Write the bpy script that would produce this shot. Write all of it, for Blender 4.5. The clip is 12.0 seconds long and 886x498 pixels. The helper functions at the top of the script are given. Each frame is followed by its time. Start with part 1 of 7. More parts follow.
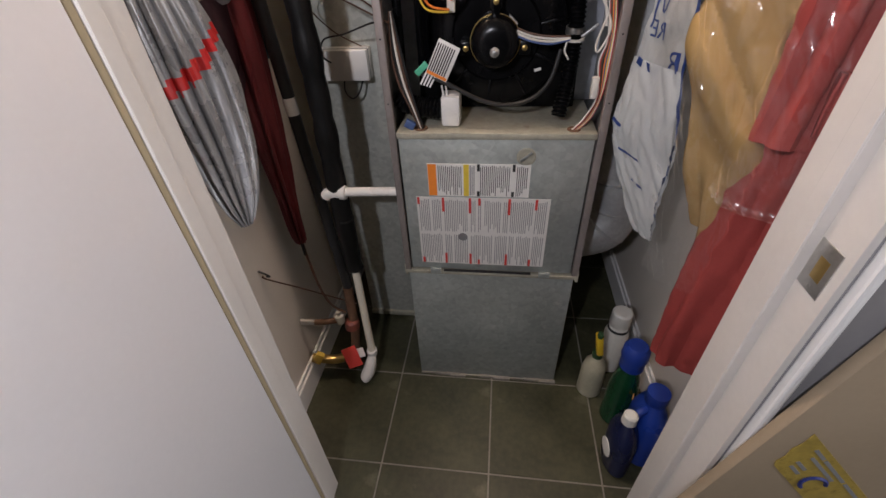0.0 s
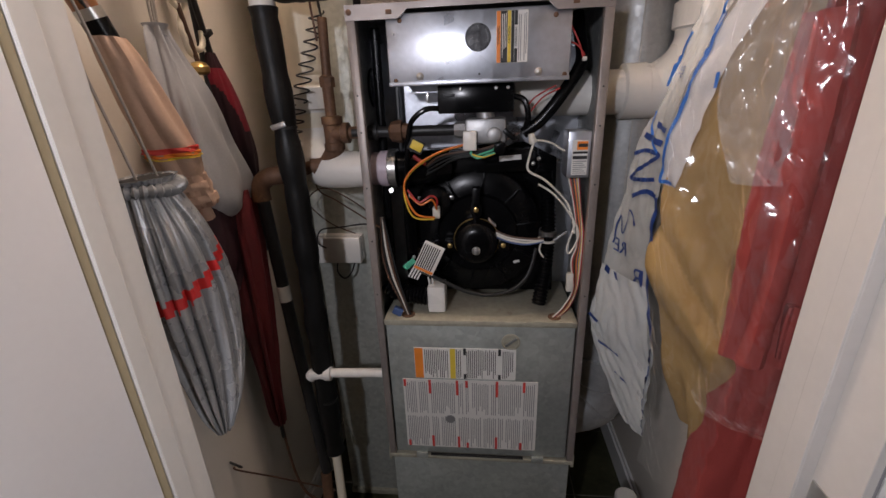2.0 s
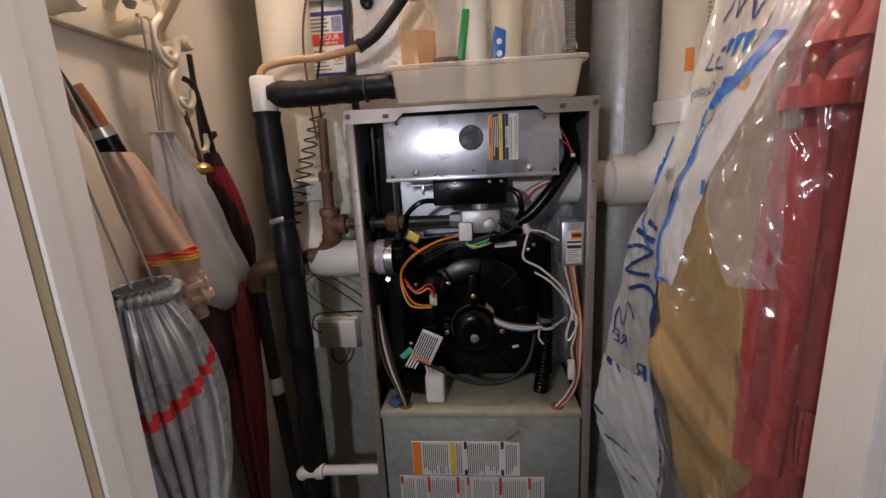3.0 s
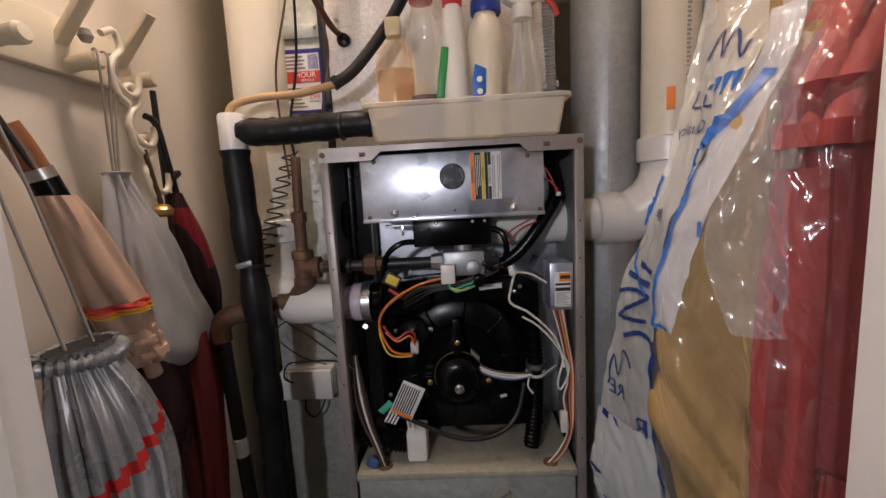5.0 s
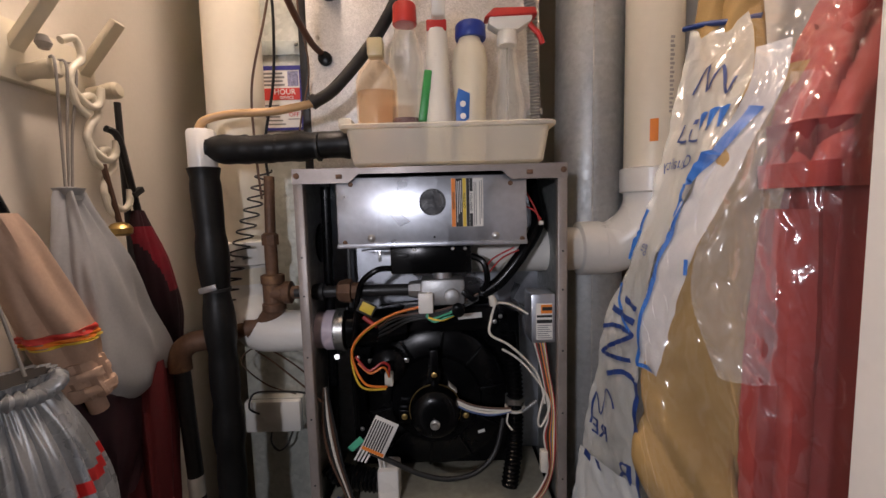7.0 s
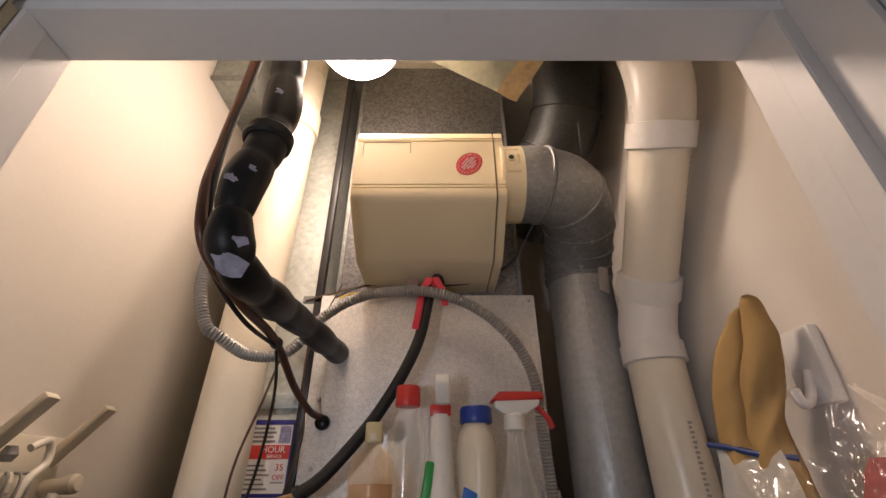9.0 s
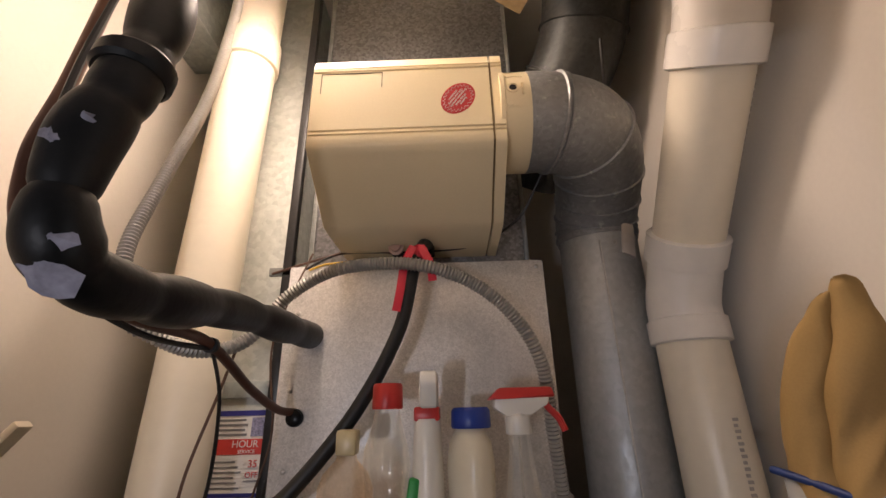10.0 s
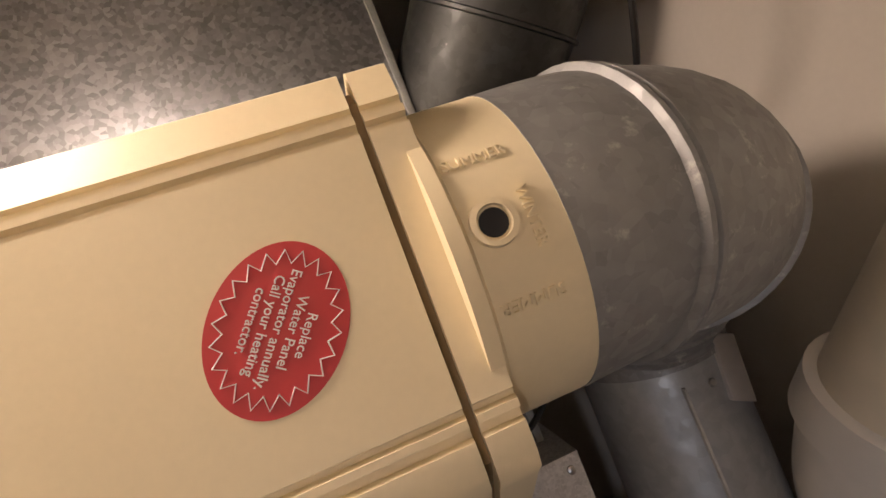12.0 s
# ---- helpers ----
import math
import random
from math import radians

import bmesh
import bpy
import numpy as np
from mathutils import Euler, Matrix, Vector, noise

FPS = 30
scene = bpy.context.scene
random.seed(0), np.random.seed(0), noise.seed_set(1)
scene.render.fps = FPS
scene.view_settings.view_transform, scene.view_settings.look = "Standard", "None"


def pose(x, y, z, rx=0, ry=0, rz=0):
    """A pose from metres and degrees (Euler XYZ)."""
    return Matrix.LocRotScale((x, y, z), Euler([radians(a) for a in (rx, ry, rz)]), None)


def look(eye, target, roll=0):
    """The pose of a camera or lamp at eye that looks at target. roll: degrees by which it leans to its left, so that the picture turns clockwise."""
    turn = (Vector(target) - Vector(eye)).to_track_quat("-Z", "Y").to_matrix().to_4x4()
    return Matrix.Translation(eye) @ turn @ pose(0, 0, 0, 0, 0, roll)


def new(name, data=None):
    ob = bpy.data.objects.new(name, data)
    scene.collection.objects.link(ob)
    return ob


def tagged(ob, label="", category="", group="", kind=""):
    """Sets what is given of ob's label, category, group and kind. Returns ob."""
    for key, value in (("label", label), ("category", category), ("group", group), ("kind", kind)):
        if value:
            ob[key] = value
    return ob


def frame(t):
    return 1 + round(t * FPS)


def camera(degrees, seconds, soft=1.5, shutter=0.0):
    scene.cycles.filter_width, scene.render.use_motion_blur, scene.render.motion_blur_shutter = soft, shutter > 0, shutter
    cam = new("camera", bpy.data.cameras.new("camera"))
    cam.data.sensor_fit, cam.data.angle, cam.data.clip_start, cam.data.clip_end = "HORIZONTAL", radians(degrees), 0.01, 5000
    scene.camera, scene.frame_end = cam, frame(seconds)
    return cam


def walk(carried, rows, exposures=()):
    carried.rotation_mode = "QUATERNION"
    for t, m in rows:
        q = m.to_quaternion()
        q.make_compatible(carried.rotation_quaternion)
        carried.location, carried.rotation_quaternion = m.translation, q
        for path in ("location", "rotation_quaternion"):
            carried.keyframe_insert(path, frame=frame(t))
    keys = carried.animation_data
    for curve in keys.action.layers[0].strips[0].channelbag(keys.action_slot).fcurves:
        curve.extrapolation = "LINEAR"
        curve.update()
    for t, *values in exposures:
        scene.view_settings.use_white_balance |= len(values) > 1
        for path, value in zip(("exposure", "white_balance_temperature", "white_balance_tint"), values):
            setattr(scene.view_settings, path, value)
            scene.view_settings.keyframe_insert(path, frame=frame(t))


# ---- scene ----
cam = camera(93.3, 12.0)
PATH = [
    (0, (0.239, 0.065, 1.184), (-0.002, 1.626, -0.042), -3.2),
    (0.5, (0.249, 0.077, 1.174), (0.026, 1.643, -0.051), -3.5),
    (1, (0.249, 0.091, 1.2), (0.038, 1.701, 0.033), -3.3),
    (1.5, (0.25, 0.096, 1.245), (0.038, 1.853, 0.313), -2.7),
    (1.9, (0.241, 0.105, 1.288), (0.045, 1.95, 0.54), -2.2),
    (2, (0.244, 0.106, 1.296), (0.045, 1.972, 0.605), -2.2),
    (2.5, (0.244, 0.116, 1.328), (0.054, 2.03, 0.777), -2.5),
    (3, (0.24, 0.125, 1.353), (0.071, 2.072, 0.928), -2.9),
    (3.5, (0.239, 0.132, 1.363), (0.091, 2.096, 1.015), -2.9),
    (5.5, (0.243, 0.19, 1.362), (0.193, 2.173, 1.107), -3.4),
    (6, (0.256, 0.199, 1.368), (0.246, 2.186, 1.139), -3.2),
    (6.5, (0.246, 0.204, 1.36), (0.249, 2.192, 1.14), -1.6),
    (7, (0.247, 0.208, 1.374), (0.251, 2.199, 1.184), -1.5),
    (7.5, (0.242, 0.211, 1.431), (0.268, 2.209, 1.521), -2.2),
    (7.6, (0.233, 0.219, 1.457), (0.285, 2.208, 1.655), -3.0),
    (7.7, (0.242, 0.198, 1.487), (0.263, 2.174, 1.799), -4.9),
    (9.3, (0.248, 0.228, 1.583), (0.256, 1.971, 2.563), 0.3),
    (9.5, (0.240, 0.229, 1.586), (0.249, 1.976, 2.558), 0.3),
    (10, (0.286, 0.351, 1.687), (0.247, 2.219, 2.4), -1.4),
    (10.4, (0.332, 0.566, 1.885), (0.340, 2.443, 2.57), -5.0),
    (10.5, (0.324, 0.584, 1.962), (0.501, 2.514, 2.399), -10.1),
    (11, (0.338, 0.676, 2.103), (0.658, 2.633, 2.366), -19.1),
    (11.5, (0.343, 0.701, 2.113), (0.664, 2.665, 2.308), -22.2),
    (12, (0.34, 0.705, 2.111), (0.679, 2.667, 2.294), -21.1),
]
walk(cam, [(t, look(eye, target, roll)) for t, eye, target, roll in PATH],
     exposures=[(0.0, 0.95), (1.0, 0.85), (2.0, 0.4), (3.5, 0.2), (7.0, 0.25), (7.7, 0.05), (9.3, -0.68), (10.0, -0.66), (10.5, -0.96), (11.0, -0.95), (12.0, -1.08)])


# ---- world and light ----
world = bpy.data.worlds.new("world")
scene.world = world
world.use_nodes = True
world.node_tree.nodes["Background"].inputs[0].default_value = (0.6, 0.55, 0.55, 1)
world.node_tree.nodes["Background"].inputs[1].default_value = 0.05
DAY_COLOR, DAY_WATTS = (0.93, 0.90, 0.95), 13.5          # daylight from the hall window
FILL_COLOR, FILL_WATTS = (0.91, 0.90, 1.0), 3.9         # unseen fill light added behind the camera, standing in for a carried light
LAMP_COLOR, LAMP_STRENGTH = (1.0, 0.775, 0.64), 134.0     # closet lamp
day = new("window_daylight", bpy.data.lights.new("window_daylight", "AREA"))
day.data.shape, day.data.size, day.data.size_y, day.data.energy = "RECTANGLE", 0.75, 1.25, DAY_WATTS
day.data.color = DAY_COLOR
day.matrix_world = look((2.19, -0.12, 1.5), (0.0, 0.0, 1.3))
# added fill, out of view, with no known fixture in the hall
front_fill = new("front_fill_light", bpy.data.lights.new("front_fill_light", "AREA"))
front_fill.data.shape, front_fill.data.size, front_fill.data.energy = "DISK", 0.06, FILL_WATTS
front_fill.data.color = FILL_COLOR
front_fill.matrix_world = look((-0.055, -0.30, 1.50), (0.15, 0.9, 1.1))


# ---- builders ----
OFFSET = {}


def thing(name, base, label, category, group="", kind=""):
    """An Empty at the base of a thing; its parts are drawn in world metres."""
    ob = new(name)
    ob.empty_display_size = 0.05
    ob.location = base
    OFFSET[ob.name] = Vector(base)
    return tagged(ob, label, category, group, kind)


def finish(bm, smooth=True, angle=35):
    bmesh.ops.recalc_face_normals(bm, faces=bm.faces)
    for f in bm.faces:
        f.smooth = smooth
    if smooth:
        lim = radians(angle)
        for e in bm.edges:
            if len(e.link_faces) == 2 and e.calc_face_angle(0) > lim:
                e.smooth = False


def part(name, bm, material, parent=None, label="", smooth=True, angle=35):
    """Links a bmesh, drawn in world metres, as one mesh under a thing or part."""
    finish(bm, smooth, angle)
    me = bpy.data.meshes.new(name)
    off = OFFSET[parent.name] if parent else Vector((0, 0, 0))
    bmesh.ops.translate(bm, verts=bm.verts, vec=-off)
    bm.to_mesh(me)
    bm.free()
    for m in (material if isinstance(material, (list, tuple)) else [material]):
        me.materials.append(m)
    ob = new(name, me)
    OFFSET[ob.name] = off
    if parent:
        ob.parent = parent
    if label:
        tagged(ob, label)
    return ob


def structure(name, bm, material, label, category, smooth=False):
    ob = part(name, bm, material, None, "", smooth)
    return tagged(ob, label, category, "", "structure")


def add_box(bm, lo, hi, bevel=0.0, seg=2):
    m = Matrix.LocRotScale([(a + b) / 2 for a, b in zip(lo, hi)], None, [abs(b - a) for a, b in zip(lo, hi)])
    vs = bmesh.ops.create_cube(bm, size=1, matrix=m)["verts"]
    if bevel:
        es = list({e for v in vs for e in v.link_edges})
        bmesh.ops.bevel(bm, geom=es, offset=bevel, segments=seg, affect="EDGES", profile=0.5)
    return bm


def box(lo, hi, bevel=0.002, seg=2):
    return add_box(bmesh.new(), lo, hi, bevel, seg)


def rot_box(center, size, m, bevel=0.001, seg=2):
    bm = box([-s / 2 for s in size], [s / 2 for s in size], bevel, seg)
    bmesh.ops.transform(bm, matrix=Matrix.Translation(center) @ m, verts=bm.verts)
    return bm


def spline(pts, n=6):
    """Points of a smooth curve through pts."""
    p = [Vector(q) for q in pts]
    if len(p) < 3:
        return p
    out = []
    for i in range(len(p) - 1):
        a, b, c, d = p[max(i - 1, 0)], p[i], p[i + 1], p[min(i + 2, len(p) - 1)]
        for k in range(n):
            t = k / n
            out.append(0.5 * ((2 * b) + (c - a) * t + (2 * a - 5 * b + 4 * c - d) * t * t + (3 * b - a - 3 * c + d) * t ** 3))
    return out + [p[-1]]


def add_tube(bm, pts, radius, seg=12, caps=True):
    """A round tube along pts; radius is a number or a function of 0..1."""
    p = [Vector(q) for q in pts]
    n = len(p)
    rings, up = [], None
    for i in range(n):
        d = (p[min(i + 1, n - 1)] - p[max(i - 1, 0)]).normalized()
        if up is None:
            up = d.orthogonal().normalized()
        up = (up - d * up.dot(d)).normalized()
        side = d.cross(up)
        r = radius(i / (n - 1)) if callable(radius) else radius
        rings.append([bm.verts.new(p[i] + r * (math.cos(a) * up + math.sin(a) * side)) for a in [2 * math.pi * k / seg for k in range(seg)]])
    for a, b in zip(rings, rings[1:]):
        for k in range(seg):
            bm.faces.new((a[k], a[(k + 1) % seg], b[(k + 1) % seg], b[k]))
    if caps:
        bm.faces.new(rings[0][::-1])
        bm.faces.new(rings[-1])
    return bm


def tube(pts, radius, seg=12, smooth=0, caps=True):
    return add_tube(bmesh.new(), spline(pts, smooth) if smooth else pts, radius, seg, caps)


def add_lathe(bm, base, axis, profile, seg=32, sx=1.0):
    """Turns (height, radius) pairs about an axis from base; sx flattens one side."""
    d = Vector(axis).normalized()
    u = d.orthogonal().normalized() if abs(d.z) < 0.99 else Vector((1, 0, 0))
    w = d.cross(u)
    rings = []
    for h, r in profile:
        rings.append([bm.verts.new(Vector(base) + d * h + max(r, 1e-5) * (math.cos(a) * u + sx * math.sin(a) * w)) for a in [2 * math.pi * k / seg for k in range(seg)]])
    for a, b in zip(rings, rings[1:]):
        for k in range(seg):
            bm.faces.new((a[k], a[(k + 1) % seg], b[(k + 1) % seg], b[k]))
    bm.faces.new(rings[0][::-1])
    bm.faces.new(rings[-1])
    return bm


def lathe(base, axis, profile, seg=32, sx=1.0):
    return add_lathe(bmesh.new(), base, axis, profile, seg, sx)


def prism(outline, axis, lo, hi, bevel=0.0, seg=2):
    """A flat outline of (a, b) pairs pushed along x, y or z."""
    bm = bmesh.new()
    def at(a, b, c):
        return {"x": (c, a, b), "y": (a, c, b), "z": (a, b, c)}[axis]
    one = [bm.verts.new(at(a, b, lo)) for a, b in outline]
    two = [bm.verts.new(at(a, b, hi)) for a, b in outline]
    bm.faces.new(one)
    bm.faces.new(two[::-1])
    n = len(outline)
    for k in range(n):
        bm.faces.new((one[k], two[k], two[(k + 1) % n], one[(k + 1) % n]))
    if bevel:
        bmesh.ops.bevel(bm, geom=list(bm.edges), offset=bevel, segments=seg, affect="EDGES", profile=0.5)
    return bm


def drape(sections, folds=7, depth=0.006, seg=72, steps=60, phase=0.0, seed=0.0, crumple=0.004, res=12, crinkle=0.0):
    """Hanging cloth: sections of (z, x, y, half x, half y), folded lengthwise and crumpled."""
    bm = bmesh.new()
    secs = sorted(sections, key=lambda s: -s[0])
    ts = spline([Vector((s[1], s[2], s[0])) for s in secs], res)
    hs = spline([Vector((s[3], s[4], 0)) for s in secs], res)
    rings = []
    n = len(ts)
    for i, (c, hh) in enumerate(zip(ts, hs)):
        ring = []
        for k in range(seg):
            a = 2 * math.pi * k / seg
            f = math.cos(a * folds + phase + 1.3 * math.sin(i / n * 3 + phase)) + 0.5 * math.cos(a * (folds * 2 - 3) + 2.1 * i / n + seed)
            w = min(1.0, 0.35 + i / n)
            ex = 2.4
            ca, sa = math.cos(a), math.sin(a)
            sx = math.copysign(abs(ca) ** (2 / ex), ca)
            sy = math.copysign(abs(sa) ** (2 / ex), sa)
            nz = noise.noise(Vector((c.x * 9 + 3 * ca, c.y * 9 + 3 * sa, c.z * 11 + seed))) * crumple
            d = depth * f * w + nz
            if crinkle:
                q = Vector((c.x * 40 + 9 * ca, c.y * 40 + 9 * sa, c.z * 34 + seed))
                d += crinkle * (1 - 2 * abs(noise.noise(q))) + 0.5 * crinkle * noise.noise(q * 2.3)
            ring.append(bm.verts.new((c.x + (hh.x + d) * sx, c.y + (hh.y + d) * sy, c.z)))
        rings.append(ring)
    for a, b in zip(rings, rings[1:]):
        for k in range(seg):
            bm.faces.new((a[k], a[(k + 1) % seg], b[(k + 1) % seg], b[k]))
    bm.faces.new(rings[0][::-1])
    bm.faces.new(rings[-1])
    return bm


# ---- materials ----
def material(name, color, rough=0.5, metal=0.0, vary=0.12, scale=8.0, fine=120.0, bump=0.1, spec=0.5, stain=None, stain_at=0.6, stain_scale=5.0, each=0.0):
    """A surface with colour variation at two scales, fine relief, uneven gloss and, if given, stains."""
    m = bpy.data.materials.new(name)
    m.use_nodes = True
    nt = m.node_tree
    ns, ln = nt.nodes, nt.links
    b = ns["Principled BSDF"]
    tc = ns.new("ShaderNodeTexCoord")
    big, small = ns.new("ShaderNodeTexNoise"), ns.new("ShaderNodeTexNoise")
    big.inputs["Scale"].default_value, small.inputs["Scale"].default_value = scale, fine
    big.inputs["Detail"].default_value, small.inputs["Detail"].default_value = 6, 3
    for t in (big, small):
        ln.new(tc.outputs["Object"], t.inputs["Vector"])
    ramp = ns.new("ShaderNodeMapRange")
    ramp.inputs[1].default_value, ramp.inputs[2].default_value = 0.3, 0.7
    ramp.inputs[3].default_value, ramp.inputs[4].default_value = 1 - vary, 1 + vary * 0.6
    add = ns.new("ShaderNodeMath")
    add.operation = "MULTIPLY_ADD"
    add.inputs[1].default_value = 0.35
    ln.new(small.outputs[0], add.inputs[0])
    mul = ns.new("ShaderNodeMath")
    mul.operation = "MULTIPLY"
    mul.inputs[1].default_value = 0.65
    ln.new(big.outputs[0], mul.inputs[0])
    ln.new(mul.outputs[0], add.inputs[2])
    ln.new(add.outputs[0], ramp.inputs[0])
    mix = ns.new("ShaderNodeVectorMath")
    mix.operation = "SCALE"
    mix.inputs[0].default_value = color
    ln.new(ramp.outputs[0], mix.inputs["Scale"])
    out = mix.outputs[0]
    if each:
        info = ns.new("ShaderNodeObjectInfo")
        r2 = ns.new("ShaderNodeMapRange")
        r2.inputs[3].default_value, r2.inputs[4].default_value = 1 - each, 1 + each
        ln.new(info.outputs["Random"], r2.inputs[0])
        s2 = ns.new("ShaderNodeVectorMath")
        s2.operation = "SCALE"
        ln.new(out, s2.inputs[0])
        ln.new(r2.outputs[0], s2.inputs["Scale"])
        out = s2.outputs[0]
    if stain:
        sn = ns.new("ShaderNodeTexNoise")
        sn.inputs["Scale"].default_value, sn.inputs["Detail"].default_value = stain_scale, 8
        sn.inputs["Roughness"].default_value = 0.68
        ln.new(tc.outputs["Object"], sn.inputs["Vector"])
        cr = ns.new("ShaderNodeMapRange")
        cr.inputs[1].default_value, cr.inputs[2].default_value = stain_at, stain_at + 0.12
        ln.new(sn.outputs[0], cr.inputs[0])
        mx = ns.new("ShaderNodeMix")
        mx.data_type = "RGBA"
        ln.new(cr.outputs[0], mx.inputs["Factor"])
        ln.new(out, mx.inputs["A"])
        mx.inputs["B"].default_value = (*stain, 1)
        out = mx.outputs["Result"]
    ln.new(out, b.inputs["Base Color"])
    rr = ns.new("ShaderNodeMapRange")
    rr.inputs[1].default_value, rr.inputs[2].default_value = 0.3, 0.7
    rr.inputs[3].default_value, rr.inputs[4].default_value = max(rough - 0.08, 0.02), min(rough + 0.1, 1)
    ln.new(big.outputs[0], rr.inputs[0])
    ln.new(rr.outputs[0], b.inputs["Roughness"])
    b.inputs["Metallic"].default_value = metal
    b.inputs["Specular IOR Level"].default_value = spec
    if bump:
        bp = ns.new("ShaderNodeBump")
        bp.inputs["Strength"].default_value = bump
        bp.inputs["Distance"].default_value = 0.002
        ln.new(add.outputs[0], bp.inputs["Height"])
        ln.new(bp.outputs[0], b.inputs["Normal"])
    return m


def galvanised(name, color, rough=0.36, spangle=60.0, contrast=0.22, metal=0.9, stain=(0.55, 0.56, 0.55), stain_at=0.62, stain_scale=7.0):
    """Zinc-coated sheet: spangle cells, cloudy oxide and pale scuffs."""
    m = material(name, color, rough, metal, 0.22, 6.0, 90.0, 0.05, 0.5, stain, stain_at, stain_scale)
    ns, ln = m.node_tree.nodes, m.node_tree.links
    b = ns["Principled BSDF"]
    tc = [n for n in ns if n.type == "TEX_COORD"][0]
    vo = ns.new("ShaderNodeTexVoronoi")
    vo.inputs["Scale"].default_value = spangle
    ln.new(tc.outputs["Object"], vo.inputs["Vector"])
    sep = ns.new("ShaderNodeSeparateColor")
    ln.new(vo.outputs["Color"], sep.inputs[0])
    mr = ns.new("ShaderNodeMapRange")
    mr.inputs[3].default_value, mr.inputs[4].default_value = 1 - contrast, 1 + contrast
    ln.new(sep.outputs[0], mr.inputs[0])
    sc = ns.new("ShaderNodeVectorMath")
    sc.operation = "SCALE"
    src = b.inputs["Base Color"].links[0].from_socket
    ln.new(src, sc.inputs[0])
    ln.new(mr.outputs[0], sc.inputs["Scale"])
    ln.new(sc.outputs[0], b.inputs["Base Color"])
    ro = ns.new("ShaderNodeMath")
    ro.operation = "MULTIPLY_ADD"
    ln.new(sep.outputs[1], ro.inputs[0])
    ro.inputs[1].default_value = 0.16
    ln.new(b.inputs["Roughness"].links[0].from_socket, ro.inputs[2])
    ln.new(ro.outputs[0], b.inputs["Roughness"])
    return m


def clear(name, color=(1, 1, 1), rough=0.05, opacity=0.15, bump=0.0, scale=14.0, ior=1.45, gloss_cap=0.10):
    """Thin clear plastic or glass: see-through, with a glossy skin by Fresnel."""
    m = bpy.data.materials.new(name)
    m.use_nodes = True
    ns, ln = m.node_tree.nodes, m.node_tree.links
    ns.clear()
    out, mix, mix2 = ns.new("ShaderNodeOutputMaterial"), ns.new("ShaderNodeAddShader"), ns.new("ShaderNodeMixShader")
    tr, gl, df = ns.new("ShaderNodeBsdfTransparent"), ns.new("ShaderNodeBsdfGlossy"), ns.new("ShaderNodeBsdfDiffuse")
    fr = ns.new("ShaderNodeFresnel")
    fr.inputs["IOR"].default_value = ior
    tr.inputs[0].default_value = (*color, 1)
    df.inputs[0].default_value = (*[0.85 * c for c in color], 1)
    gl.inputs["Roughness"].default_value = rough
    mix2.inputs[0].default_value = opacity
    ln.new(tr.outputs[0], mix2.inputs[1])
    ln.new(df.outputs[0], mix2.inputs[2])
    cap = ns.new("ShaderNodeMath")
    cap.operation = "MINIMUM"
    cap.inputs[1].default_value = gloss_cap
    ln.new(fr.outputs[0], cap.inputs[0])
    ln.new(cap.outputs[0], gl.inputs[0])
    ln.new(mix2.outputs[0], mix.inputs[0])
    ln.new(gl.outputs[0], mix.inputs[1])
    ln.new(mix.outputs[0], out.inputs[0])
    if bump:
        tc, nz, nf, bp = ns.new("ShaderNodeTexCoord"), ns.new("ShaderNodeTexNoise"), ns.new("ShaderNodeMapping"), ns.new("ShaderNodeBump")
        nf.inputs["Scale"].default_value = (1, 1, 0.45)
        nz.inputs["Scale"].default_value, nz.inputs["Detail"].default_value = scale, 3
        nz.inputs["Distortion"].default_value = 1.2
        ln.new(tc.outputs["Object"], nf.inputs[0])
        ln.new(nf.outputs[0], nz.inputs["Vector"])
        sub, ab = ns.new("ShaderNodeMath"), ns.new("ShaderNodeMath")
        sub.operation, ab.operation = "SUBTRACT", "ABSOLUTE"
        sub.inputs[1].default_value = 0.5
        ln.new(nz.outputs[0], sub.inputs[0])
        ln.new(sub.outputs[0], ab.inputs[0])
        ln.new(ab.outputs[0], bp.inputs["Height"])
        bp.inputs["Strength"].default_value, bp.inputs["Distance"].default_value = bump, 0.05
        ln.new(bp.outputs[0], gl.inputs["Normal"])
    return m


def glow(name, color, strength):
    m = bpy.data.materials.new(name)
    m.use_nodes = True
    b = m.node_tree.nodes["Principled BSDF"]
    b.inputs["Base Color"].default_value = (0.9, 0.88, 0.84, 1)
    b.inputs["Emission Color"].default_value = (*color, 1)
    b.inputs["Emission Strength"].default_value = strength
    return m


WALL = material("wall_paint", (0.68, 0.63, 0.56), 0.55, 0, 0.05, 3, 160, 0.12, 0.35, (0.62, 0.57, 0.5), 0.68, 4)
TRIM = material("white_trim_paint", (0.78, 0.77, 0.75), 0.38, 0, 0.05, 5, 70, 0.05, 0.45, (0.6, 0.56, 0.5), 0.7, 9)
JAMB = material("jamb_paint", (0.66, 0.625, 0.58), 0.42, 0, 0.06, 6, 90, 0.06, 0.4, (0.55, 0.47, 0.36), 0.7, 12)
DOORPAINT = material("door_paint", (0.78, 0.77, 0.78), 0.42, 0, 0.03, 3, 120, 0.05, 0.4)
HALLWALL = material("hall_paint", (0.34, 0.33, 0.33), 0.6, 0, 0.05, 3, 140, 0.1, 0.3)
CEIL = material("ceiling_paint", (0.75, 0.72, 0.66), 0.7, 0, 0.04, 4, 200, 0.2, 0.2)
SLATE = material("slate_tile", (0.056, 0.056, 0.029), 0.42, 0, 0.6, 7, 60, 0.35, 0.45, (0.15, 0.145, 0.095), 0.55, 3.2, 0.14)
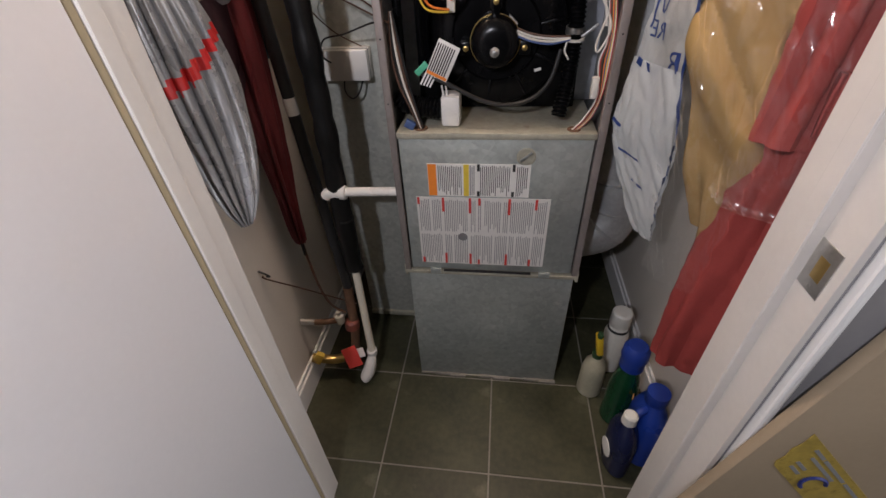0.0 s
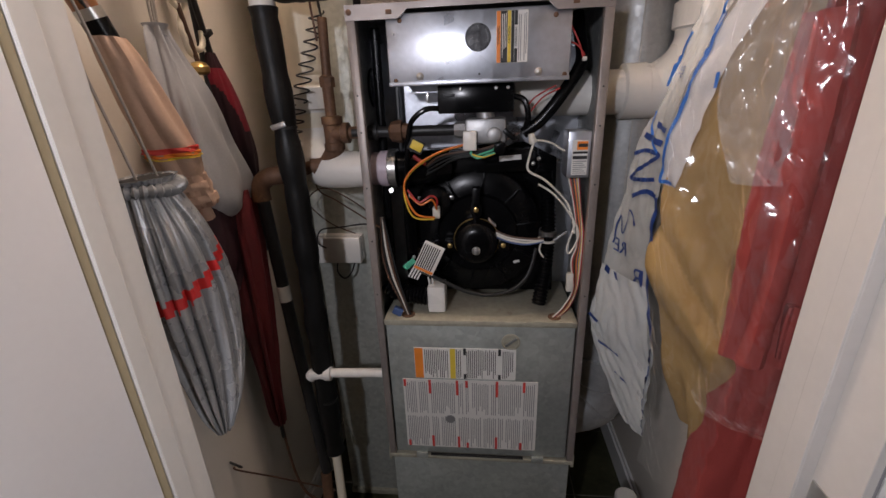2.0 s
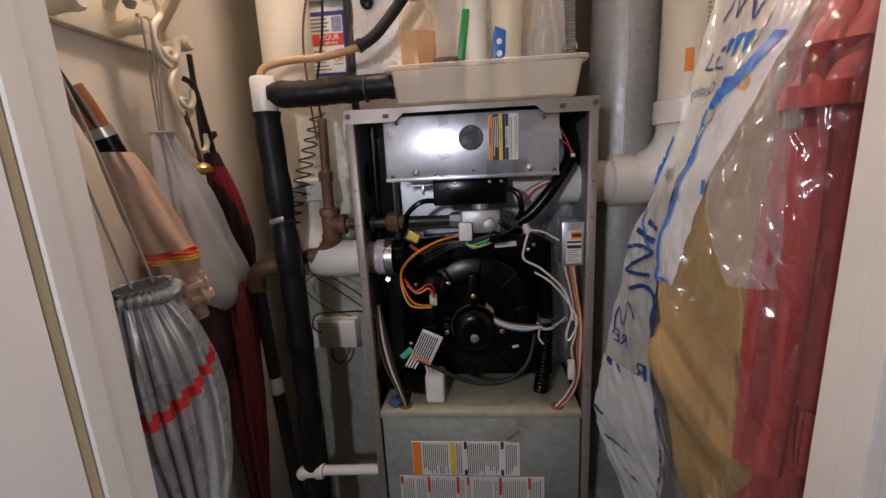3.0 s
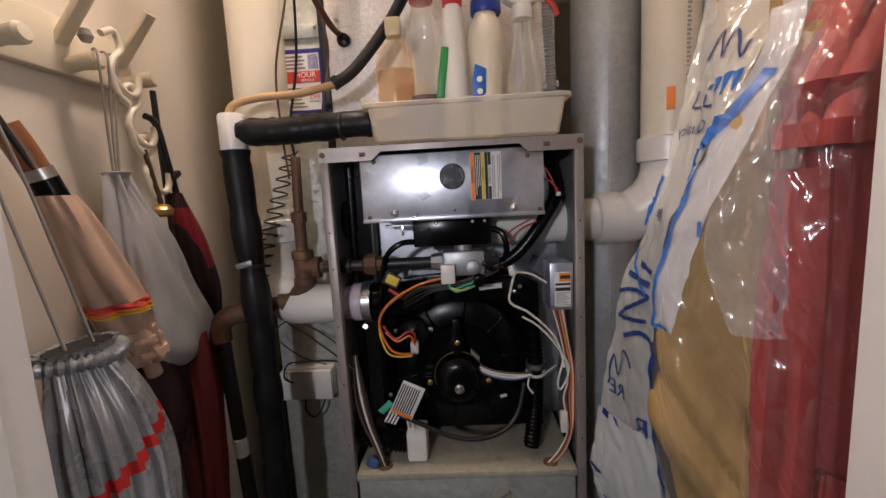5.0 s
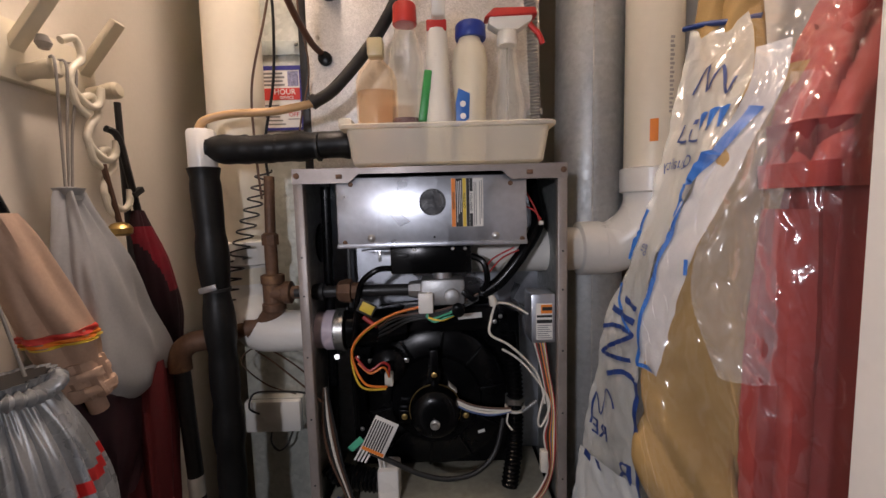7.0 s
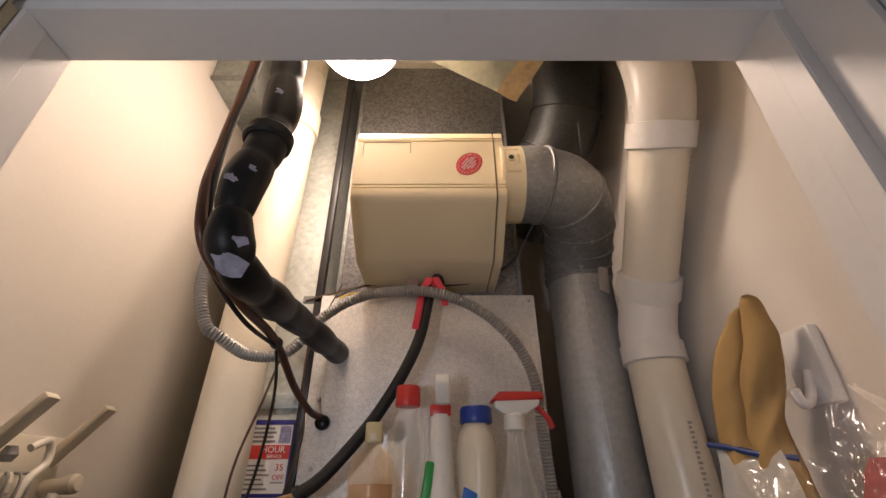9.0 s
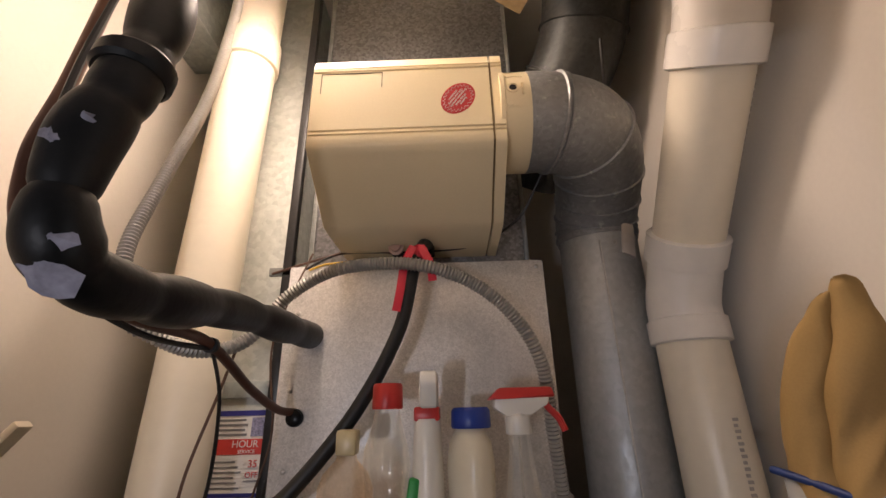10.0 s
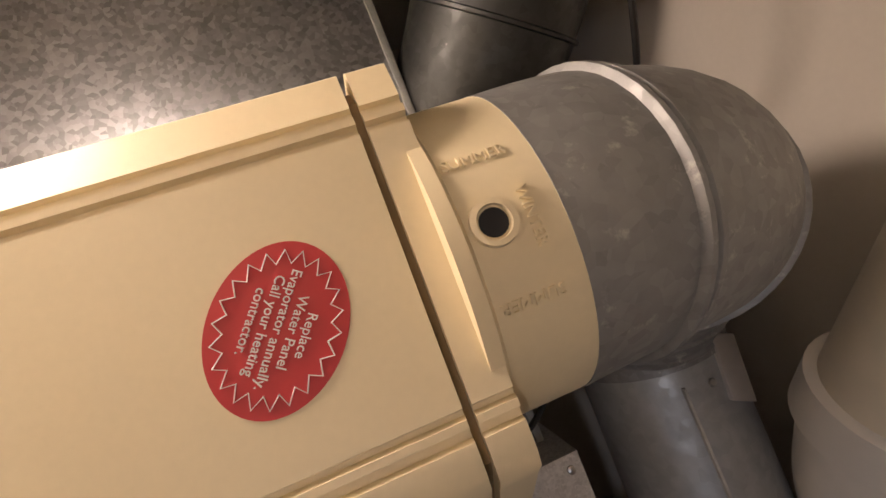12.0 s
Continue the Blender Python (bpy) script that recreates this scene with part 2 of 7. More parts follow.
GROUT = material("grout", (0.26, 0.24, 0.21), 0.9, 0, 0.3, 12, 140, 0.4, 0.2)
GALV = galvanised("galvanised_steel", (0.40, 0.43, 0.405), 0.40, 70, 0.09, 0.5, (0.62, 0.63, 0.58), 0.60, 7.0)
GALVDARK = galvanised("dull_galvanised_steel", (0.30, 0.31, 0.30), 0.48, 110, 0.10, 0.7, (0.45, 0.45, 0.43), 0.62)
RETURNSTEEL = galvanised("return_duct_steel", (0.50, 0.515, 0.47), 0.42, 90, 0.10, 0.35, (0.55, 0.55, 0.50), 0.60, 5.0)
GALVBRIGHT = galvanised("spangled_steel", (0.27, 0.27, 0.28), 0.38, 190, 0.28, 0.85, (0.16, 0.16, 0.16), 0.63, 110.0)
COILSTEEL = galvanised("fine_spangled_steel", (0.74, 0.73, 0.72), 0.38, 420, 0.12, 0.5)
PIPEGREY = galvanised("grey_duct_steel", (0.44, 0.45, 0.45), 0.42, 120, 0.05, 0.55)
ALU = galvanised("bare_sheet_metal", (0.55, 0.57, 0.62), 0.28, 25, 0.05, 0.92, (0.6, 0.6, 0.62), 0.72)
PVC = material("white_pvc", (0.80, 0.73, 0.59), 0.35, 0, 0.06, 5, 60, 0.04, 0.5, (0.55, 0.42, 0.27), 0.72, 6)
PVCW = material("clean_white_pvc", (0.80, 0.77, 0.72), 0.3, 0, 0.05, 6, 80, 0.04)
FOAM = material("black_foam", (0.007, 0.007, 0.007), 0.46, 0, 0.4, 14, 120, 0.5, 0.28)
BLACK = material("black_enamel", (0.003, 0.003, 0.0035), 0.24, 0, 0.4, 8, 80, 0.06, 0.22)
IRON = material("black_iron", (0.025, 0.024, 0.024), 0.4, 0.2, 0.4, 12, 120, 0.2)
CREAM = material("cream_plastic", (0.76, 0.65, 0.43), 0.40, 0, 0.05, 5, 300, 0.08, 0.45, (0.5, 0.38, 0.22), 0.74, 8)
POSTPAINT = material("furnace_frame_paint", (0.30, 0.26, 0.24), 0.4, 0.3, 0.2, 9, 90, 0.06, 0.5, (0.2, 0.12, 0.08), 0.7, 30)
RUST = material("rusty_iron", (0.16, 0.085, 0.05), 0.6, 0.2, 0.4, 14, 120, 0.3, 0.4, (0.28, 0.15, 0.07), 0.58, 16)
BRASS = material("brass", (0.55, 0.38, 0.14), 0.32, 0.9, 0.2, 12, 120, 0.1)
STEEL = material("plated_steel", (0.55, 0.54, 0.52), 0.32, 0.9, 0.2, 14, 160, 0.06)
CAST = material("cast_aluminium", (0.42, 0.42, 0.42), 0.45, 0.8, 0.2, 14, 200, 0.2)
COPPER = material("brown_copper_line", (0.12, 0.05, 0.03), 0.42, 0.3, 0.3, 12, 120, 0.1)
WBLACK = material("black_cable", (0.012, 0.012, 0.012), 0.45, 0, 0.3, 20, 120, 0.05)
WWHITE = material("white_cable", (0.70, 0.66, 0.58), 0.45, 0, 0.1, 20, 120, 0.05)
WORANGE = material("orange_cable", (0.75, 0.20, 0.03), 0.45, 0, 0.1, 20, 120, 0.05)
WYELLOW = material("yellow_cable", (0.75, 0.50, 0.05), 0.45, 0, 0.1, 20, 120, 0.05)
WRED = material("red_cable", (0.42, 0.03, 0.025), 0.45, 0, 0.1, 20, 120, 0.05)
WBLUE = material("blue_cable", (0.05, 0.09, 0.22), 0.45, 0, 0.1, 20, 120, 0.05)
WGREEN = material("green_cable", (0.08, 0.42, 0.26), 0.45, 0, 0.1, 20, 120, 0.05)
WBROWN = material("brown_cable", (0.10, 0.05, 0.03), 0.5, 0, 0.2, 20, 120, 0.05)
PAPER = material("label_paper", (0.74, 0.72, 0.68), 0.5, 0, 0.06, 20, 200, 0.04, 0.4, (0.62, 0.58, 0.5), 0.68, 18)
INK = material("grey_print", (0.20, 0.20, 0.20), 0.6, 0, 0.1, 30, 200, 0)
FAINT = material("faint_pipe_print", (0.42, 0.38, 0.33), 0.6, 0, 0.2, 30, 200, 0)
INKB = material("black_print", (0.02, 0.02, 0.02), 0.6, 0, 0.1, 30, 200, 0)
INKRED = material("red_print", (0.60, 0.05, 0.04), 0.5, 0, 0.1, 30, 200, 0)
INKORANGE = material("orange_print", (0.85, 0.25, 0.03), 0.5, 0, 0.1, 30, 200, 0)
INKYELLOW = material("yellow_print", (0.75, 0.55, 0.06), 0.5, 0, 0.1, 30, 200, 0)
INKBLUE = material("blue_print", (0.02, 0.03, 0.16), 0.45, 0, 0.1, 30, 200, 0)
INKWHITE = material("white_print", (0.80, 0.78, 0.76), 0.5, 0, 0.05, 30, 200, 0)
DUST = material("dusty_shelf_metal", (0.40, 0.38, 0.30), 0.62, 0.25, 0.3, 10, 90, 0.2, 0.4, (0.22, 0.17, 0.12), 0.62, 12)
DARK = material("dark_void", (0.012, 0.012, 0.013), 0.7, 0, 0.3, 10, 60, 0.1)
GLASSDARK = material("dark_sight_glass", (0.05, 0.05, 0.055), 0.25, 0, 0.3, 60, 200, 0.2)


def plate(lo, hi, bevel=0.0):
    return box(lo, hi, bevel, 1)


def lettering(s, size, m, depth=0.0004):
    """Letters of the built-in font as a bmesh, centred at the pose m, facing its +z."""
    cu = bpy.data.curves.new("letters", "FONT")
    cu.body, cu.size, cu.align_x, cu.align_y, cu.extrude = s, size, "CENTER", "CENTER", depth
    cu.resolution_u = 3
    ob = bpy.data.objects.new("letters", cu)
    scene.collection.objects.link(ob)
    me = bpy.data.meshes.new_from_object(ob.evaluated_get(bpy.context.evaluated_depsgraph_get()))
    bm = bmesh.new()
    bm.from_mesh(me)
    bmesh.ops.transform(bm, matrix=m, verts=bm.verts)
    bpy.data.objects.remove(ob)
    bpy.data.curves.remove(cu)
    bpy.data.meshes.remove(me)
    return bm


def merge(a, b):
    me = bpy.data.meshes.new("tmp")
    b.to_mesh(me)
    a.from_mesh(me)
    b.free()
    bpy.data.meshes.remove(me)
    return a


FRONT = Matrix.Rotation(radians(90), 4, "X")          # text standing upright, read from the hall


def print_lines(x0, x1, z0, z1, y, seed=1, pitch=0.0042, gap=0.05):
    """Upright rows of unreadable print, ragged at one end."""
    rng = random.Random(seed)
    bm = bmesh.new()
    x = x0
    while x < x1:
        if rng.random() > gap:
            cut = (z1 - z0) * (rng.random() * 0.3 if rng.random() < 0.5 else 0)
            add_box(bm, (x, y - 0.0004, z0 + cut), (x + pitch * 0.38, y + 0.0003, z1 - (z1 - z0) * rng.random() * 0.06))
        x += pitch
    return bm


def ribbed(pts, r, pitch, amp, smooth=10, seg=14):
    """A corrugated hose along a smooth line through pts."""
    p = spline(pts, smooth)
    acc = [0.0]
    for a, b in zip(p, p[1:]):
        acc.append(acc[-1] + (b - a).length)
    total = acc[-1]
    n = int(total / pitch * 4)
    q, j = [], 0
    for i in range(n + 1):
        s = total * i / n
        while j < len(acc) - 2 and acc[j + 1] < s:
            j += 1
        w = (s - acc[j]) / max(acc[j + 1] - acc[j], 1e-9)
        q.append(p[j].lerp(p[j + 1], w))
    return add_tube(bmesh.new(), q, lambda t: r + amp * math.cos(t * n * math.pi / 2), seg)


def foam(pts, r, seed=3, smooth=8, seg=18, lump=0.13, per=10):
    """Foam pipe wrap that bulges between its ties."""
    rng = random.Random(seed)
    p = spline(pts, smooth)
    n = len(p)
    ph = rng.random() * 6
    k = max(2, int(n / per))
    return add_tube(bmesh.new(), p, lambda t: r * (1 + lump * abs(math.sin(t * k * math.pi + ph + 0.8 * math.sin(t * 9 + ph))) ** 0.5 - 0.6 * lump + 0.05 * math.sin(t * 37 + ph)), seg)


def wire(name, pts, r, mat, parent, smooth=8, label=""):
    return part(name, tube(pts, r, 8, smooth), mat, parent, label)


# ---- the plan ----
LX, RX = -0.335, 0.725            # closet side walls
JL, JR = -0.155, 0.572            # door opening
Y0, STOP, Y1 = 0.420, 0.468, 0.525  # front wall: hall face, door stop, closet face
BACK = 1.72
TOP = 2.74
HEAD = 1.985
FL, FR, FY, FTOP = 0.008, 0.453, 0.897, 1.443   # furnace
DUCT_Y = 1.150                    # face of the return duct

# ---- shell of the closet ----
structure("wall_left", box((LX - 0.1, Y1, 0), (LX, BACK, TOP), 0), WALL, "cream painted closet side wall", "wall")
structure("wall_right", box((RX, Y1, 0), (RX + 0.1, BACK, TOP), 0), WALL, "cream painted closet side wall", "wall")
structure("wall_back", box((LX - 0.1, BACK, 0), (RX + 0.1, BACK + 0.1, TOP), 0), WALL, "cream painted closet back wall", "wall")
structure("ceiling", box((LX - 0.1, Y1, TOP), (RX + 0.1, BACK + 0.1, TOP + 0.1), 0), CEIL, "plain painted closet ceiling", "ceiling")
bm = box((-2.2, Y0, 0), (JL - 0.022, Y1, TOP), 0)
add_box(bm, (JR + 0.022, Y0, 0), (2.2, Y1, TOP))
add_box(bm, (JL - 0.022, Y0, HEAD + 0.022), (JR + 0.022, Y1, TOP))
structure("wall_front", bm, HALLWALL, "taupe hall wall with the closet doorway", "wall")
bm = box((LX, Y1, HEAD + 0.03), (RX, Y1 + 0.004, TOP), 0)
structure("wall_front_inside", bm, WALL, "cream painted wall above the closet doorway", "wall")
structure("wall_hall_left", box((-2.3, -3.2, 0), (-2.2, Y1, TOP), 0), HALLWALL, "plain taupe hall wall", "wall")
bm = box((2.2, -3.2, 0), (2.3, Y1, 0.85), 0)
add_box(bm, (2.2, -3.2, 2.15), (2.3, Y1, TOP))
add_box(bm, (2.2, -3.2, 0.85), (2.3, -0.52, 2.15))
add_box(bm, (2.2, 0.28, 0.85), (2.3, Y1, 2.15))
structure("wall_hall_right", bm, HALLWALL, "taupe hall wall with a daylight window", "wall")
structure("wall_hall_back", box((-2.3, -3.3, 0), (2.3, -3.2, TOP), 0), HALLWALL, "plain taupe hall wall", "wall")
structure("ceiling_hall", box((-2.3, -3.3, TOP), (2.3, Y1, TOP + 0.1), 0), CEIL, "plain hall ceiling", "ceiling")
floor = structure("floor", box((-2.3, -3.3, -0.06), (2.3, BACK + 0.1, -0.003), 0), GROUT, "dark slate tile floor with pale grout", "floor")

for nm, x0, x1, s in (("door_jamb_left", JL - 0.022, JL, 1), ("door_jamb_right", JR + 0.022, JR, -1)):
    bm = box((min(x0, x1), STOP, 0), (max(x0, x1), Y1 + 0.002, HEAD), 0.0015)
    a, b = x0, x1 - 0.013 * s
    if s < 0:
        add_box(bm, (min(a, b), Y0 - 0.002, 0), (max(a, b), STOP, HEAD + 0.01), 0.001)
    else:
        # tan rebate and filler strip paint the shadowed gap beside the door leaf
        gap = box((min(a, b), Y0 - 0.002, 0), (max(a, b), STOP - 0.001, HEAD + 0.01), 0.001)
        add_box(gap, (max(a, b) - 0.001, STOP - 0.011, 0), (x1 - 0.002, STOP - 0.001, HEAD - 0.006), 0.001)
        structure("door_jamb_rebate", gap, material("shaded_rebate_tan", (0.40, 0.33, 0.21), 0.5, 0, 0.1, 8, 90, 0.06, 0.4), "tan hinge rebate of the jamb, shade put into its colour", "door jamb")
    c, d = x0, x1 + 0.0012 * s
    add_box(bm, (min(c, d), STOP + 0.001, 0), (max(c, d), STOP + 0.026, HEAD), 0.001)
    structure(nm, bm, JAMB, "cream painted door jamb with stop", "door jamb")
bm = box((JL - 0.022, STOP, HEAD), (JR + 0.022, Y1 + 0.002, HEAD + 0.022), 0.0015)
add_box(bm, (JL - 0.022, Y0 - 0.002, HEAD + 0.012), (JR + 0.022, STOP, HEAD + 0.022), 0.001)
structure("door_head", bm, TRIM, "white painted door head with stop", "door frame")
bm = box((JR + 0.024, Y0 - 0.016, 0), (JR + 0.036, Y0, HEAD + 0.03), 0.004)
structure("trim_right", bm, TRIM, "narrow white edge trim of the doorway", "trim")
for nm, x0, x1 in (("baseboard_left", LX, LX + 0.014), ("baseboard_right", RX - 0.014, RX)):
    bm = box((x0, Y1 + 0.004, 0), (x1, BACK, 0.085), 0.003)
    cx = (x0 + x1) / 2
    add_box(bm, (x0 if x0 < 0 else x0 + 0.006, Y1 + 0.004, 0.085), (x1 - 0.006 if x0 < 0 else x1, BACK, 0.1), 0.002)
    structure(nm, bm, TRIM, "white painted closet baseboard", "baseboard")

door = thing("door_1", (JL - 0.02, 0.1, 0.01), "plain white flush door standing wide open", "door", "", "structure")
part("leaf", box((JL - 0.036, Y0 - 0.665, 0.012), (JL - 0.001, STOP - 0.012, HEAD - 0.004), 0.003), DOORPAINT, door)
for z in (0.25, 1.75):
    part("hinge", tube([(JL - 0.012, STOP - 0.006, z - 0.045), (JL - 0.012, STOP - 0.006, z + 0.045)], 0.005, 12), STEEL, door, "painted butt hinge")
plate_y = (STOP - 0.038, STOP - 0.003)
strike = thing("strike_plate", (JR + 0.012, STOP - 0.02, 0.876), "brass strike plate let into the door jamb", "strike plate")
bm = box((JR + 0.0115, plate_y[0], 0.846), (JR + 0.0135, plate_y[1], 0.906), 0.0005)
part("plate", bm, STEEL, strike)
part("latch_hole", box((JR + 0.0112, STOP - 0.030, 0.862), (JR + 0.0125, STOP - 0.014, 0.890), 0.0004), BRASS, strike, "worn brass latch hole")
for z in (0.852, 0.900):
    part("screw", lathe((JR + 0.0118, STOP - 0.021, z), (-1, 0, 0), [(0, 0.003), (0.0006, 0.0028), (0.001, 0.0015)], 12), STEEL, strike)

# the furnace's front panel, taken off and leaning on the hall wall
TAN = material("tan_enamel", (0.30, 0.235, 0.16), 0.45, 0, 0.08, 6, 120, 0.08, 0.4)
GOLD = material("gold_foil_paper", (0.42, 0.30, 0.06), 0.36, 0.2, 0.3, 30, 120, 0.3, 0.5, (0.2, 0.14, 0.03), 0.56, 30)
lean = thing("furnace_door", (0.88, 0.36, 0), "tan enamel furnace door leaning on the wall", "panel")
LEAN = Matrix.Translation((0.455, 0.352, 0.125)) @ Matrix.Rotation(radians(15), 4, "Y") @ Matrix.Rotation(radians(-3), 4, "X")
bm = box((0, 0, 0), (0.46, 0.018, 0.86), 0.004)
bmesh.ops.transform(bm, matrix=LEAN, verts=bm.verts)
part("sheet", bm, TAN, lean)
STK = LEAN @ Matrix.Translation((0.002, 0, 0.518)) @ Matrix.Rotation(radians(33), 4, "Y")
bm = prism([(0, 0.066), (0.26, 0.068), (0.25, 0.0), (0.045, 0.002), (0.036, 0.008), (0.030, 0.022), (0.018, 0.034), (0.012, 0.050)], "y", -0.0012, 0.001)
bmesh.ops.transform(bm, matrix=STK, verts=bm.verts)
sticker = part("sticker", bm, GOLD, lean, "torn gold contractor sticker")
for a, b, z, mt in ((0.035, 0.062, 0.053, INK), (0.066, 0.13, 0.053, INK), (0.136, 0.19, 0.053, INK), (0.05, 0.12, 0.043, INK), (0.05, 0.075, 0.026, INK), (0.055, 0.08, 0.016, INK)):
    bm = box((a, -0.0018, z), (b, -0.001, z + 0.005), 0)
    bmesh.ops.transform(bm, matrix=STK, verts=bm.verts)
    part("print_bar", bm, mt, sticker)
arc = [(0.115 + 0.018 * math.cos(t), -0.0014, 0.024 + 0.015 * math.sin(t)) for t in [0.9 + 0.25 * k for k in range(16)]]
bm = tube(arc, 0.003, 6)
bmesh.ops.transform(bm, matrix=STK, verts=bm.verts)
part("emblem", bm, INKBLUE, sticker)

# ---- the furnace ----
fur = thing("furnace", (0.23, 1.2, 0), "grey steel gas furnace with its front panels taken off", "furnace")
bm = box((FL + 0.006, FY + 0.006, 0.0), (FR - 0.006, 1.62, 0.450), 0.003)
part("base", bm, GALV, fur, "scuffed galvanised base plenum")
bm = box((FL + 0.002, FY - 0.003, 0.448), (FR - 0.002, FY + 0.02, 0.458), 0.001)
add_box(bm, (FL - 0.003, FY - 0.002, 0.440), (FL + 0.004, FY + 0.02, 0.475), 0.001)
add_box(bm, (FR - 0.004, FY - 0.002, 0.440), (FR + 0.003, FY + 0.02, 0.475), 0.001)
part("flange", bm, DUST, fur, "dusty folded flange")
for x in (0.075, 0.355):
    part("tab", box((x, FY - 0.006, 0.452), (x + 0.028, FY + 0.002, 0.468), 0.001), GALV, fur)
bm = bmesh.new()
for k in range(9):
    add_box(bm, (FL + 0.006 + 0.048 * k, FY + 0.001 - 0.003 * ((k * 7) % 3), 0), (FL + 0.058 + 0.048 * k, FY + 0.008, 0.004 + 0.002 * ((k * 5) % 3)), 0.001)
part("caulk_line", bm, GROUT, fur, "crumbling pale caulk at the floor")
part("slot", box((0.11, FY - 0.0035, 0.459), (0.335, FY + 0.002, 0.463), 0), DARK, fur)
panel = part("blower_panel", box((FL + 0.018, FY, 0.466), (FR - 0.018, FY + 0.02, 0.828), 0.003), GALV, fur, "galvanised lower panel with rating labels")
LAB = material("big_label_paper", (0.66, 0.64, 0.60), 0.5, 0, 0.06, 20, 200, 0.04, 0.4, (0.52, 0.48, 0.4), 0.66, 14)
yb = FY - 0.0012
lab = part("instruction_label", plate((0.054, yb, 0.486), (0.363, FY + 0.001, 0.684), 0.0004), LAB, fur, "large white instruction label with red marks")
lab2 = part("warning_label", plate((0.085, yb - 0.0003, 0.688), (0.312, FY + 0.001, 0.769), 0.0004), PAPER, fur, "white warning label with an orange end")
bm = bmesh.new()
for i, (a, b) in enumerate(((0.060, 0.112), (0.119, 0.175), (0.182, 0.204), (0.210, 0.268), (0.275, 0.325), (0.332, 0.358))):
    for j, (c, d) in enumerate(((0.490, 0.580), (0.588, 0.678))):
        merge(bm, print_lines(a, b, c, d, yb, 10 * i + j, 0.0044))
part("print", bm, INK, lab, "rows of small grey print")
for a, c, d in ((0.056, .664, .683), (0.114, .645, .683), (0.177, .642, .683), (0.199, .664, .683), (0.268, .640, .683), (0.329, .655, .683), (0.058, .487, .504), (0.116, .487, .52), (0.178, .487, .52), (0.199, .487, .502), (0.267, .487, .522), (0.325, .487, .508)):
    part("red_mark", plate((a, yb - 0.0006, c), (a + 0.0058, yb + 0.0003, d)), INKRED, lab)
part("symbol", lathe((0.162, yb + 0.0002, 0.572), (0, -1, 0), [(0, 0.012), (0.0006, 0.0118)], 10), INK, lab)
bm = bmesh.new()
for i, (a, b) in enumerate(((0.109, 0.162), (0.180, 0.192), (0.203, 0.27), (0.283, 0.308))):
    merge(bm, print_lines(a, b, 0.691, 0.766, yb - 0.0003, 70 + i, 0.0042))
part("print", bm, INKB, lab2)
part("orange_band", plate((0.086, yb - 0.0007, 0.689), (0.105, yb, 0.768)), INKORANGE, lab2)
part("yellow_band", plate((0.166, yb - 0.0007, 0.689), (0.178, yb, 0.768)), INKYELLOW, lab2)
for a in (0.196, 0.273):
    part("black_mark", plate((a, yb - 0.0007, 0.752), (a + 0.006, yb, 0.769)), INKB, lab2)
    part("black_mark", plate((a, yb - 0.0007, 0.689), (a + 0.006, yb, 0.702)), INKB, lab2)
part("knockout", lathe((0.300, FY + 0.001, 0.787), (0, -1, 0), [(0, 0.021), (0.002, 0.0205), (0.003, 0.017), (0.0012, 0.0165), (0.0012, 0)], 28), DUST, fur, "scratched round knockout plug")
part("knockout_slot", rot_box((0.300, FY - 0.002, 0.787), (0.031, 0.003, 0.006), Matrix.Rotation(radians(-40), 4, "Y"), 0.001), GALVDARK, fur)
part("shelf", box((FL + 0.016, FY - 0.004, 0.826), (FR - 0.016, 1.10, 0.840), 0.0015), DUST, fur, "dusty shelf above the blower")
# cabinet
for x0, x1, nm in ((FL, FL + 0.0018, "side"), (FR - 0.0018, FR, "side")):
    part(nm, box((x0, FY + 0.004, 0.458), (x1, 1.62, FTOP), 0), GALVDARK, fur)
for x in (FL - 0.001, FR - 0.0145):
    bm = box((x, FY - 0.002, 0.458), (x + 0.0155, FY + 0.014, FTOP - 0.004), 0.0012)
    part("post", bm, POSTPAINT, fur, "taupe painted corner post")
    for z in (0.90, 1.02, 1.13, 1.235, 1.30):
        part("screw_hole", lathe((x + 0.008, FY - 0.0018, z), (0, -1, 0), [(0, 0.0018), (0.0004, 0.0017)], 8), DARK, fur)
rail = [(FL - 0.001, 1.444), (FR + 0.001, 1.444), (FR + 0.001, 1.420), (FR - 0.02, 1.420), (FR - 0.09, 1.420), (FR - 0.106, 1.434), (FL + 0.106, 1.434), (FL + 0.09, 1.420), (FL + 0.02, 1.420), (FL - 0.001, 1.420)]
part("top_rail", prism(rail, "y", FY - 0.004, FY + 0.001), POSTPAINT, fur, "taupe top rail with cut-out")
for x in (FL + 0.006, FR - 0.006):
    part("screw", lathe((x, FY - 0.004, 1.433), (0, -1, 0), [(0, 0.005), (0.002, 0.0045), (0.003, 0.002)], 12), RUST, fur, "rusty screw")
for x in (FL + 0.070, FR - 0.066):
    part("clip", box((x, FY - 0.007, 1.427), (x + 0.010, FY - 0.002, 1.434), 0.001), RUST, fur)
part("top", box((FL, FY, FTOP - 0.001), (FR, 1.62, FTOP + 0.0015), 0), GALVDARK, fur)
part("divider", box((FL + 0.002, 1.10, 0.84), (FR - 0.002, 1.106, FTOP - 0.001), 0), ALU, fur, "bare metal divider sheet")
part("side_liner", box((FL + 0.0028, FY + 0.015, 0.842), (FL + 0.004, 1.10, FTOP - 0.002), 0), GALVDARK, fur)
part("liner_flange", box((FL + 0.045, 1.05, 1.0), (FL + 0.052, 1.10, FTOP - 0.01), 0.001), IRON, fur)
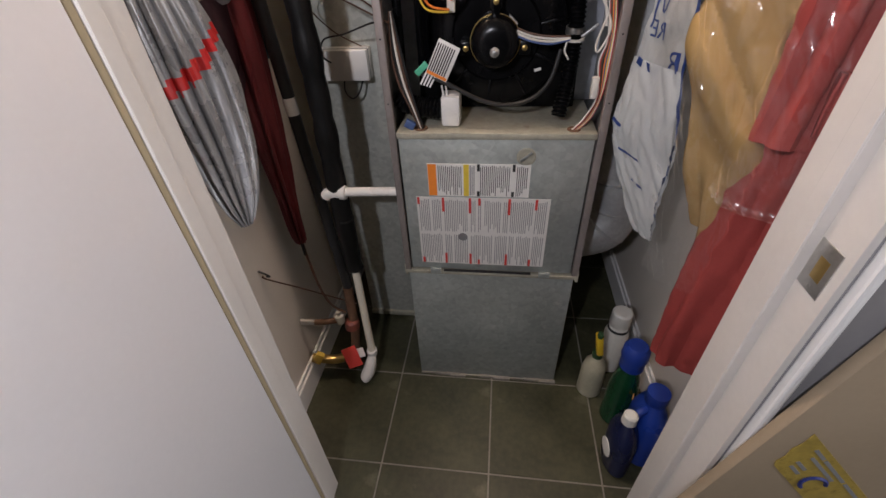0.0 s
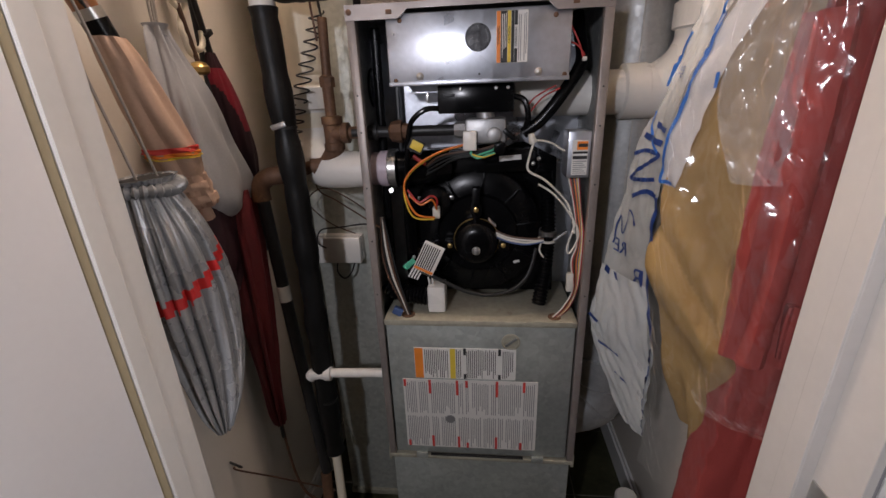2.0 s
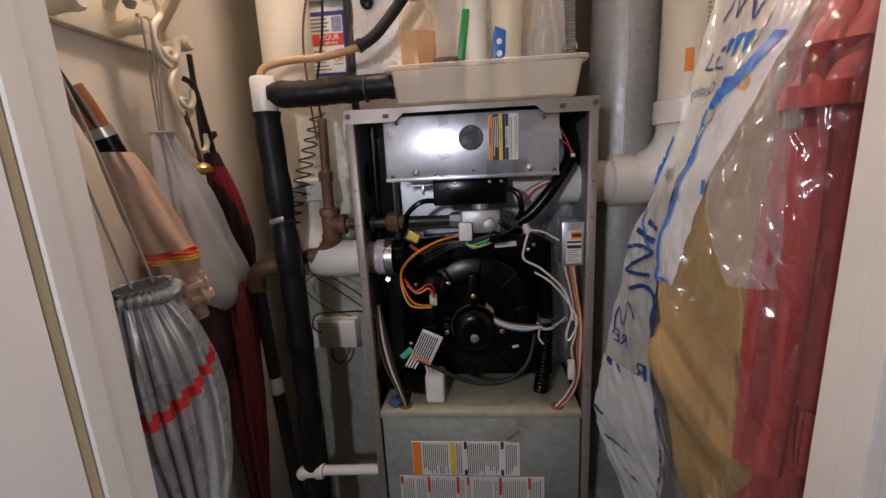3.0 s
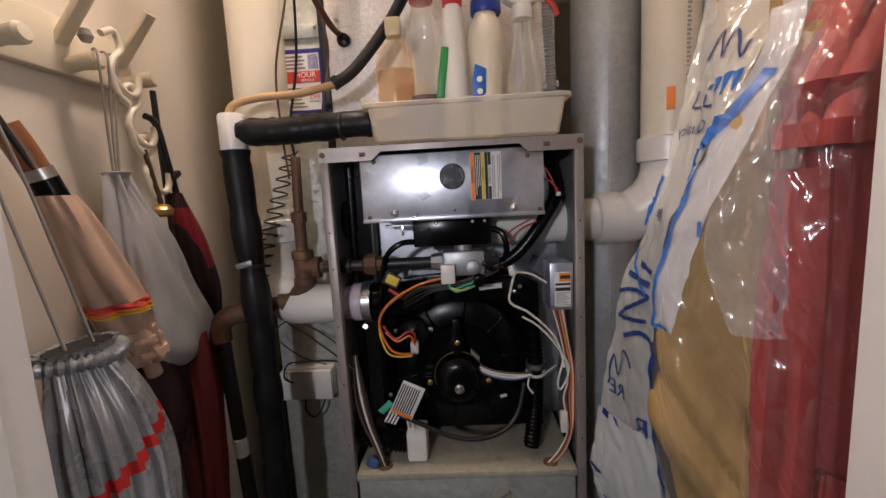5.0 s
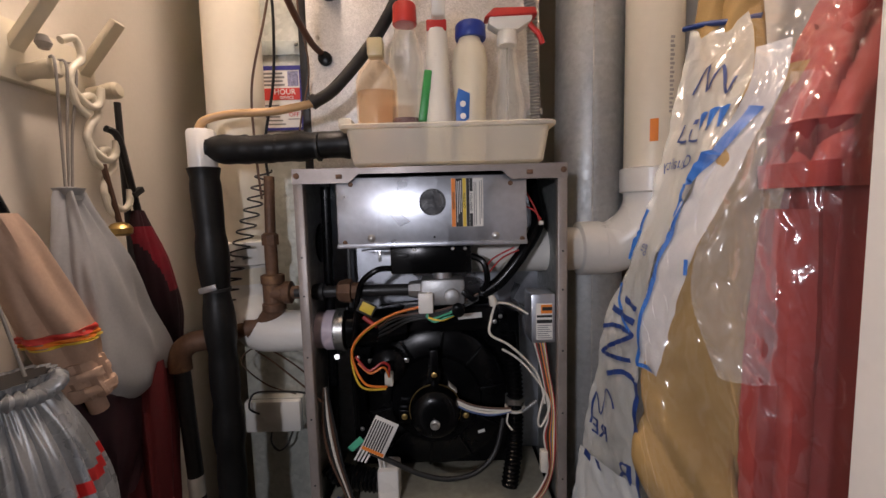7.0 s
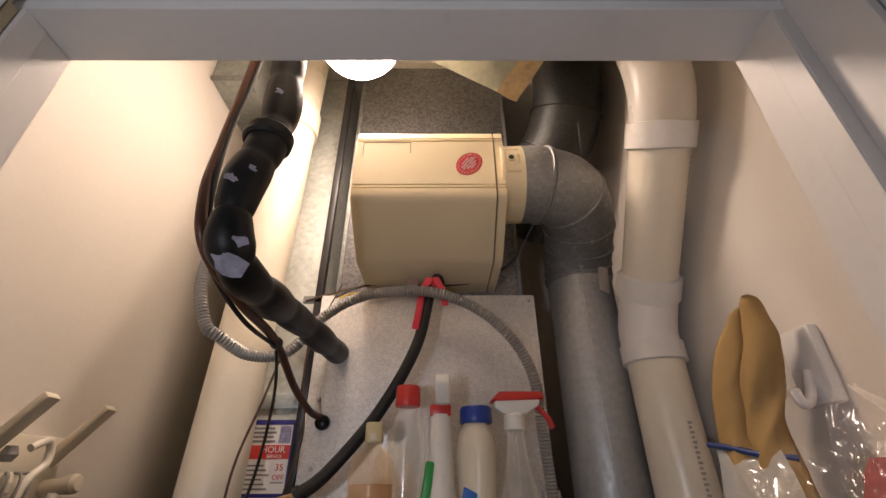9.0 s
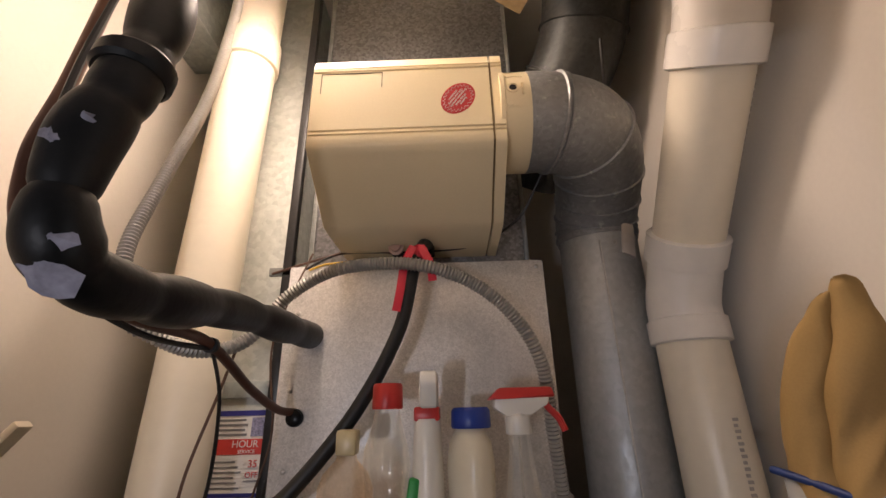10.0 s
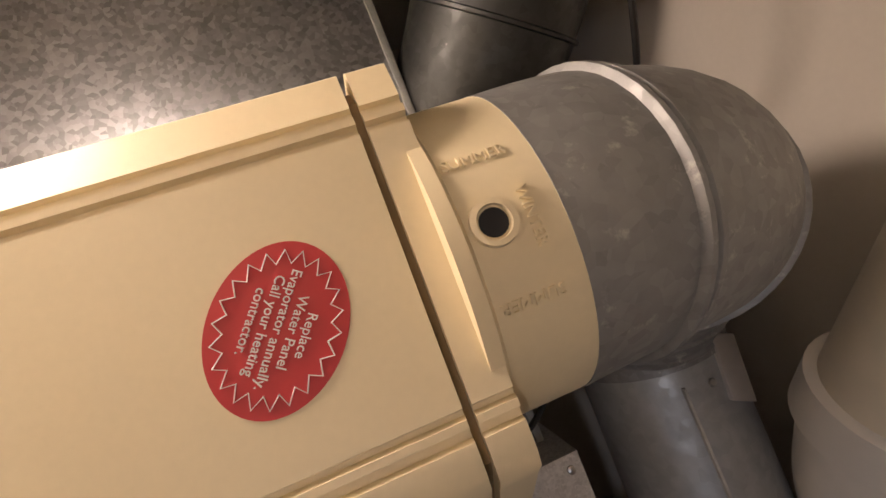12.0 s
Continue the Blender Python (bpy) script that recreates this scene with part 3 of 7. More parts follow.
# burner box
bb = part("burner_box", box((0.074, 0.903, 1.317), (0.389, 1.10, 1.429), 0.002), ALU, fur, "bare metal burner box with sight glass")
part("burner_lip", box((0.074, 0.899, 1.313), (0.389, 0.906, 1.320), 0.001), ALU, bb)
part("sight_glass", lathe((0.233, 0.9035, 1.386), (0, -1, 0), [(0, 0.0225), (0.002, 0.022), (0.002, 0.020), (0.0008, 0.0195), (0.0008, 0)], 36), GLASSDARK, bb, "dusty dark sight glass")
for x, z in ((0.099, 1.418), (0.362, 1.414), (0.086, 1.322), (0.381, 1.322)):
    part("screw", lathe((x, 0.9035, z), (0, -1, 0), [(0, 0.0042), (0.0015, 0.004), (0.0025, 0.002)], 14), RUST, bb)
for x, z in ((0.130, 1.328), (0.337, 1.328)):
    part("bolt", lathe((x, 0.9035, z), (0, -1, 0), [(0, 0.0065), (0.002, 0.0065), (0.004, 0.004), (0.0045, 0)], 18), STEEL, bb, "domed steel bolt")
part("pin_hole", lathe((0.235, 0.9032, 1.328), (0, -1, 0), [(0, 0.002), (0.0004, 0.0019)], 10), DARK, bb)
bl = part("burner_label", plate((0.264, 0.9018, 1.344), (0.317, 0.9032, 1.424), 0.0003), PAPER, fur, "striped burner warning label")
bm = add_box(bmesh.new(), (0.2645, 0.9012, 1.3445), (0.271, 0.902, 1.4235))
part("orange_band", bm, INKORANGE, bl)
part("yellow_band", plate((0.283, 0.9012, 1.3445), (0.2885, 0.902, 1.4235)), INKYELLOW, bl)
for xa, xb, za, zb in ((0.2715, 0.2825, 1.3445, 1.4235), (0.289, 0.294, 1.3445, 1.4235), (0.2945, 0.2995, 1.3445, 1.366), (0.2945, 0.2995, 1.402, 1.4235)):
    part("black_band", plate((xa, 0.9012, za), (xb, 0.902, zb)), INKB, bl)
UPW = FRONT @ Matrix.Rotation(radians(90), 4, "Z")
for s, x, z, size, mt in (("WARNING", 0.2678, 1.387, 0.0058, INKB), ("CAUTION", 0.2858, 1.387, 0.0056, INKB), ("OPERATION", 0.2972, 1.384, 0.0052, INKB)):
    part("lettering", lettering(s, size, Matrix.Translation((x, 0.9010, z)) @ UPW), mt, bl, "", False)
part("print", print_lines(0.3015, 0.315, 1.347, 1.421, 0.9018, 5, 0.003), INK, bl)
part("print", print_lines(0.2735, 0.282, 1.352, 1.421, 0.9010, 6, 0.003), INKWHITE, bl)
# gas train
part("manifold_box", box((0.156, 0.935, 1.262), (0.298, 1.0, 1.313), 0.003), BLACK, fur, "black enamel manifold cover")
for x in (0.199, 0.265, 0.287):
    part("screw", lathe((x, 0.9345, 1.305), (0, -1, 0), [(0, 0.0035), (0.001, 0.0034), (0.002, 0.002)], 12), STEEL, fur)
part("louvre", box((0.168, 0.933, 1.292), (0.188, 0.936, 1.297), 0.0008), IRON, fur)
part("bracket", box((0.10, 0.96, 1.300), (0.157, 0.985, 1.303), 0.0005), ALU, fur)
part("igniter_clip", box((0.132, 0.955, 1.283), (0.137, 0.96, 1.302), 0.0005), STEEL, fur)
GZ = 1.231
part("gas_pipe", tube([(-0.02, 0.955, GZ), (0.195, 0.955, GZ)], 0.0105, 20), IRON, fur, "black iron gas pipe")
part("union", lathe((0.056, 0.955, GZ), (1, 0, 0), [(0, 0.014), (0.004, 0.019), (0.018, 0.022), (0.026, 0.022), (0.027, 0.0155), (0.042, 0.015)], 8), RUST, fur, "rusty octagonal pipe union")
part("bushing", lathe((0.012, 0.955, GZ), (1, 0, 0), [(0, 0.013), (0.012, 0.016), (0.02, 0.016), (0.021, 0.012)], 20), IRON, fur)
part("reducer", lathe((0.185, 0.955, GZ), (1, 0, 0), [(0, 0.014), (0.012, 0.0165), (0.028, 0.0165)], 8), CAST, fur)
bm = box((0.207, 0.93, 1.205), (0.285, 0.985, 1.252), 0.006)
add_lathe(bm, (0.262, 0.932, 1.222), (0, -1, 0), [(0, 0.014), (0.012, 0.013), (0.014, 0.009)], 18)
add_lathe(bm, (0.246, 0.955, 1.25), (0, 0, 1), [(0, 0.017), (0.014, 0.017)], 18)
part("gas_valve", bm, CAST, fur, "cast metal gas valve body")
part("valve_cover", box((0.203, 0.918, 1.194), (0.229, 0.945, 1.230), 0.003), PVCW, fur, "white plastic valve connector")
part("valve_knob", lathe((0.272, 0.928, 1.200), (0, -1, -0.3), [(0, 0.011), (0.012, 0.011), (0.014, 0.008)], 16), BLACK, fur)
part("valve_lever", rot_box((0.290, 0.93, 1.222), (0.026, 0.012, 0.010), Matrix.Rotation(radians(40), 4, "Y"), 0.002), BLACK, fur)
tagm = Matrix.Rotation(radians(28), 4, "Y")
part("valve_tag", rot_box((0.112, 0.926, 1.205), (0.030, 0.0015, 0.024), tagm, 0.0004), INKB, fur, "small black printed tag")
part("tag_edge", rot_box((0.113, 0.9252, 1.205), (0.023, 0.0012, 0.017), tagm, 0.0003), INKYELLOW, fur)
# inducer and motor
part("inducer_plate", prism([(0.055, 0.842), (0.055, 1.12), (0.12, 1.185), (0.33, 1.195), (0.40, 1.16), (0.405, 0.842)], "y", 1.045, 1.06, 0.002), BLACK, fur, "black enamel inducer plate")
part("inducer_housing", lathe((0.228, 1.05, 1.003), (0, -1, 0), [(0, 0.156), (0.012, 0.158), (0.016, 0.150), (0.020, 0.146), (0.040, 0.140), (0.046, 0.132), (0.048, 0.09), (0.055, 0.085), (0.056, 0.0)], 64), BLACK, fur, "round black inducer housing")
for k in range(10):
    a = 2 * math.pi * k / 10 + 0.2
    m = Matrix.Translation((0.228, 1.0, 1.003)) @ Matrix.Rotation(-a, 4, "Y") @ Matrix.Translation((0.112, 0, 0))
    bm = box((-0.024, -0.003, -0.0025), (0.024, 0.004, 0.0025), 0.001)
    bmesh.ops.transform(bm, matrix=m, verts=bm.verts)
    part("rib", bm, BLACK, fur)
part("housing_neck", box((0.165, 1.0, 1.135), (0.355, 1.05, 1.185), 0.012), BLACK, fur)
MX, MZ = 0.226, 0.998
part("motor", lathe((MX, 1.0, MZ), (0, -1, 0), [(0, 0.047), (0.028, 0.047), (0.031, 0.049), (0.034, 0.049), (0.040, 0.047), (0.058, 0.044), (0.066, 0.036), (0.069, 0.022), (0.069, 0.0)], 40), BLACK, fur, "black blower motor with end bell")
part("motor_band", lathe((MX, 0.9685, MZ), (0, -1, 0), [(0, 0.0492), (0.004, 0.0492)], 40), BRASS, fur, "thin tan motor band")
part("motor_plate", rot_box((MX + 0.034, 0.985, MZ + 0.035), (0.022, 0.024, 0.0012), Matrix.Rotation(radians(43), 4, "Y"), 0.0003), PAPER, fur)
part("motor_shaft", lathe((MX, 0.932, MZ - 0.012), (0, -1, 0), [(0, 0.009), (0.004, 0.009), (0.006, 0.006), (0.011, 0.005), (0.012, 0)], 18), STEEL, fur, "steel shaft end")
for x, z in ((MX, MZ + 0.068), (MX - 0.058, MZ - 0.012), (MX + 0.058, MZ - 0.012)):
    bm = box((x - 0.012, 0.965, z - 0.014), (x + 0.012, 0.99, z + 0.012), 0.003)
    part("motor_foot", bm, BLACK, fur)
    part("foot_screw", lathe((x, 0.965, z), (0, -1, 0), [(0, 0.006), (0.003, 0.0055), (0.004, 0.003)], 8), BRASS, fur)
part("motor_stem", box((MX - 0.008, 0.962, MZ + 0.04), (MX + 0.008, 0.985, MZ + 0.115), 0.002), BLACK, fur)
part("pressure_switch", lathe((0.138, 1.0, 1.078), (0, -1, 0), [(0, 0.034), (0.02, 0.034), (0.024, 0.030), (0.030, 0.014), (0.034, 0.012), (0.034, 0)], 28), BLACK, fur, "black round pressure switch")
part("switch_plug", box((0.135, 0.948, 1.052), (0.150, 0.966, 1.076), 0.002), WWHITE, fur, "white wire plug")
for x in (0.105, 0.172):
    part("switch_ear", box((x - 0.006, 0.985, 1.083), (x + 0.006, 0.99, 1.092), 0.002), STEEL, fur)
part("rating_strip", rot_box((0.297, 0.998, 1.168), (0.046, 0.0015, 0.0105), Matrix.Rotation(radians(-4), 4, "Y"), 0.0003), PAPER, fur)
part("chip_label", rot_box((0.315, 0.994, 0.937), (0.014, 0.0015, 0.006), Matrix.Rotation(radians(-15), 4, "Y"), 0.0003), PAPER, fur)
for x, z in ((0.345, 1.155), (0.356, 1.165), (0.080, 0.945), (0.077, 1.09), (0.385, 1.06)):
    part("screw", lathe((x, 1.0, z), (0, -1, 0), [(0, 0.0045), (0.002, 0.004), (0.003, 0.002)], 10), STEEL, fur)
# intake stub with clamp
part("intake_stub", lathe((-0.002, 0.975, 1.155), (1, 0, 0), [(0, 0.034), (0.03, 0.034), (0.031, 0.037), (0.048, 0.037)], 28), material("stained_pvc", (0.62, 0.52, 0.58), 0.4, 0, 0.1, 8, 60, 0.05, 0.5, (0.45, 0.3, 0.45), 0.6, 20), fur, "purple-stained PVC stub")
part("hose_clamp", lathe((0.048, 0.975, 1.155), (1, 0, 0), [(0, 0.040), (0.016, 0.040)], 28), STEEL, fur, "steel hose clamp")
part("clamp_screw", tube([(0.055, 0.93, 1.118), (0.055, 0.95, 1.112)], 0.005, 10), STEEL, fur)
part("intake_hose", tube([(0.064, 0.975, 1.155), (0.11, 0.985, 1.155), (0.16, 1.01, 1.155)], 0.036, 24, 4), BLACK, fur)
part("orange_sleeve", tube([(0.10, 0.955, 1.182), (0.125, 0.95, 1.165)], 0.004, 8), WRED, fur)
part("burner_tube", tube([(0.03, 0.985, 0.85), (0.035, 0.985, 1.42)], 0.009, 14), BLACK, fur)
part("side_hole", lathe((FL + 0.0045, 1.02, 1.315), (1, 0, 0), [(0, 0.038), (0.004, 0.038), (0.005, 0.03)], 28), BLACK, fur, "black grommet in the cabinet side")
# junction box
part("switch_box", box((0.396, 0.906, 1.141), (0.437, 0.965, 1.226), 0.002), ALU, fur, "small steel switch box with warning label")
jl = part("box_label", plate((0.404, 0.9048, 1.147), (0.432, 0.9062, 1.210), 0.0003), PAPER, fur)
part("orange_band", plate((0.412, 0.9042, 1.193), (0.431, 0.9049, 1.208)), INKORANGE, jl)
for xa, za, zb, ya in ((0.414, 1.198, 1.204, 0.9038), (0.405, 1.186, 1.190, 0.9042), (0.405, 1.176, 1.182, 0.9042)):
    part("black_band", plate((xa, ya, za), (0.431, ya + 0.0006, zb)), INKB, jl)
bm = bmesh.new()
for k in range(7):
    add_box(bm, (0.406, 0.9042, 1.150 + 0.0036 * k), (0.430 - 0.003 * (k % 3), 0.9049, 1.1512 + 0.0036 * k))
part("print", bm, INK, jl)
# hoses and harness
part("drain_hose", ribbed([(0.368, 0.985, 1.14), (0.376, 0.965, 1.05), (0.372, 0.95, 0.94), (0.360, 0.935, 0.862)], 0.0145, 0.0075, 0.0018, 10, 16), BLACK, fur, "black corrugated drain hose")
part("hose_clamp", lathe((0.376, 0.962, 1.022), (0, 0.1, -1), [(0, 0.0185), (0.012, 0.0185)], 20), STEEL, fur)
part("cable_tie", lathe((0.375, 0.958, 1.004), (0, 0.1, -1), [(0, 0.0195), (0.004, 0.0195)], 20), WWHITE, fur)
part("condensate_hose", ribbed([(0.022, 0.965, 0.895), (0.05, 0.955, 0.878), (0.118, 0.945, 0.872)], 0.020, 0.008, 0.002, 10, 16), BLACK, fur, "black corrugated condensate hose")
part("trap_plug", box((0.118, 0.922, 0.842), (0.158, 0.972, 0.905), 0.006), PVCW, fur, "white plastic condensate plug")
for x in (0.124, 0.132):
    part("plug_pin", tube([(x, 0.935, 0.90), (x - 0.003, 0.933, 0.925)], 0.002, 6), PVCW, fur)
part("blue_plug", rot_box((0.052, 0.915, 0.850), (0.022, 0.014, 0.016), Matrix.Rotation(0.5, 4, "Y"), 0.002), WBLUE, fur)
part("grommet_left", lathe((0.075, 0.918, 0.8395), (0, 0, 1), [(0, 0.015), (0.003, 0.014), (0.0031, 0.009), (0.001, 0.008)], 20), RUST, fur)
part("grommet_right", lathe((0.392, 0.915, 0.8395), (0, 0, 1), [(0, 0.014), (0.003, 0.013), (0.0031, 0.009), (0.001, 0.008)], 20), RUST, fur)
part("loom_sleeve", tube([(0.418, 0.99, 1.40), (0.420, 0.96, 1.345), (0.390, 0.945, 1.295), (0.350, 0.945, 1.245), (0.318, 0.95, 1.222)], 0.0115, 14, 8), BLACK, fur, "black wiring sleeve")
part("loom_sleeve", tube([(0.418, 0.99, 1.40), (0.415, 1.0, 1.43)], 0.0115, 14), BLACK, fur)
part("ignition_lead", tube([(0.157, 0.94, 1.272), (0.135, 0.93, 1.272), (0.112, 0.93, 1.258), (0.098, 0.94, 1.235), (0.092, 0.93, 1.18), (0.085, 0.93, 1.10), (0.084, 0.94, 0.98)], 0.0052, 10, 8), BLACK, fur)
part("sense_lead", tube([(0.298, 0.945, 1.29), (0.318, 0.935, 1.28), (0.325, 0.935, 1.25), (0.318, 0.945, 1.225)], 0.0055, 10, 8), BLACK, fur)
def harness(mat, pts, r=0.0018):
    wire("wire", pts, r, mat, fur)
harness(WORANGE, [(0.205, 0.925, 1.205), (0.155, 0.925, 1.192), (0.105, 0.92, 1.163), (0.084, 0.92, 1.125), (0.104, 0.92, 1.072), (0.142, 0.93, 1.060)], 0.0022)
harness(WYELLOW, [(0.20, 0.93, 1.203), (0.15, 0.93, 1.188), (0.10, 0.922, 1.156), (0.083, 0.922, 1.118), (0.098, 0.92, 1.066), (0.140, 0.93, 1.056)], 0.002)
harness(WRED, [(0.09, 0.922, 1.12), (0.112, 0.92, 1.095), (0.135, 0.925, 1.106), (0.147, 0.93, 1.098), (0.144, 0.94, 1.076)], 0.0022)
harness(WORANGE, [(0.094, 0.922, 1.108), (0.115, 0.92, 1.090), (0.138, 0.925, 1.098), (0.145, 0.94, 1.074)], 0.002)
for k, (mt, dz) in enumerate(((WBLACK, 0), (WBLACK, 0.004), (WBLACK, -0.004), (WBROWN, 0.007))):
    harness(mt, [(0.31, 0.945, 1.215 + dz), (0.25, 0.94, 1.190 + dz), (0.19, 0.94, 1.182 + dz), (0.15, 0.95, 1.165 + 2 * dz), (0.11, 0.96, 1.14 + dz)], 0.0022)
harness(WGREEN, [(0.218, 0.922, 1.196), (0.222, 0.92, 1.184), (0.245, 0.92, 1.190), (0.262, 0.925, 1.196), (0.268, 0.935, 1.21)], 0.002)
harness(WGREEN, [(0.216, 0.922, 1.190), (0.23, 0.918, 1.180), (0.25, 0.92, 1.186), (0.275, 0.93, 1.19)], 0.002)
harness(WYELLOW, [(0.22, 0.92, 1.187), (0.24, 0.918, 1.182), (0.264, 0.925, 1.188)], 0.002)
part("wire_nut", lathe((0.330, 0.925, 1.222), (0.3, -0.2, -1), [(0, 0.005), (0.014, 0.008), (0.018, 0.007)], 12), WWHITE, fur)
harness(WWHITE, [(0.335, 0.92, 1.205), (0.342, 0.92, 1.210), (0.365, 0.918, 1.206), (0.392, 0.915, 1.190)], 0.002)
harness(WWHITE, [(0.335, 0.92, 1.205), (0.328, 0.918, 1.18), (0.327, 0.916, 1.155), (0.36, 0.915, 1.135), (0.40, 0.915, 1.095), (0.415, 0.915, 1.06), (0.42, 0.912, 1.03)], 0.0022)
harness(WWHITE, [(0.347, 0.918, 1.128), (0.375, 0.915, 1.11), (0.405, 0.914, 1.075), (0.428, 0.912, 1.03), (0.415, 0.912, 0.99), (0.408, 0.912, 1.0), (0.42, 0.912, 1.05)], 0.002)
for k, mt in enumerate((WWHITE, WRED, WBROWN, WBLACK, WORANGE, WBLUE, WYELLOW, WWHITE, WRED)):
    o = 0.0025 * (k - 4)
    harness(mt, [(0.414 + o, 0.93, 1.143), (0.424 + o * 0.6, 0.918 + abs(o) * 0.3, 1.08), (0.432 + o * 0.5, 0.914, 1.02 + o), (0.428 + o, 0.912, 0.97), (0.430 + o * 0.4, 0.913, 0.91), (0.415 + o * 0.6, 0.915, 0.865), (0.392 + o * 0.5, 0.915, 0.838)], 0.0018)
part("wire_plug", box((0.411, 0.905, 0.905), (0.424, 0.918, 0.945), 0.002), WWHITE, fur)
for k, (mt, dz) in enumerate(((WWHITE, 0), (WWHITE, -0.005), (WBLUE, -0.009), (WBROWN, 0.004))):
    harness(mt, [(0.268, 0.955, 1.018 + dz), (0.295, 0.945, 1.010 + dz), (0.33, 0.94, 1.006 + dz), (0.365, 0.938, 1.008 + dz * 0.4)], 0.0022)
harness(WWHITE, [(0.36, 0.94, 1.0), (0.357, 0.935, 0.985), (0.366, 0.935, 0.97)], 0.0018)
part("connector", rot_box((0.395, 0.92, 1.022), (0.034, 0.006, 0.006), Matrix.Rotation(radians(-38), 4, "Y"), 0.002), CAST, fur)
for mt, pts in ((WRED, [(0.393, 0.93, 1.40), (0.408, 0.925, 1.37), (0.416, 0.925, 1.345)]), (WRED, [(0.390, 0.93, 1.376), (0.405, 0.925, 1.368), (0.418, 0.925, 1.352)]), (WRED, [(0.319, 0.94, 1.262), (0.335, 0.935, 1.285), (0.372, 0.93, 1.305)]), (WRED, [(0.325, 0.94, 1.255), (0.35, 0.935, 1.285), (0.38, 0.93, 1.30)])):
    harness(mt, pts, 0.0015)
part("lead_clip", box((0.414, 0.92, 1.343), (0.421, 0.93, 1.350), 0.001), WWHITE, fur)
part("black_cable", tube([(0.075, 0.925, 0.952), (0.11, 0.92, 0.943), (0.155, 0.918, 0.922), (0.20, 0.918, 0.900), (0.25, 0.918, 0.890), (0.30, 0.922, 0.900), (0.335, 0.935, 0.93), (0.352, 0.95, 0.985)], 0.0046, 10, 8), WBLACK, fur, "drooping black power cable")
for k, mt in enumerate((WBROWN, WBLACK, WWHITE, WBROWN, WBLACK)):
    o = 0.005 * (k - 2)
    harness(mt, [(0.03 + o * 0.2, 0.935, 1.06), (0.034 + o, 0.93, 0.99), (0.045 + o, 0.925, 0.93), (0.062 + o * 0.6, 0.92, 0.88), (0.075 + o * 0.4, 0.918, 0.84)], 0.0026)
tg = Matrix.Rotation(radians(26), 4, "Y")
tag = part("hang_tag", rot_box((0.128, 0.912, 0.977), (0.044, 0.0012, 0.068), tg, 0.0004), PAPER, fur, "curled white warning tag with orange end")
bm = bmesh.new()
for k in range(8):
    add_box(bm, (-0.019 + k * 0.0046, -0.0012, -0.026), (-0.0165 + k * 0.0046, -0.0004, 0.028))
bmesh.ops.transform(bm, matrix=Matrix.Translation((0.127, 0.912, 0.977)) @ tg, verts=bm.verts)
part("print", bm, INKB, tag)
bm = box((-0.021, -0.0014, -0.033), (0.020, -0.0003, -0.027), 0)
bmesh.ops.transform(bm, matrix=Matrix.Translation((0.128, 0.912, 0.977)) @ tg, verts=bm.verts)
part("orange_band", bm, INKORANGE, tag)
part("teal_tag", rot_box((0.085, 0.916, 0.962), (0.03, 0.0012, 0.012), Matrix.Rotation(radians(-42), 4, "Y"), 0.0003), WGREEN, fur)
bm = bmesh.new()
for k in range(4):
    merge(bm, rot_box((0.090 + k * 0.006, 0.9165, 0.948 - k * 0.002), (0.0035, 0.001, 0.036), Matrix.Rotation(radians(30), 4, "Y"), 0))
part("tag_print", bm, INKWHITE, fur)

# ---- coil case, plenum, ducts ----
coil = thing("coil_case", (0.2, 1.3, FTOP), "spangled steel coil case standing on the furnace", "coil case")
CX0, CX1, CY, CTOP = -0.012, 0.452, 1.078, 1.938
part("case", box((CX0, CY, FTOP + 0.002), (CX1, 1.62, CTOP), 0.002), COILSTEEL, coil)
for x, z in ((0.012, 1.60), (0.010, 1.72), (0.012, 1.85), (0.44, 1.925), (0.438, 1.66), (0.438, 1.5)):
    part("screw", lathe((x, CY, z), (0, -1, 0), [(0, 0.004), (0.002, 0.0038), (0.003, 0.002)], 10), STEEL, coil)
part("flange", box((CX0 - 0.045, CY + 0.012, CTOP - 0.012), (CX0 + 0.02, CY + 0.02, CTOP + 0.004), 0.001), GALVDARK, coil)
part("pipe_stub", lathe((0.024, CY, 1.678), (0, -1, 0), [(0, 0.012), (0.004, 0.014), (0.010, 0.013), (0.013, 0.006)], 18), BLACK, coil, "black rubber pipe grommet")
plen = thing("supply_plenum", (0.2, 1.4, CTOP), "spangled steel supply plenum below the ceiling", "duct")
PY = 1.118
part("case", box((0.012, PY, CTOP + 0.002), (0.432, 1.62, TOP - 0.002), 0.002), GALVBRIGHT, plen)
part("seam", box((0.006, PY - 0.004, CTOP + 0.004), (0.016, PY + 0.02, TOP - 0.01), 0.001), GALVDARK, plen)
part("seam", box((0.428, PY - 0.004, CTOP + 0.004), (0.436, PY + 0.02, TOP - 0.01), 0.001), GALVDARK, plen)
ret = thing("return_duct", (-0.18, 1.4, 0), "dull galvanised return duct beside the furnace", "duct")
part("case", box((-0.215, DUCT_Y, 0.0), (-0.034, BACK - 0.01, TOP - 0.02), 0.002), RETURNSTEEL, ret)
part("cleat", box((-0.215, DUCT_Y - 0.006, 1.713), (-0.034, DUCT_Y + 0.001, 1.742), 0.001), GALV, ret, "galvanised drive cleat")
part("cleat", box((-0.215, DUCT_Y - 0.01, 0.012), (-0.034, DUCT_Y + 0.001, 0.03), 0.001), DUST, ret)
for x in (-0.055, -0.045):
    part("screw", lathe((x, DUCT_Y - 0.006, 1.735), (0, -1, 0), [(0, 0.004), (0.003, 0.003)], 10), STEEL, ret)
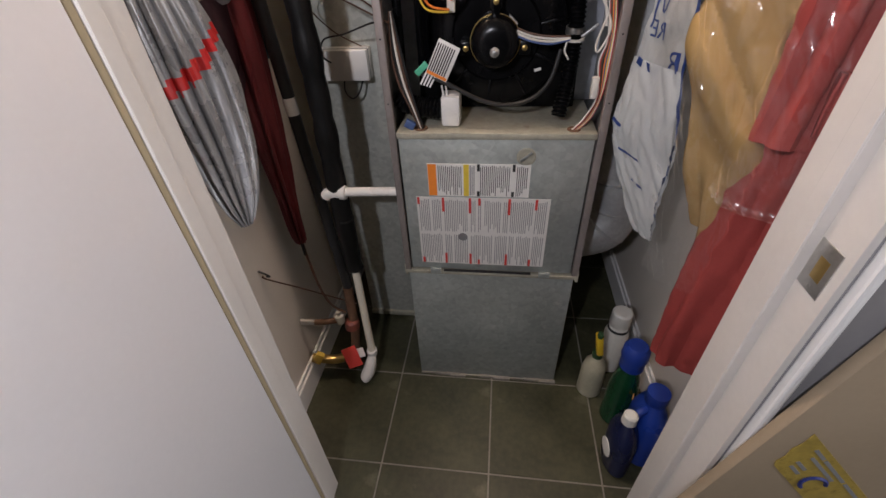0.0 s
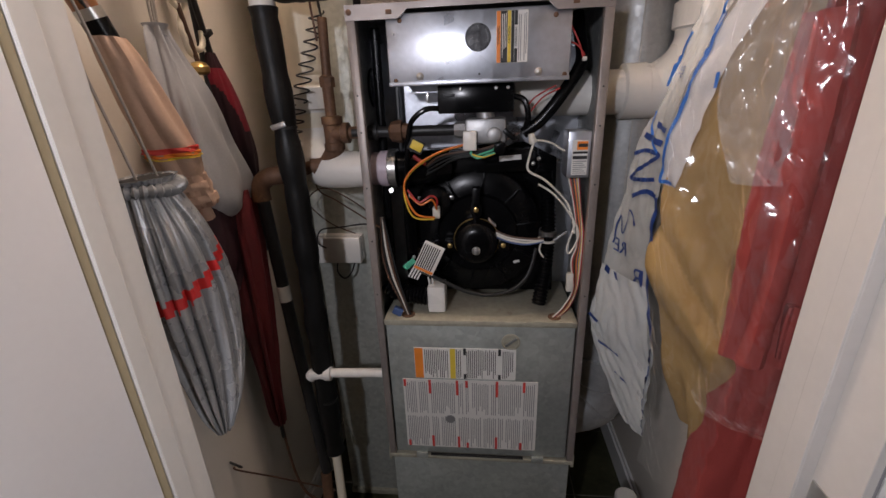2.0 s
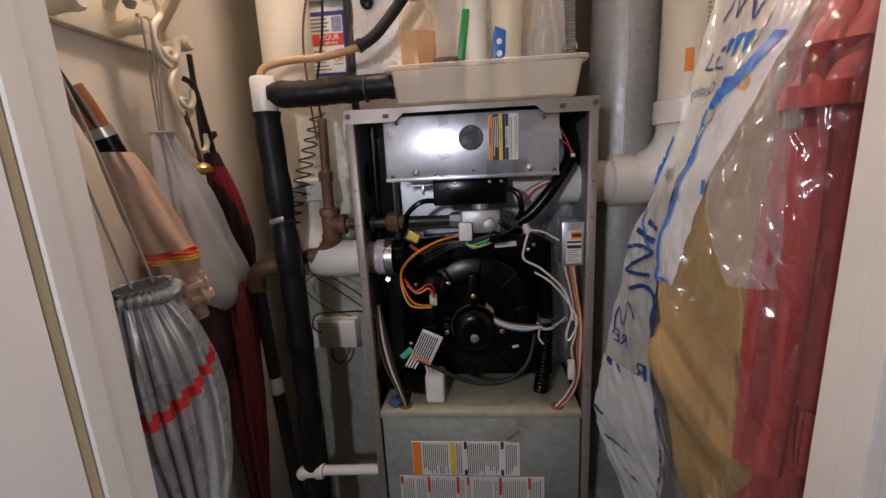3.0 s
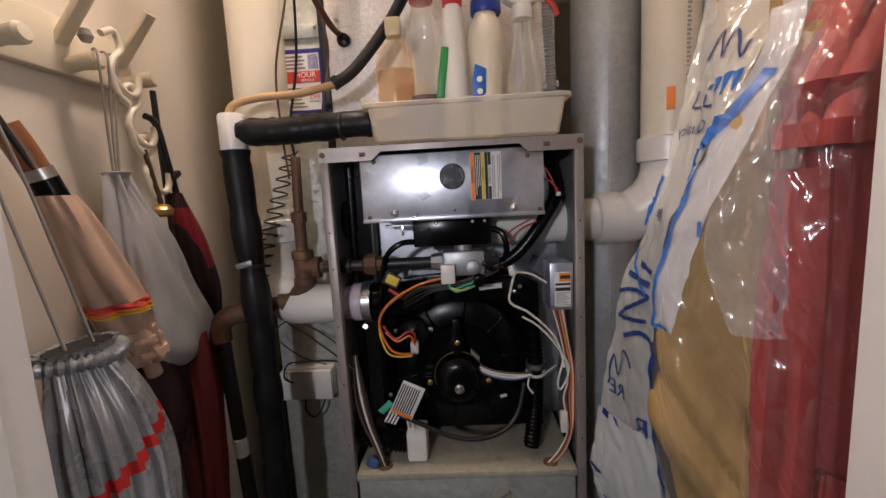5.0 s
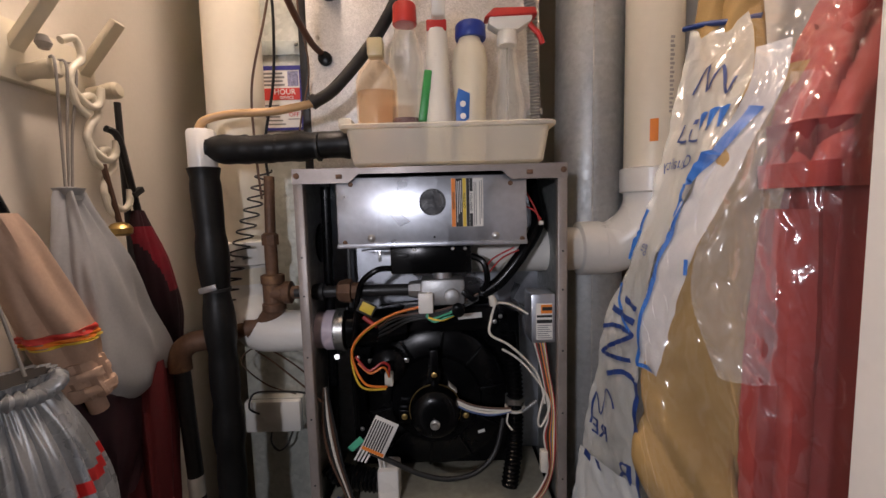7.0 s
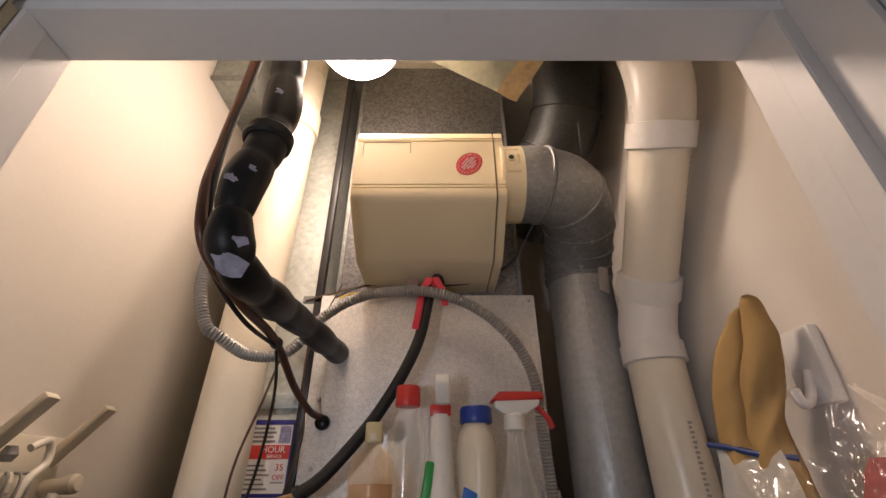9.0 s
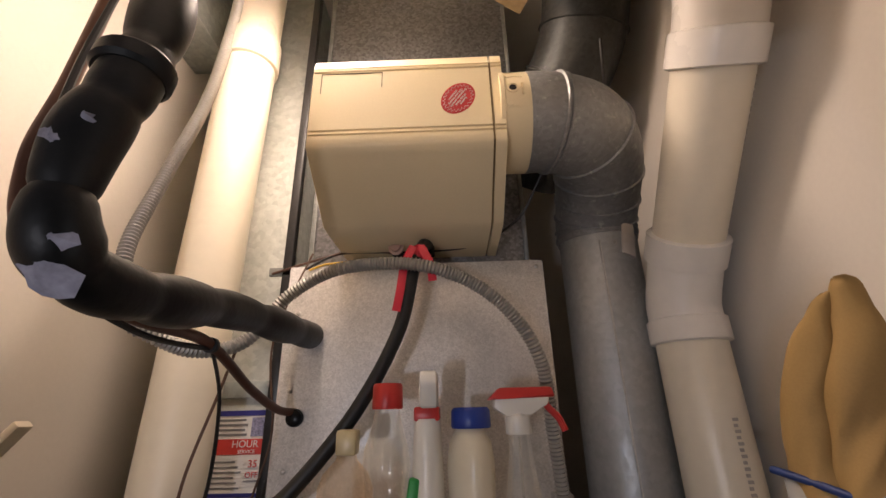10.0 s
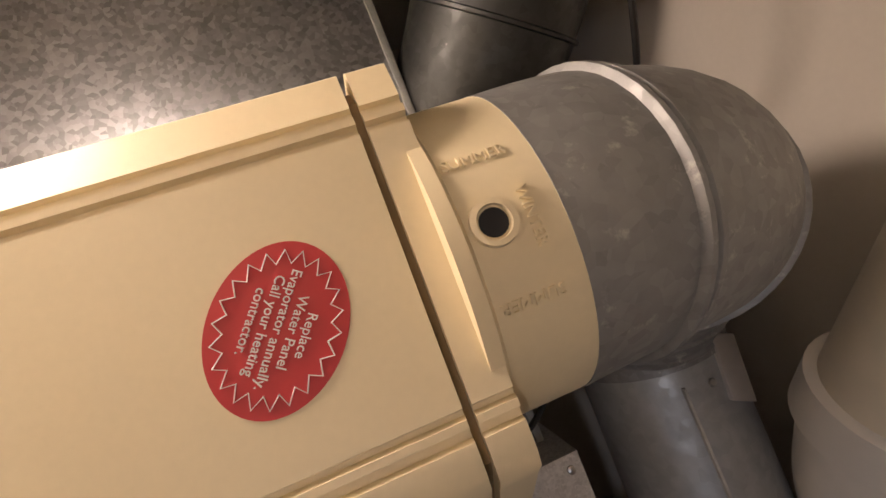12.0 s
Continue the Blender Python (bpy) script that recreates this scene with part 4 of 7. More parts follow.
# black strip put in the gap between duct and case as its shade
part("gap_shade_strip", box((-0.032, CY + 0.012, FTOP + 0.01), (-0.016, CY + 0.03, TOP - 0.03), 0.001), IRON, ret, "black strip painting the shade in the gap")
ad = thing("service_sticker", (-0.09, DUCT_Y, 1.6), "service advert sticker stuck on the return duct", "sticker")
ay = DUCT_Y - 0.001
part("sheet", plate((-0.150, ay, 1.555), (-0.048, DUCT_Y, 1.692), 0.0003), PAPER, ad)
bm = add_box(bmesh.new(), (-0.150, ay - 0.0006, 1.683), (-0.048, ay, 1.692))
add_box(bm, (-0.0535, ay - 0.0006, 1.555), (-0.048, ay, 1.684))
add_box(bm, (-0.150, ay - 0.0006, 1.555), (-0.053, ay, 1.561))
part("border", bm, material("navy_print", (0.03, 0.03, 0.22), 0.5, 0, 0.1, 30, 200, 0), ad)
part("red_band", plate((-0.149, ay - 0.0005, 1.620), (-0.050, ay, 1.645)), INKRED, ad)
for s, x, z, size, mt in (("HOUR", -0.0865, 1.6365, 0.0165, INKWHITE), ("SERVICE", -0.083, 1.6245, 0.0085, INKWHITE), ("35", -0.069, 1.605, 0.017, INKRED), ("OFF", -0.069, 1.588, 0.013, INKRED)):
    part("lettering", lettering(s, size, Matrix.Translation((x, ay - 0.0009, z)) @ FRONT), mt, ad, "", False)
for k in range(6):
    part("print_bar", plate((-0.145, ay - 0.0005, 1.567 + 0.008 * k), (-0.088 - 0.006 * (k % 3), ay, 1.570 + 0.008 * k)), INK, ad)
for k in range(4):
    part("print_bar", plate((-0.145, ay - 0.0005, 1.650 + 0.008 * k), (-0.086 - 0.004 * (k % 2), ay, 1.654 + 0.008 * k)), INK, ad)
part("print_bar", plate((-0.082, ay - 0.0005, 1.578), (-0.058, ay, 1.580)), INK, ad)
part("code_square", plate((-0.079, ay - 0.0005, 1.649), (-0.056, ay, 1.680)), material("speckled_print", (0.30, 0.30, 0.45), 0.6, 0, 0.8, 300, 500, 0), ad)
bx = thing("electrical_box", (-0.14, 1.13, 0.887), "small white electrical box on the duct", "electrical box")
part("body", box((-0.203, 1.104, 0.886), (-0.080, DUCT_Y, 0.957), 0.003), PVCW, bx)
part("lid_seam", box((-0.204, 1.118, 0.885), (-0.079, 1.1195, 0.958), 0.001), INK, bx)
part("knockout", lathe((-0.165, 1.1042, 0.915), (0, -1, 0), [(0, 0.009), (0.0006, 0.0088)], 20), PVCW, bx)

# humidifier
hum = thing("humidifier", (0.24, 1.0, 1.985), "cream plastic bypass humidifier on the plenum", "humidifier")
HF = 0.854
prof = [(PY, 1.962), (0.992, 1.962), (0.974, 1.963), (0.960, 1.968), (HF + 0.014, 2.034), (HF + 0.003, 2.041), (HF, 2.048), (HF, 2.0585), (HF + 0.003, 2.0595), (HF + 0.003, 2.0625), (HF, 2.0635), (HF, 2.0665), (HF + 0.003, 2.0675), (HF + 0.003, 2.0695), (HF, 2.0705),
        (HF, 2.1755), (HF + 0.003, 2.1765), (HF + 0.003, 2.1785), (HF, 2.1795), (HF, 2.1825), (HF + 0.003, 2.1835), (HF + 0.003, 2.1855), (HF + 0.001, 2.1865), (HF + 0.006, 2.203), (HF + 0.014, 2.208), (PY, 2.236)]
part("cover", prism(prof, "x", 0.082, 0.352), CREAM, hum, "ribbed cream front cover")
part("end_cap", prism([(a, b) for a, b in prof], "x", 0.3555, 0.3715), CREAM, hum, "cream end cap")
part("seam", prism([(PY, 1.967), (0.972, 1.967), (HF + 0.016, 2.040), (HF + 0.006, 2.048), (HF + 0.005, 2.19), (HF + 0.02, 2.202), (PY, 2.23)], "x", 0.3515, 0.356), material("dark_cream", (0.28, 0.20, 0.10), 0.6), hum)
part("edge_cap", prism([(PY, 1.970), (0.978, 1.970), (HF + 0.024, 2.044), (HF + 0.012, 2.05), (HF + 0.012, 2.19), (HF + 0.02, 2.20), (PY, 2.23)], "x", 0.076, 0.0825, 0.002), CREAM, hum)
bm = add_box(bmesh.new(), (0.095, HF - 0.0006, 2.1728), (0.189, HF + 0.001, 2.1738))
add_box(bm, (0.095, HF - 0.0006, 2.137), (0.0959, HF + 0.001, 2.1728))
add_box(bm, (0.1881, HF - 0.0006, 2.146), (0.189, HF + 0.001, 2.1728))
part("panel_gap", bm, material("gap_shadow", (0.05, 0.035, 0.015), 0.8), hum)
SX, SZ, SR, OVAL, TILT = 0.3035, 2.119, 0.0232, 1.30, radians(-36)


def on_sticker(a, b):
    """A place on the tilted oval sticker, from its short and long axes."""
    return SX + a * math.cos(TILT) - b * math.sin(TILT), SZ + a * math.sin(TILT) + b * math.cos(TILT)


oval = [on_sticker(SR * math.cos(2 * math.pi * k / 64), SR * OVAL * math.sin(2 * math.pi * k / 64)) for k in range(64)]
stk = part("sticker", prism(oval, "y", HF - 0.0003, HF + 0.001), material("red_sticker", (0.50, 0.03, 0.035), 0.42, 0, 0.06, 40, 300, 0.02), hum, "round red sticker with white star border")
bm = bmesh.new()
star = []
for k in range(44):
    a = 2 * math.pi * k / 44
    r = SR * (0.90 if k % 2 else 0.74)
    u, w = on_sticker(r * math.cos(a), OVAL * r * math.sin(a))
    star.append(Vector((u, HF - 0.0006, w)))
add_tube(bm, star + [star[0]], 0.00033, 5)
part("star_border", bm, INKWHITE, stk)
TURN = FRONT @ Matrix.Rotation(radians(-90) + TILT, 4, "Z")
for k, s in enumerate(("Replace", "Water Panel", "Evaporator annually.", "Call your heating", "contractor.")):
    part("lettering", lettering(s, 0.0050, Matrix.Translation((on_sticker(0.0096 - 0.0047 * k, 0)[0], HF - 0.0006, on_sticker(0.0096 - 0.0047 * k, 0)[1])) @ TURN), INKWHITE, stk, "", False)
# damper collar
AY, AZ, AR = 0.925, 2.121, 0.080
part("collar", lathe((0.366, AY, AZ), (1, 0, 0), [(0, AR + 0.003), (0.006, AR + 0.003), (0.008, AR), (0.046, AR), (0.048, AR - 0.002)], 64), CREAM, hum, "cream damper collar with moulded words")


def on_collar(x, angle, lift=0.0):
    """A pose on the collar: z points out, angle in degrees up from level towards the hall."""
    a = radians(angle)
    n = Vector((0, -math.cos(a), math.sin(a)))
    return Matrix.Translation(Vector((x, AY, AZ)) + (AR + lift) * n) @ Matrix((Vector((1, 0, 0)), n.cross(Vector((1, 0, 0))), n)).transposed().to_4x4()


part("damper_ring", lathe(on_collar(0.3843, 4, -0.002).translation, on_collar(0.3843, 4).to_3x3().col[2], [(0, 0.0092), (0.0042, 0.0088), (0.0044, 0.0066), (0.0026, 0.0062)], 28), CREAM, hum)
part("damper_hole", lathe(on_collar(0.3843, 4, 0.0005).translation, on_collar(0.3843, 4).to_3x3().col[2], [(0, 0.0055), (0.0008, 0.0053)], 20), DARK, hum, "open dark shaft hole")
part("raised_word", lettering("SUMMER", 0.0068, on_collar(0.388, 23, 0.0) , 0.0011), CREAM, hum, "", False)
part("raised_word", lettering("SUMMER", 0.0068, on_collar(0.389, -17.6, 0.0) @ Matrix.Rotation(radians(180), 4, "Z"), 0.0011), CREAM, hum, "", False)
part("raised_word", lettering("WINTER", 0.0062, on_collar(0.3985, 2.7, 0.0) @ Matrix.Rotation(radians(-90), 4, "Z"), 0.0013), CREAM, hum, "", False)
part("drain_stub", lathe((0.245, 1.06, 1.985), (0, 0, -1), [(0, 0.016), (0.016, 0.016), (0.017, 0.011), (0.04, 0.011)], 18), BLACK, hum)
part("feed_bracket", box((0.10, 1.05, 1.975), (0.33, 1.07, 1.987), 0.002), DARK, hum)
for x in (0.235, 0.250):
    part("clip", box((x, 1.035, 1.964), (x + 0.008, 1.05, 1.98), 0.001), STEEL, hum)
sv = thing("saddle_valve", (0.2, 1.07, 1.94), "small round valve on the water line", "valve")
part("knob", lathe((0.188, 1.052, 1.958), (-0.1, -1, 0), [(0, 0.013), (0.006, 0.014), (0.007, 0.009), (0.010, 0.008), (0.010, 0)], 24), material("pale_knob", (0.45, 0.30, 0.25), 0.4, 0.3), sv)
part("body", tube([(0.186, 1.055, 1.955), (0.19, 1.09, 1.955), (0.235, 1.09, 1.958)], 0.008, 12, 4), IRON, sv)

# round bypass duct
byp = thing("bypass_duct", (0.56, 1.1, 0.35), "dull grey round bypass duct with elbow", "duct")
PR = 0.071
part("pipe", tube([(0.556, 1.115, 0.62), (0.570, 1.115, 2.0)], PR, 40), PIPEGREY, byp, "grey straight duct pipe")
part("seam", box((0.548, 1.1155 - PR - 0.0006, 0.62), (0.5505, 1.1155 - PR + 0.004, 1.96), 0.0005), material("pale_weld_line", (0.55, 0.54, 0.50), 0.4, 0.0, 0.5, 12, 90, 0.1), byp)
pts = spline([(0.412, AY, AZ), (0.4545, AY + 0.001, AZ), (0.510, 0.944, 2.115), (0.550, 1.0, 2.098), (0.565, 1.064, 2.062), (0.569, 1.109, 2.018), (0.570, 1.115, 1.98)], 8)
ELB = galvanised("worn_elbow_steel", (0.31, 0.31, 0.305), 0.50, 160, 0.08, 0.6, (0.52, 0.51, 0.48), 0.585, 60.0)
part("elbow", add_tube(bmesh.new(), pts, lambda t: 0.0805 - 0.007 * t, 44), ELB, byp, "adjustable galvanised elbow with beads")
for i, r in ((8, 0.0832), (9, 0.0822), (18, 0.0815), (27, 0.0795), (33, 0.0785), (38, 0.078), (42, 0.0772), (45, 0.0768)):
    d = (pts[min(i + 1, len(pts) - 1)] - pts[i - 1]).normalized()
    part("bead", lathe(pts[i] - d * 0.003, d, [(0, r - 0.003), (0.0015, r), (0.0045, r), (0.006, r - 0.003)], 44), ELB, byp)
part("tape", prism([(0.585, 1.935), (0.606, 1.925), (0.612, 1.985), (0.592, 1.992)], "y", 1.115 - PR - 0.002, 1.115 - PR + 0.012, 0.001), material("foil_tape", (0.5, 0.46, 0.42), 0.4, 0.6, 0.2, 30, 90, 0.3), byp, "peeling foil tape")
part("lower_elbow", add_tube(bmesh.new(), spline([(0.56, 1.10, 0.63), (0.558, 1.09, 0.56), (0.535, 1.08, 0.50), (0.485, 1.08, 0.475), (0.445, 1.08, 0.47)], 8), 0.075, 40), PIPEGREY, byp, "grey lower elbow into the furnace")
for i, p3 in enumerate(((0.558, 1.092, 0.575), (0.54, 1.082, 0.51))):
    part("bead", lathe(p3, ((0, 0.1, -1), (-0.6, 0, -0.8))[i], [(0, 0.076), (0.002, 0.079), (0.006, 0.079), (0.008, 0.076)], 40), PIPEGREY, byp)
part("screw", lathe((0.575, 1.115 - PR + 0.001, 1.955), (0, -1, 0.2), [(0, 0.004), (0.003, 0.003)], 10), STEEL, byp)
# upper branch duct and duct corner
# base colour taken nearly black for the duct's shade; pale flecks are scuffs
BRANCH = galvanised("shaded_old_galvanised_steel", (0.075, 0.078, 0.076), 0.42, 140, 0.12, 0.85, (0.36, 0.35, 0.33), 0.66, 40.0)
br = thing("branch_duct", (0.55, 1.0, 2.35), "dark round branch duct elbow near the ceiling", "duct")
pts = spline([(0.462, 1.26, 2.215), (0.512, 1.17, 2.305), (0.575, 1.08, 2.405), (0.596, 1.02, 2.52), (0.600, 1.0, TOP + 0.02)], 8)
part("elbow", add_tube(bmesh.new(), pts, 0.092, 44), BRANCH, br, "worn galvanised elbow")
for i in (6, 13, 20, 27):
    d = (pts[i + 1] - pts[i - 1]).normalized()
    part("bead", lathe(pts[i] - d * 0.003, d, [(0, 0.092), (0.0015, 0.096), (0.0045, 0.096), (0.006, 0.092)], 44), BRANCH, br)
cor = thing("duct_corner", (0.35, 0.8, 2.31), "galvanised duct corner with yellowed foil tape", "duct")
bm = prism([(0.420, 0.910), (0.205, 0.793), (0.205, 0.66), (0.49, 0.66), (0.466, 0.791)], "z", 2.357, TOP - 0.002, 0.001)
part("case", bm, GALV, cor)
part("tape", prism([(0.424, 0.914), (0.376, 0.884), (0.420, 0.786), (0.470, 0.793)], "z", 2.354, 2.3565), material("old_tape", (0.42, 0.33, 0.20), 0.5, 0.1, 0.4, 30, 90, 0.4, 0.4, (0.25, 0.16, 0.08), 0.55, 25), cor)
ul = thing("wall_duct", (-0.27, 1.05, 2.4), "grey sheet metal duct stub high on the wall", "duct")
part("case", prism([(LX + 0.001, 2.475), (-0.235, 2.475), (-0.235, TOP - 0.002), (LX + 0.001, TOP - 0.002)], "y", 0.944, DUCT_Y - 0.002, 0.002), GALV, ul)
part("bead", box((LX + 0.001, 0.940, 2.472), (-0.231, 0.95, 2.482), 0.002), GALVDARK, ul)

# lamp on the closet ceiling
lampt = thing("ceiling_lamp", (0.063, 0.826, TOP), "round glowing glass ceiling lamp", "lamp")
part("globe", lathe((0.063, 0.826, 2.440), (0, 0, -1), [(0, 0.084), (0.014, 0.082), (0.032, 0.070), (0.046, 0.046), (0.055, 0.020), (0.058, 0.0)], 40), glow("lamp_glow", LAMP_COLOR, LAMP_STRENGTH), lampt, "frosted glowing dome")
# stem and skirt are unseen, added to keep lamp light off the side walls
part("canopy", lathe((0.063, 0.826, TOP), (0, 0, -1), [(0, 0.060), (0.02, 0.056), (0.03, 0.020), (0.240, 0.020), (0.254, 0.084), (0.302, 0.092), (0.306, 0.088), (0.298, 0.080)], 40), TRIM, lampt, "added white stem and skirt that narrows the lamp light")

# ---- pipes and lines beside the furnace ----
vent = thing("exhaust_vent_pipe", (0.648, 0.99, 1.3), "white PVC exhaust pipe with couplings and bends", "pipe")
VX, VY = 0.654, 1.022
part("furnace_stub", tube([(0.305, 1.040, 1.29), (0.575, 1.040, 1.288)], 0.043, 36), PVCW, vent, "clean white stub out of the furnace")
part("elbow", add_tube(bmesh.new(), spline([(0.545, 1.040, 1.288), (0.59, 1.038, 1.292), (0.632, 1.025, 1.325), (VX, VY, 1.37), (VX, VY, 1.42)], 8), 0.052, 40), PVCW, vent)
part("coupling", lathe((0.515, 1.040, 1.289), (1, 0, 0), [(0, 0.048), (0.003, 0.053), (0.045, 0.053), (0.048, 0.05)], 40), PVCW, vent)
part("coupling", lathe((VX, VY, 1.395), (0, 0, 1), [(0, 0.051), (0.003, 0.0575), (0.045, 0.0575), (0.048, 0.053)], 40), PVCW, vent)
part("pipe", tube([(VX, VY, 1.43), (VX, VY, 1.80)], 0.0505, 40), PVC, vent, "cream lower pipe length")
part("coupling", lathe((VX, VY, 1.772), (0, 0, 1), [(0, 0.052), (0.002, 0.0575), (0.036, 0.0575), (0.038, 0.053)], 40), PVCW, vent)
part("bend", add_tube(bmesh.new(), spline([(VX, VY, 1.80), (VX - 0.002, VY - 0.006, 1.838), (0.655, 0.994, 1.886), (0.655, 0.976, 1.914)], 8), 0.053, 40), PVCW, vent)
d = Vector((-0.006, -0.177, 0.204)).normalized()
part("coupling", lathe(Vector((0.655, 0.976, 1.914)) - d * 0.022, d, [(0, 0.053), (0.002, 0.0585), (0.044, 0.0585), (0.046, 0.053)], 40), PVCW, vent)
part("pipe", tube([(0.655, 0.976, 1.914), (0.646, 0.795, 2.118)], 0.0505, 40), PVC, vent, "cream slanting pipe length with print")
part("coupling", lathe(Vector((0.646, 0.795, 2.118)) - d * 0.012, d, [(0, 0.053), (0.002, 0.0595), (0.046, 0.0595), (0.048, 0.053)], 40), PVCW, vent)
part("bend", add_tube(bmesh.new(), spline([(0.646, 0.782, 2.133), (0.641, 0.742, 2.185), (0.632, 0.722, 2.25), (0.625, 0.718, 2.33), (0.62, 0.718, TOP + 0.01)], 8), 0.0545, 40), PVCW, vent)
part("orange_label", rot_box((VX - 0.0205, VY - 0.0472, 1.506), (0.014, 0.0016, 0.040), Matrix.Rotation(radians(-24), 4, "Z"), 0.0004), INKORANGE, vent, "small orange label")
bm = bmesh.new()
for k in range(18):
    add_box(bm, (VX + 0.004, VY - 0.0515, 1.535 + 0.0075 * k), (VX + 0.009 + 0.002 * (k % 2), VY - 0.046, 1.539 + 0.0075 * k))
part("print", bm, FAINT, vent)
side = d.cross(Vector((1, 0, 0))).normalized()
bm = bmesh.new()
for k in range(22):
    c = Vector((0.655, 0.976, 1.914)) + d * (0.04 + 0.0098 * k)
    n = (Vector((0.75, -0.45, -0.25)) - d * d.dot(Vector((0.75, -0.45, -0.25)))).normalized()
    m = Matrix((d, n.cross(d), n)).transposed().to_4x4()
    b2 = box((-0.0032, -0.004 - 0.001 * (k % 3), -0.0008), (0.0032, 0.004, 0.0006), 0)
    bmesh.ops.transform(b2, matrix=Matrix.Translation(c + n * 0.0505) @ m, verts=b2.verts)
    merge(bm, b2)
part("print", bm, FAINT, vent)
for p3 in ((0.60, 0.69, 2.30),):
    part("mould_mark", box((p3[0], 0.655, p3[2]), (p3[0] + 0.012, 0.665, p3[2] + 0.006), 0.001), PVCW, vent)

intake = thing("intake_vent_pipe", (-0.148, 1.04, 1.15), "cream PVC intake pipe rising beside the plenum", "pipe")
IX, IY = -0.149, 1.045
part("pipe", tube([(IX, IY, 1.24), (IX + 0.012, IY, 2.40)], 0.052, 40), PVC, intake, "cream upright pipe length")
part("coupling", lathe((IX + 0.012, IY, 2.38), (0, 0, 1), [(0, 0.053), (0.003, 0.058), (0.07, 0.058), (0.073, 0.05)], 40), PVC, intake)
part("pipe", tube([(IX + 0.012, IY, 2.44), (IX + 0.014, IY, TOP + 0.01)], 0.052, 40), PVC, intake)
part("elbow", add_tube(bmesh.new(), spline([(IX, IY, 1.30), (IX, IY, 1.24), (-0.138, 1.03, 1.19), (-0.105, 0.995, 1.16), (-0.06, 0.978, 1.155), (0.004, 0.975, 1.155)], 8), lambda t: 0.0555 - 0.02 * t, 40), PVCW, intake, "white reducing elbow into the furnace")
part("coupling", lathe((IX, IY, 1.275), (0, 0, 1), [(0, 0.0545), (0.003, 0.059), (0.045, 0.059), (0.047, 0.054)], 40), PVCW, intake)

gas = thing("gas_pipe_run", (-0.2, 0.95, 0.1), "rusty brown iron gas pipe with fittings", "pipe")
part("drop", tube([(-0.222, 0.93, 1.12), (-0.205, 0.925, 0.80), (-0.180, 0.92, 0.36)], 0.0135, 16), IRON, gas, "black iron drop pipe")
part("pipe_label", tube([(-0.2105, 0.9255, 0.905), (-0.2085, 0.925, 0.868)], 0.0142, 16), PAPER, gas, "pale paper label")
part("elbow", add_tube(bmesh.new(), spline([(-0.223, 0.93, 1.10), (-0.223, 0.932, 1.13), (-0.205, 0.94, 1.148), (-0.17, 0.955, 1.150)], 6), 0.019, 18), RUST, gas)
part("run", tube([(-0.19, 0.945, 1.150), (-0.095, 0.965, 1.168)], 0.0135, 16), RUST, gas)
part("elbow", add_tube(bmesh.new(), spline([(-0.115, 0.962, 1.163), (-0.085, 0.967, 1.172), (-0.066, 0.965, 1.195), (-0.062, 0.962, 1.215)], 6), 0.0185, 18), RUST, gas)
part("tee", lathe((-0.062, 0.96, 1.195), (0, 0, 1), [(0, 0.017), (0.004, 0.0205), (0.016, 0.0205), (0.018, 0.018), (0.052, 0.018), (0.054, 0.0205), (0.068, 0.0205), (0.07, 0.016)], 20), RUST, gas, "rusty iron tee")
part("tee_branch", lathe((-0.062, 0.957, GZ), (1, 0, 0), [(0, 0.016), (0.02, 0.017), (0.022, 0.0205), (0.034, 0.0205), (0.036, 0.012), (0.06, 0.012)], 20), RUST, gas)
part("nipple", tube([(-0.062, 0.96, 1.26), (-0.062, 0.96, 1.325)], 0.011, 16), RUST, gas)
part("cap", lathe((-0.062, 0.96, 1.318), (0, 0, 1), [(0, 0.0155), (0.018, 0.0155), (0.022, 0.01)], 8), RUST, gas)
part("riser", tube([(-0.062, 0.962, 1.33), (-0.06, 0.968, 1.44)], 0.009, 14), RUST, gas)

line = thing("condensate_line", (-0.14, 0.91, 0.02), "black foam wrapped drain line with white tee", "pipe")
LXP, LYP = -0.146, 0.915
part("tee", lathe((LXP, LYP, 1.444), (0, 0, 1), [(0, 0.021), (0.004, 0.0225), (0.066, 0.0225), (0.07, 0.020), (0.068, 0.017)], 28), PVCW, line, "white PVC tee")
part("wrap", foam([(LXP, LYP, 1.452), (LXP + 0.004, LYP, 1.30), (LXP + 0.008, LYP, 1.12), (LXP + 0.008, LYP, 0.9), (LXP + 0.002, LYP + 0.003, 0.7), (LXP, LYP + 0.004, 0.435)], 0.0232, 4, 12, 18, 0.22, 6), FOAM, line, "lumpy black foam wrap")
part("arm_wrap", foam([(LXP + 0.014, LYP, 1.483), (-0.06, 0.915, 1.480), (0.02, 0.918, 1.484), (0.095, 0.93, 1.488)], 0.0225, 9, 14, 18, 0.2, 9), FOAM, line, "black foam wrapped arm")
for x in (-0.075, -0.02, 0.045):
    part("tie", lathe((x, 0.9165, 1.482), (1, 0, 0), [(0, 0.0235), (0.004, 0.0235)], 20), WBLACK, line)
for z in (1.245, 1.10, 0.96, 0.82, 0.60):
    part("tie", lathe((LXP + 0.007, LYP, z), (0, 0, 1), [(0, 0.0222), (0.005, 0.0224)], 20), WBLACK, line)
part("foil_patch", rot_box((LXP + 0.004, LYP - 0.0245, 1.252), (0.030, 0.003, 0.010), Matrix.Rotation(radians(-14), 4, "Y"), 0.001), CAST, line)
part("bare_pipe", tube([(LXP + 0.001, LYP + 0.004, 0.44), (-0.142, 0.905, 0.26), (-0.136, 0.885, 0.115)], 0.0115, 16), PVC, line, "bare grey drain pipe")
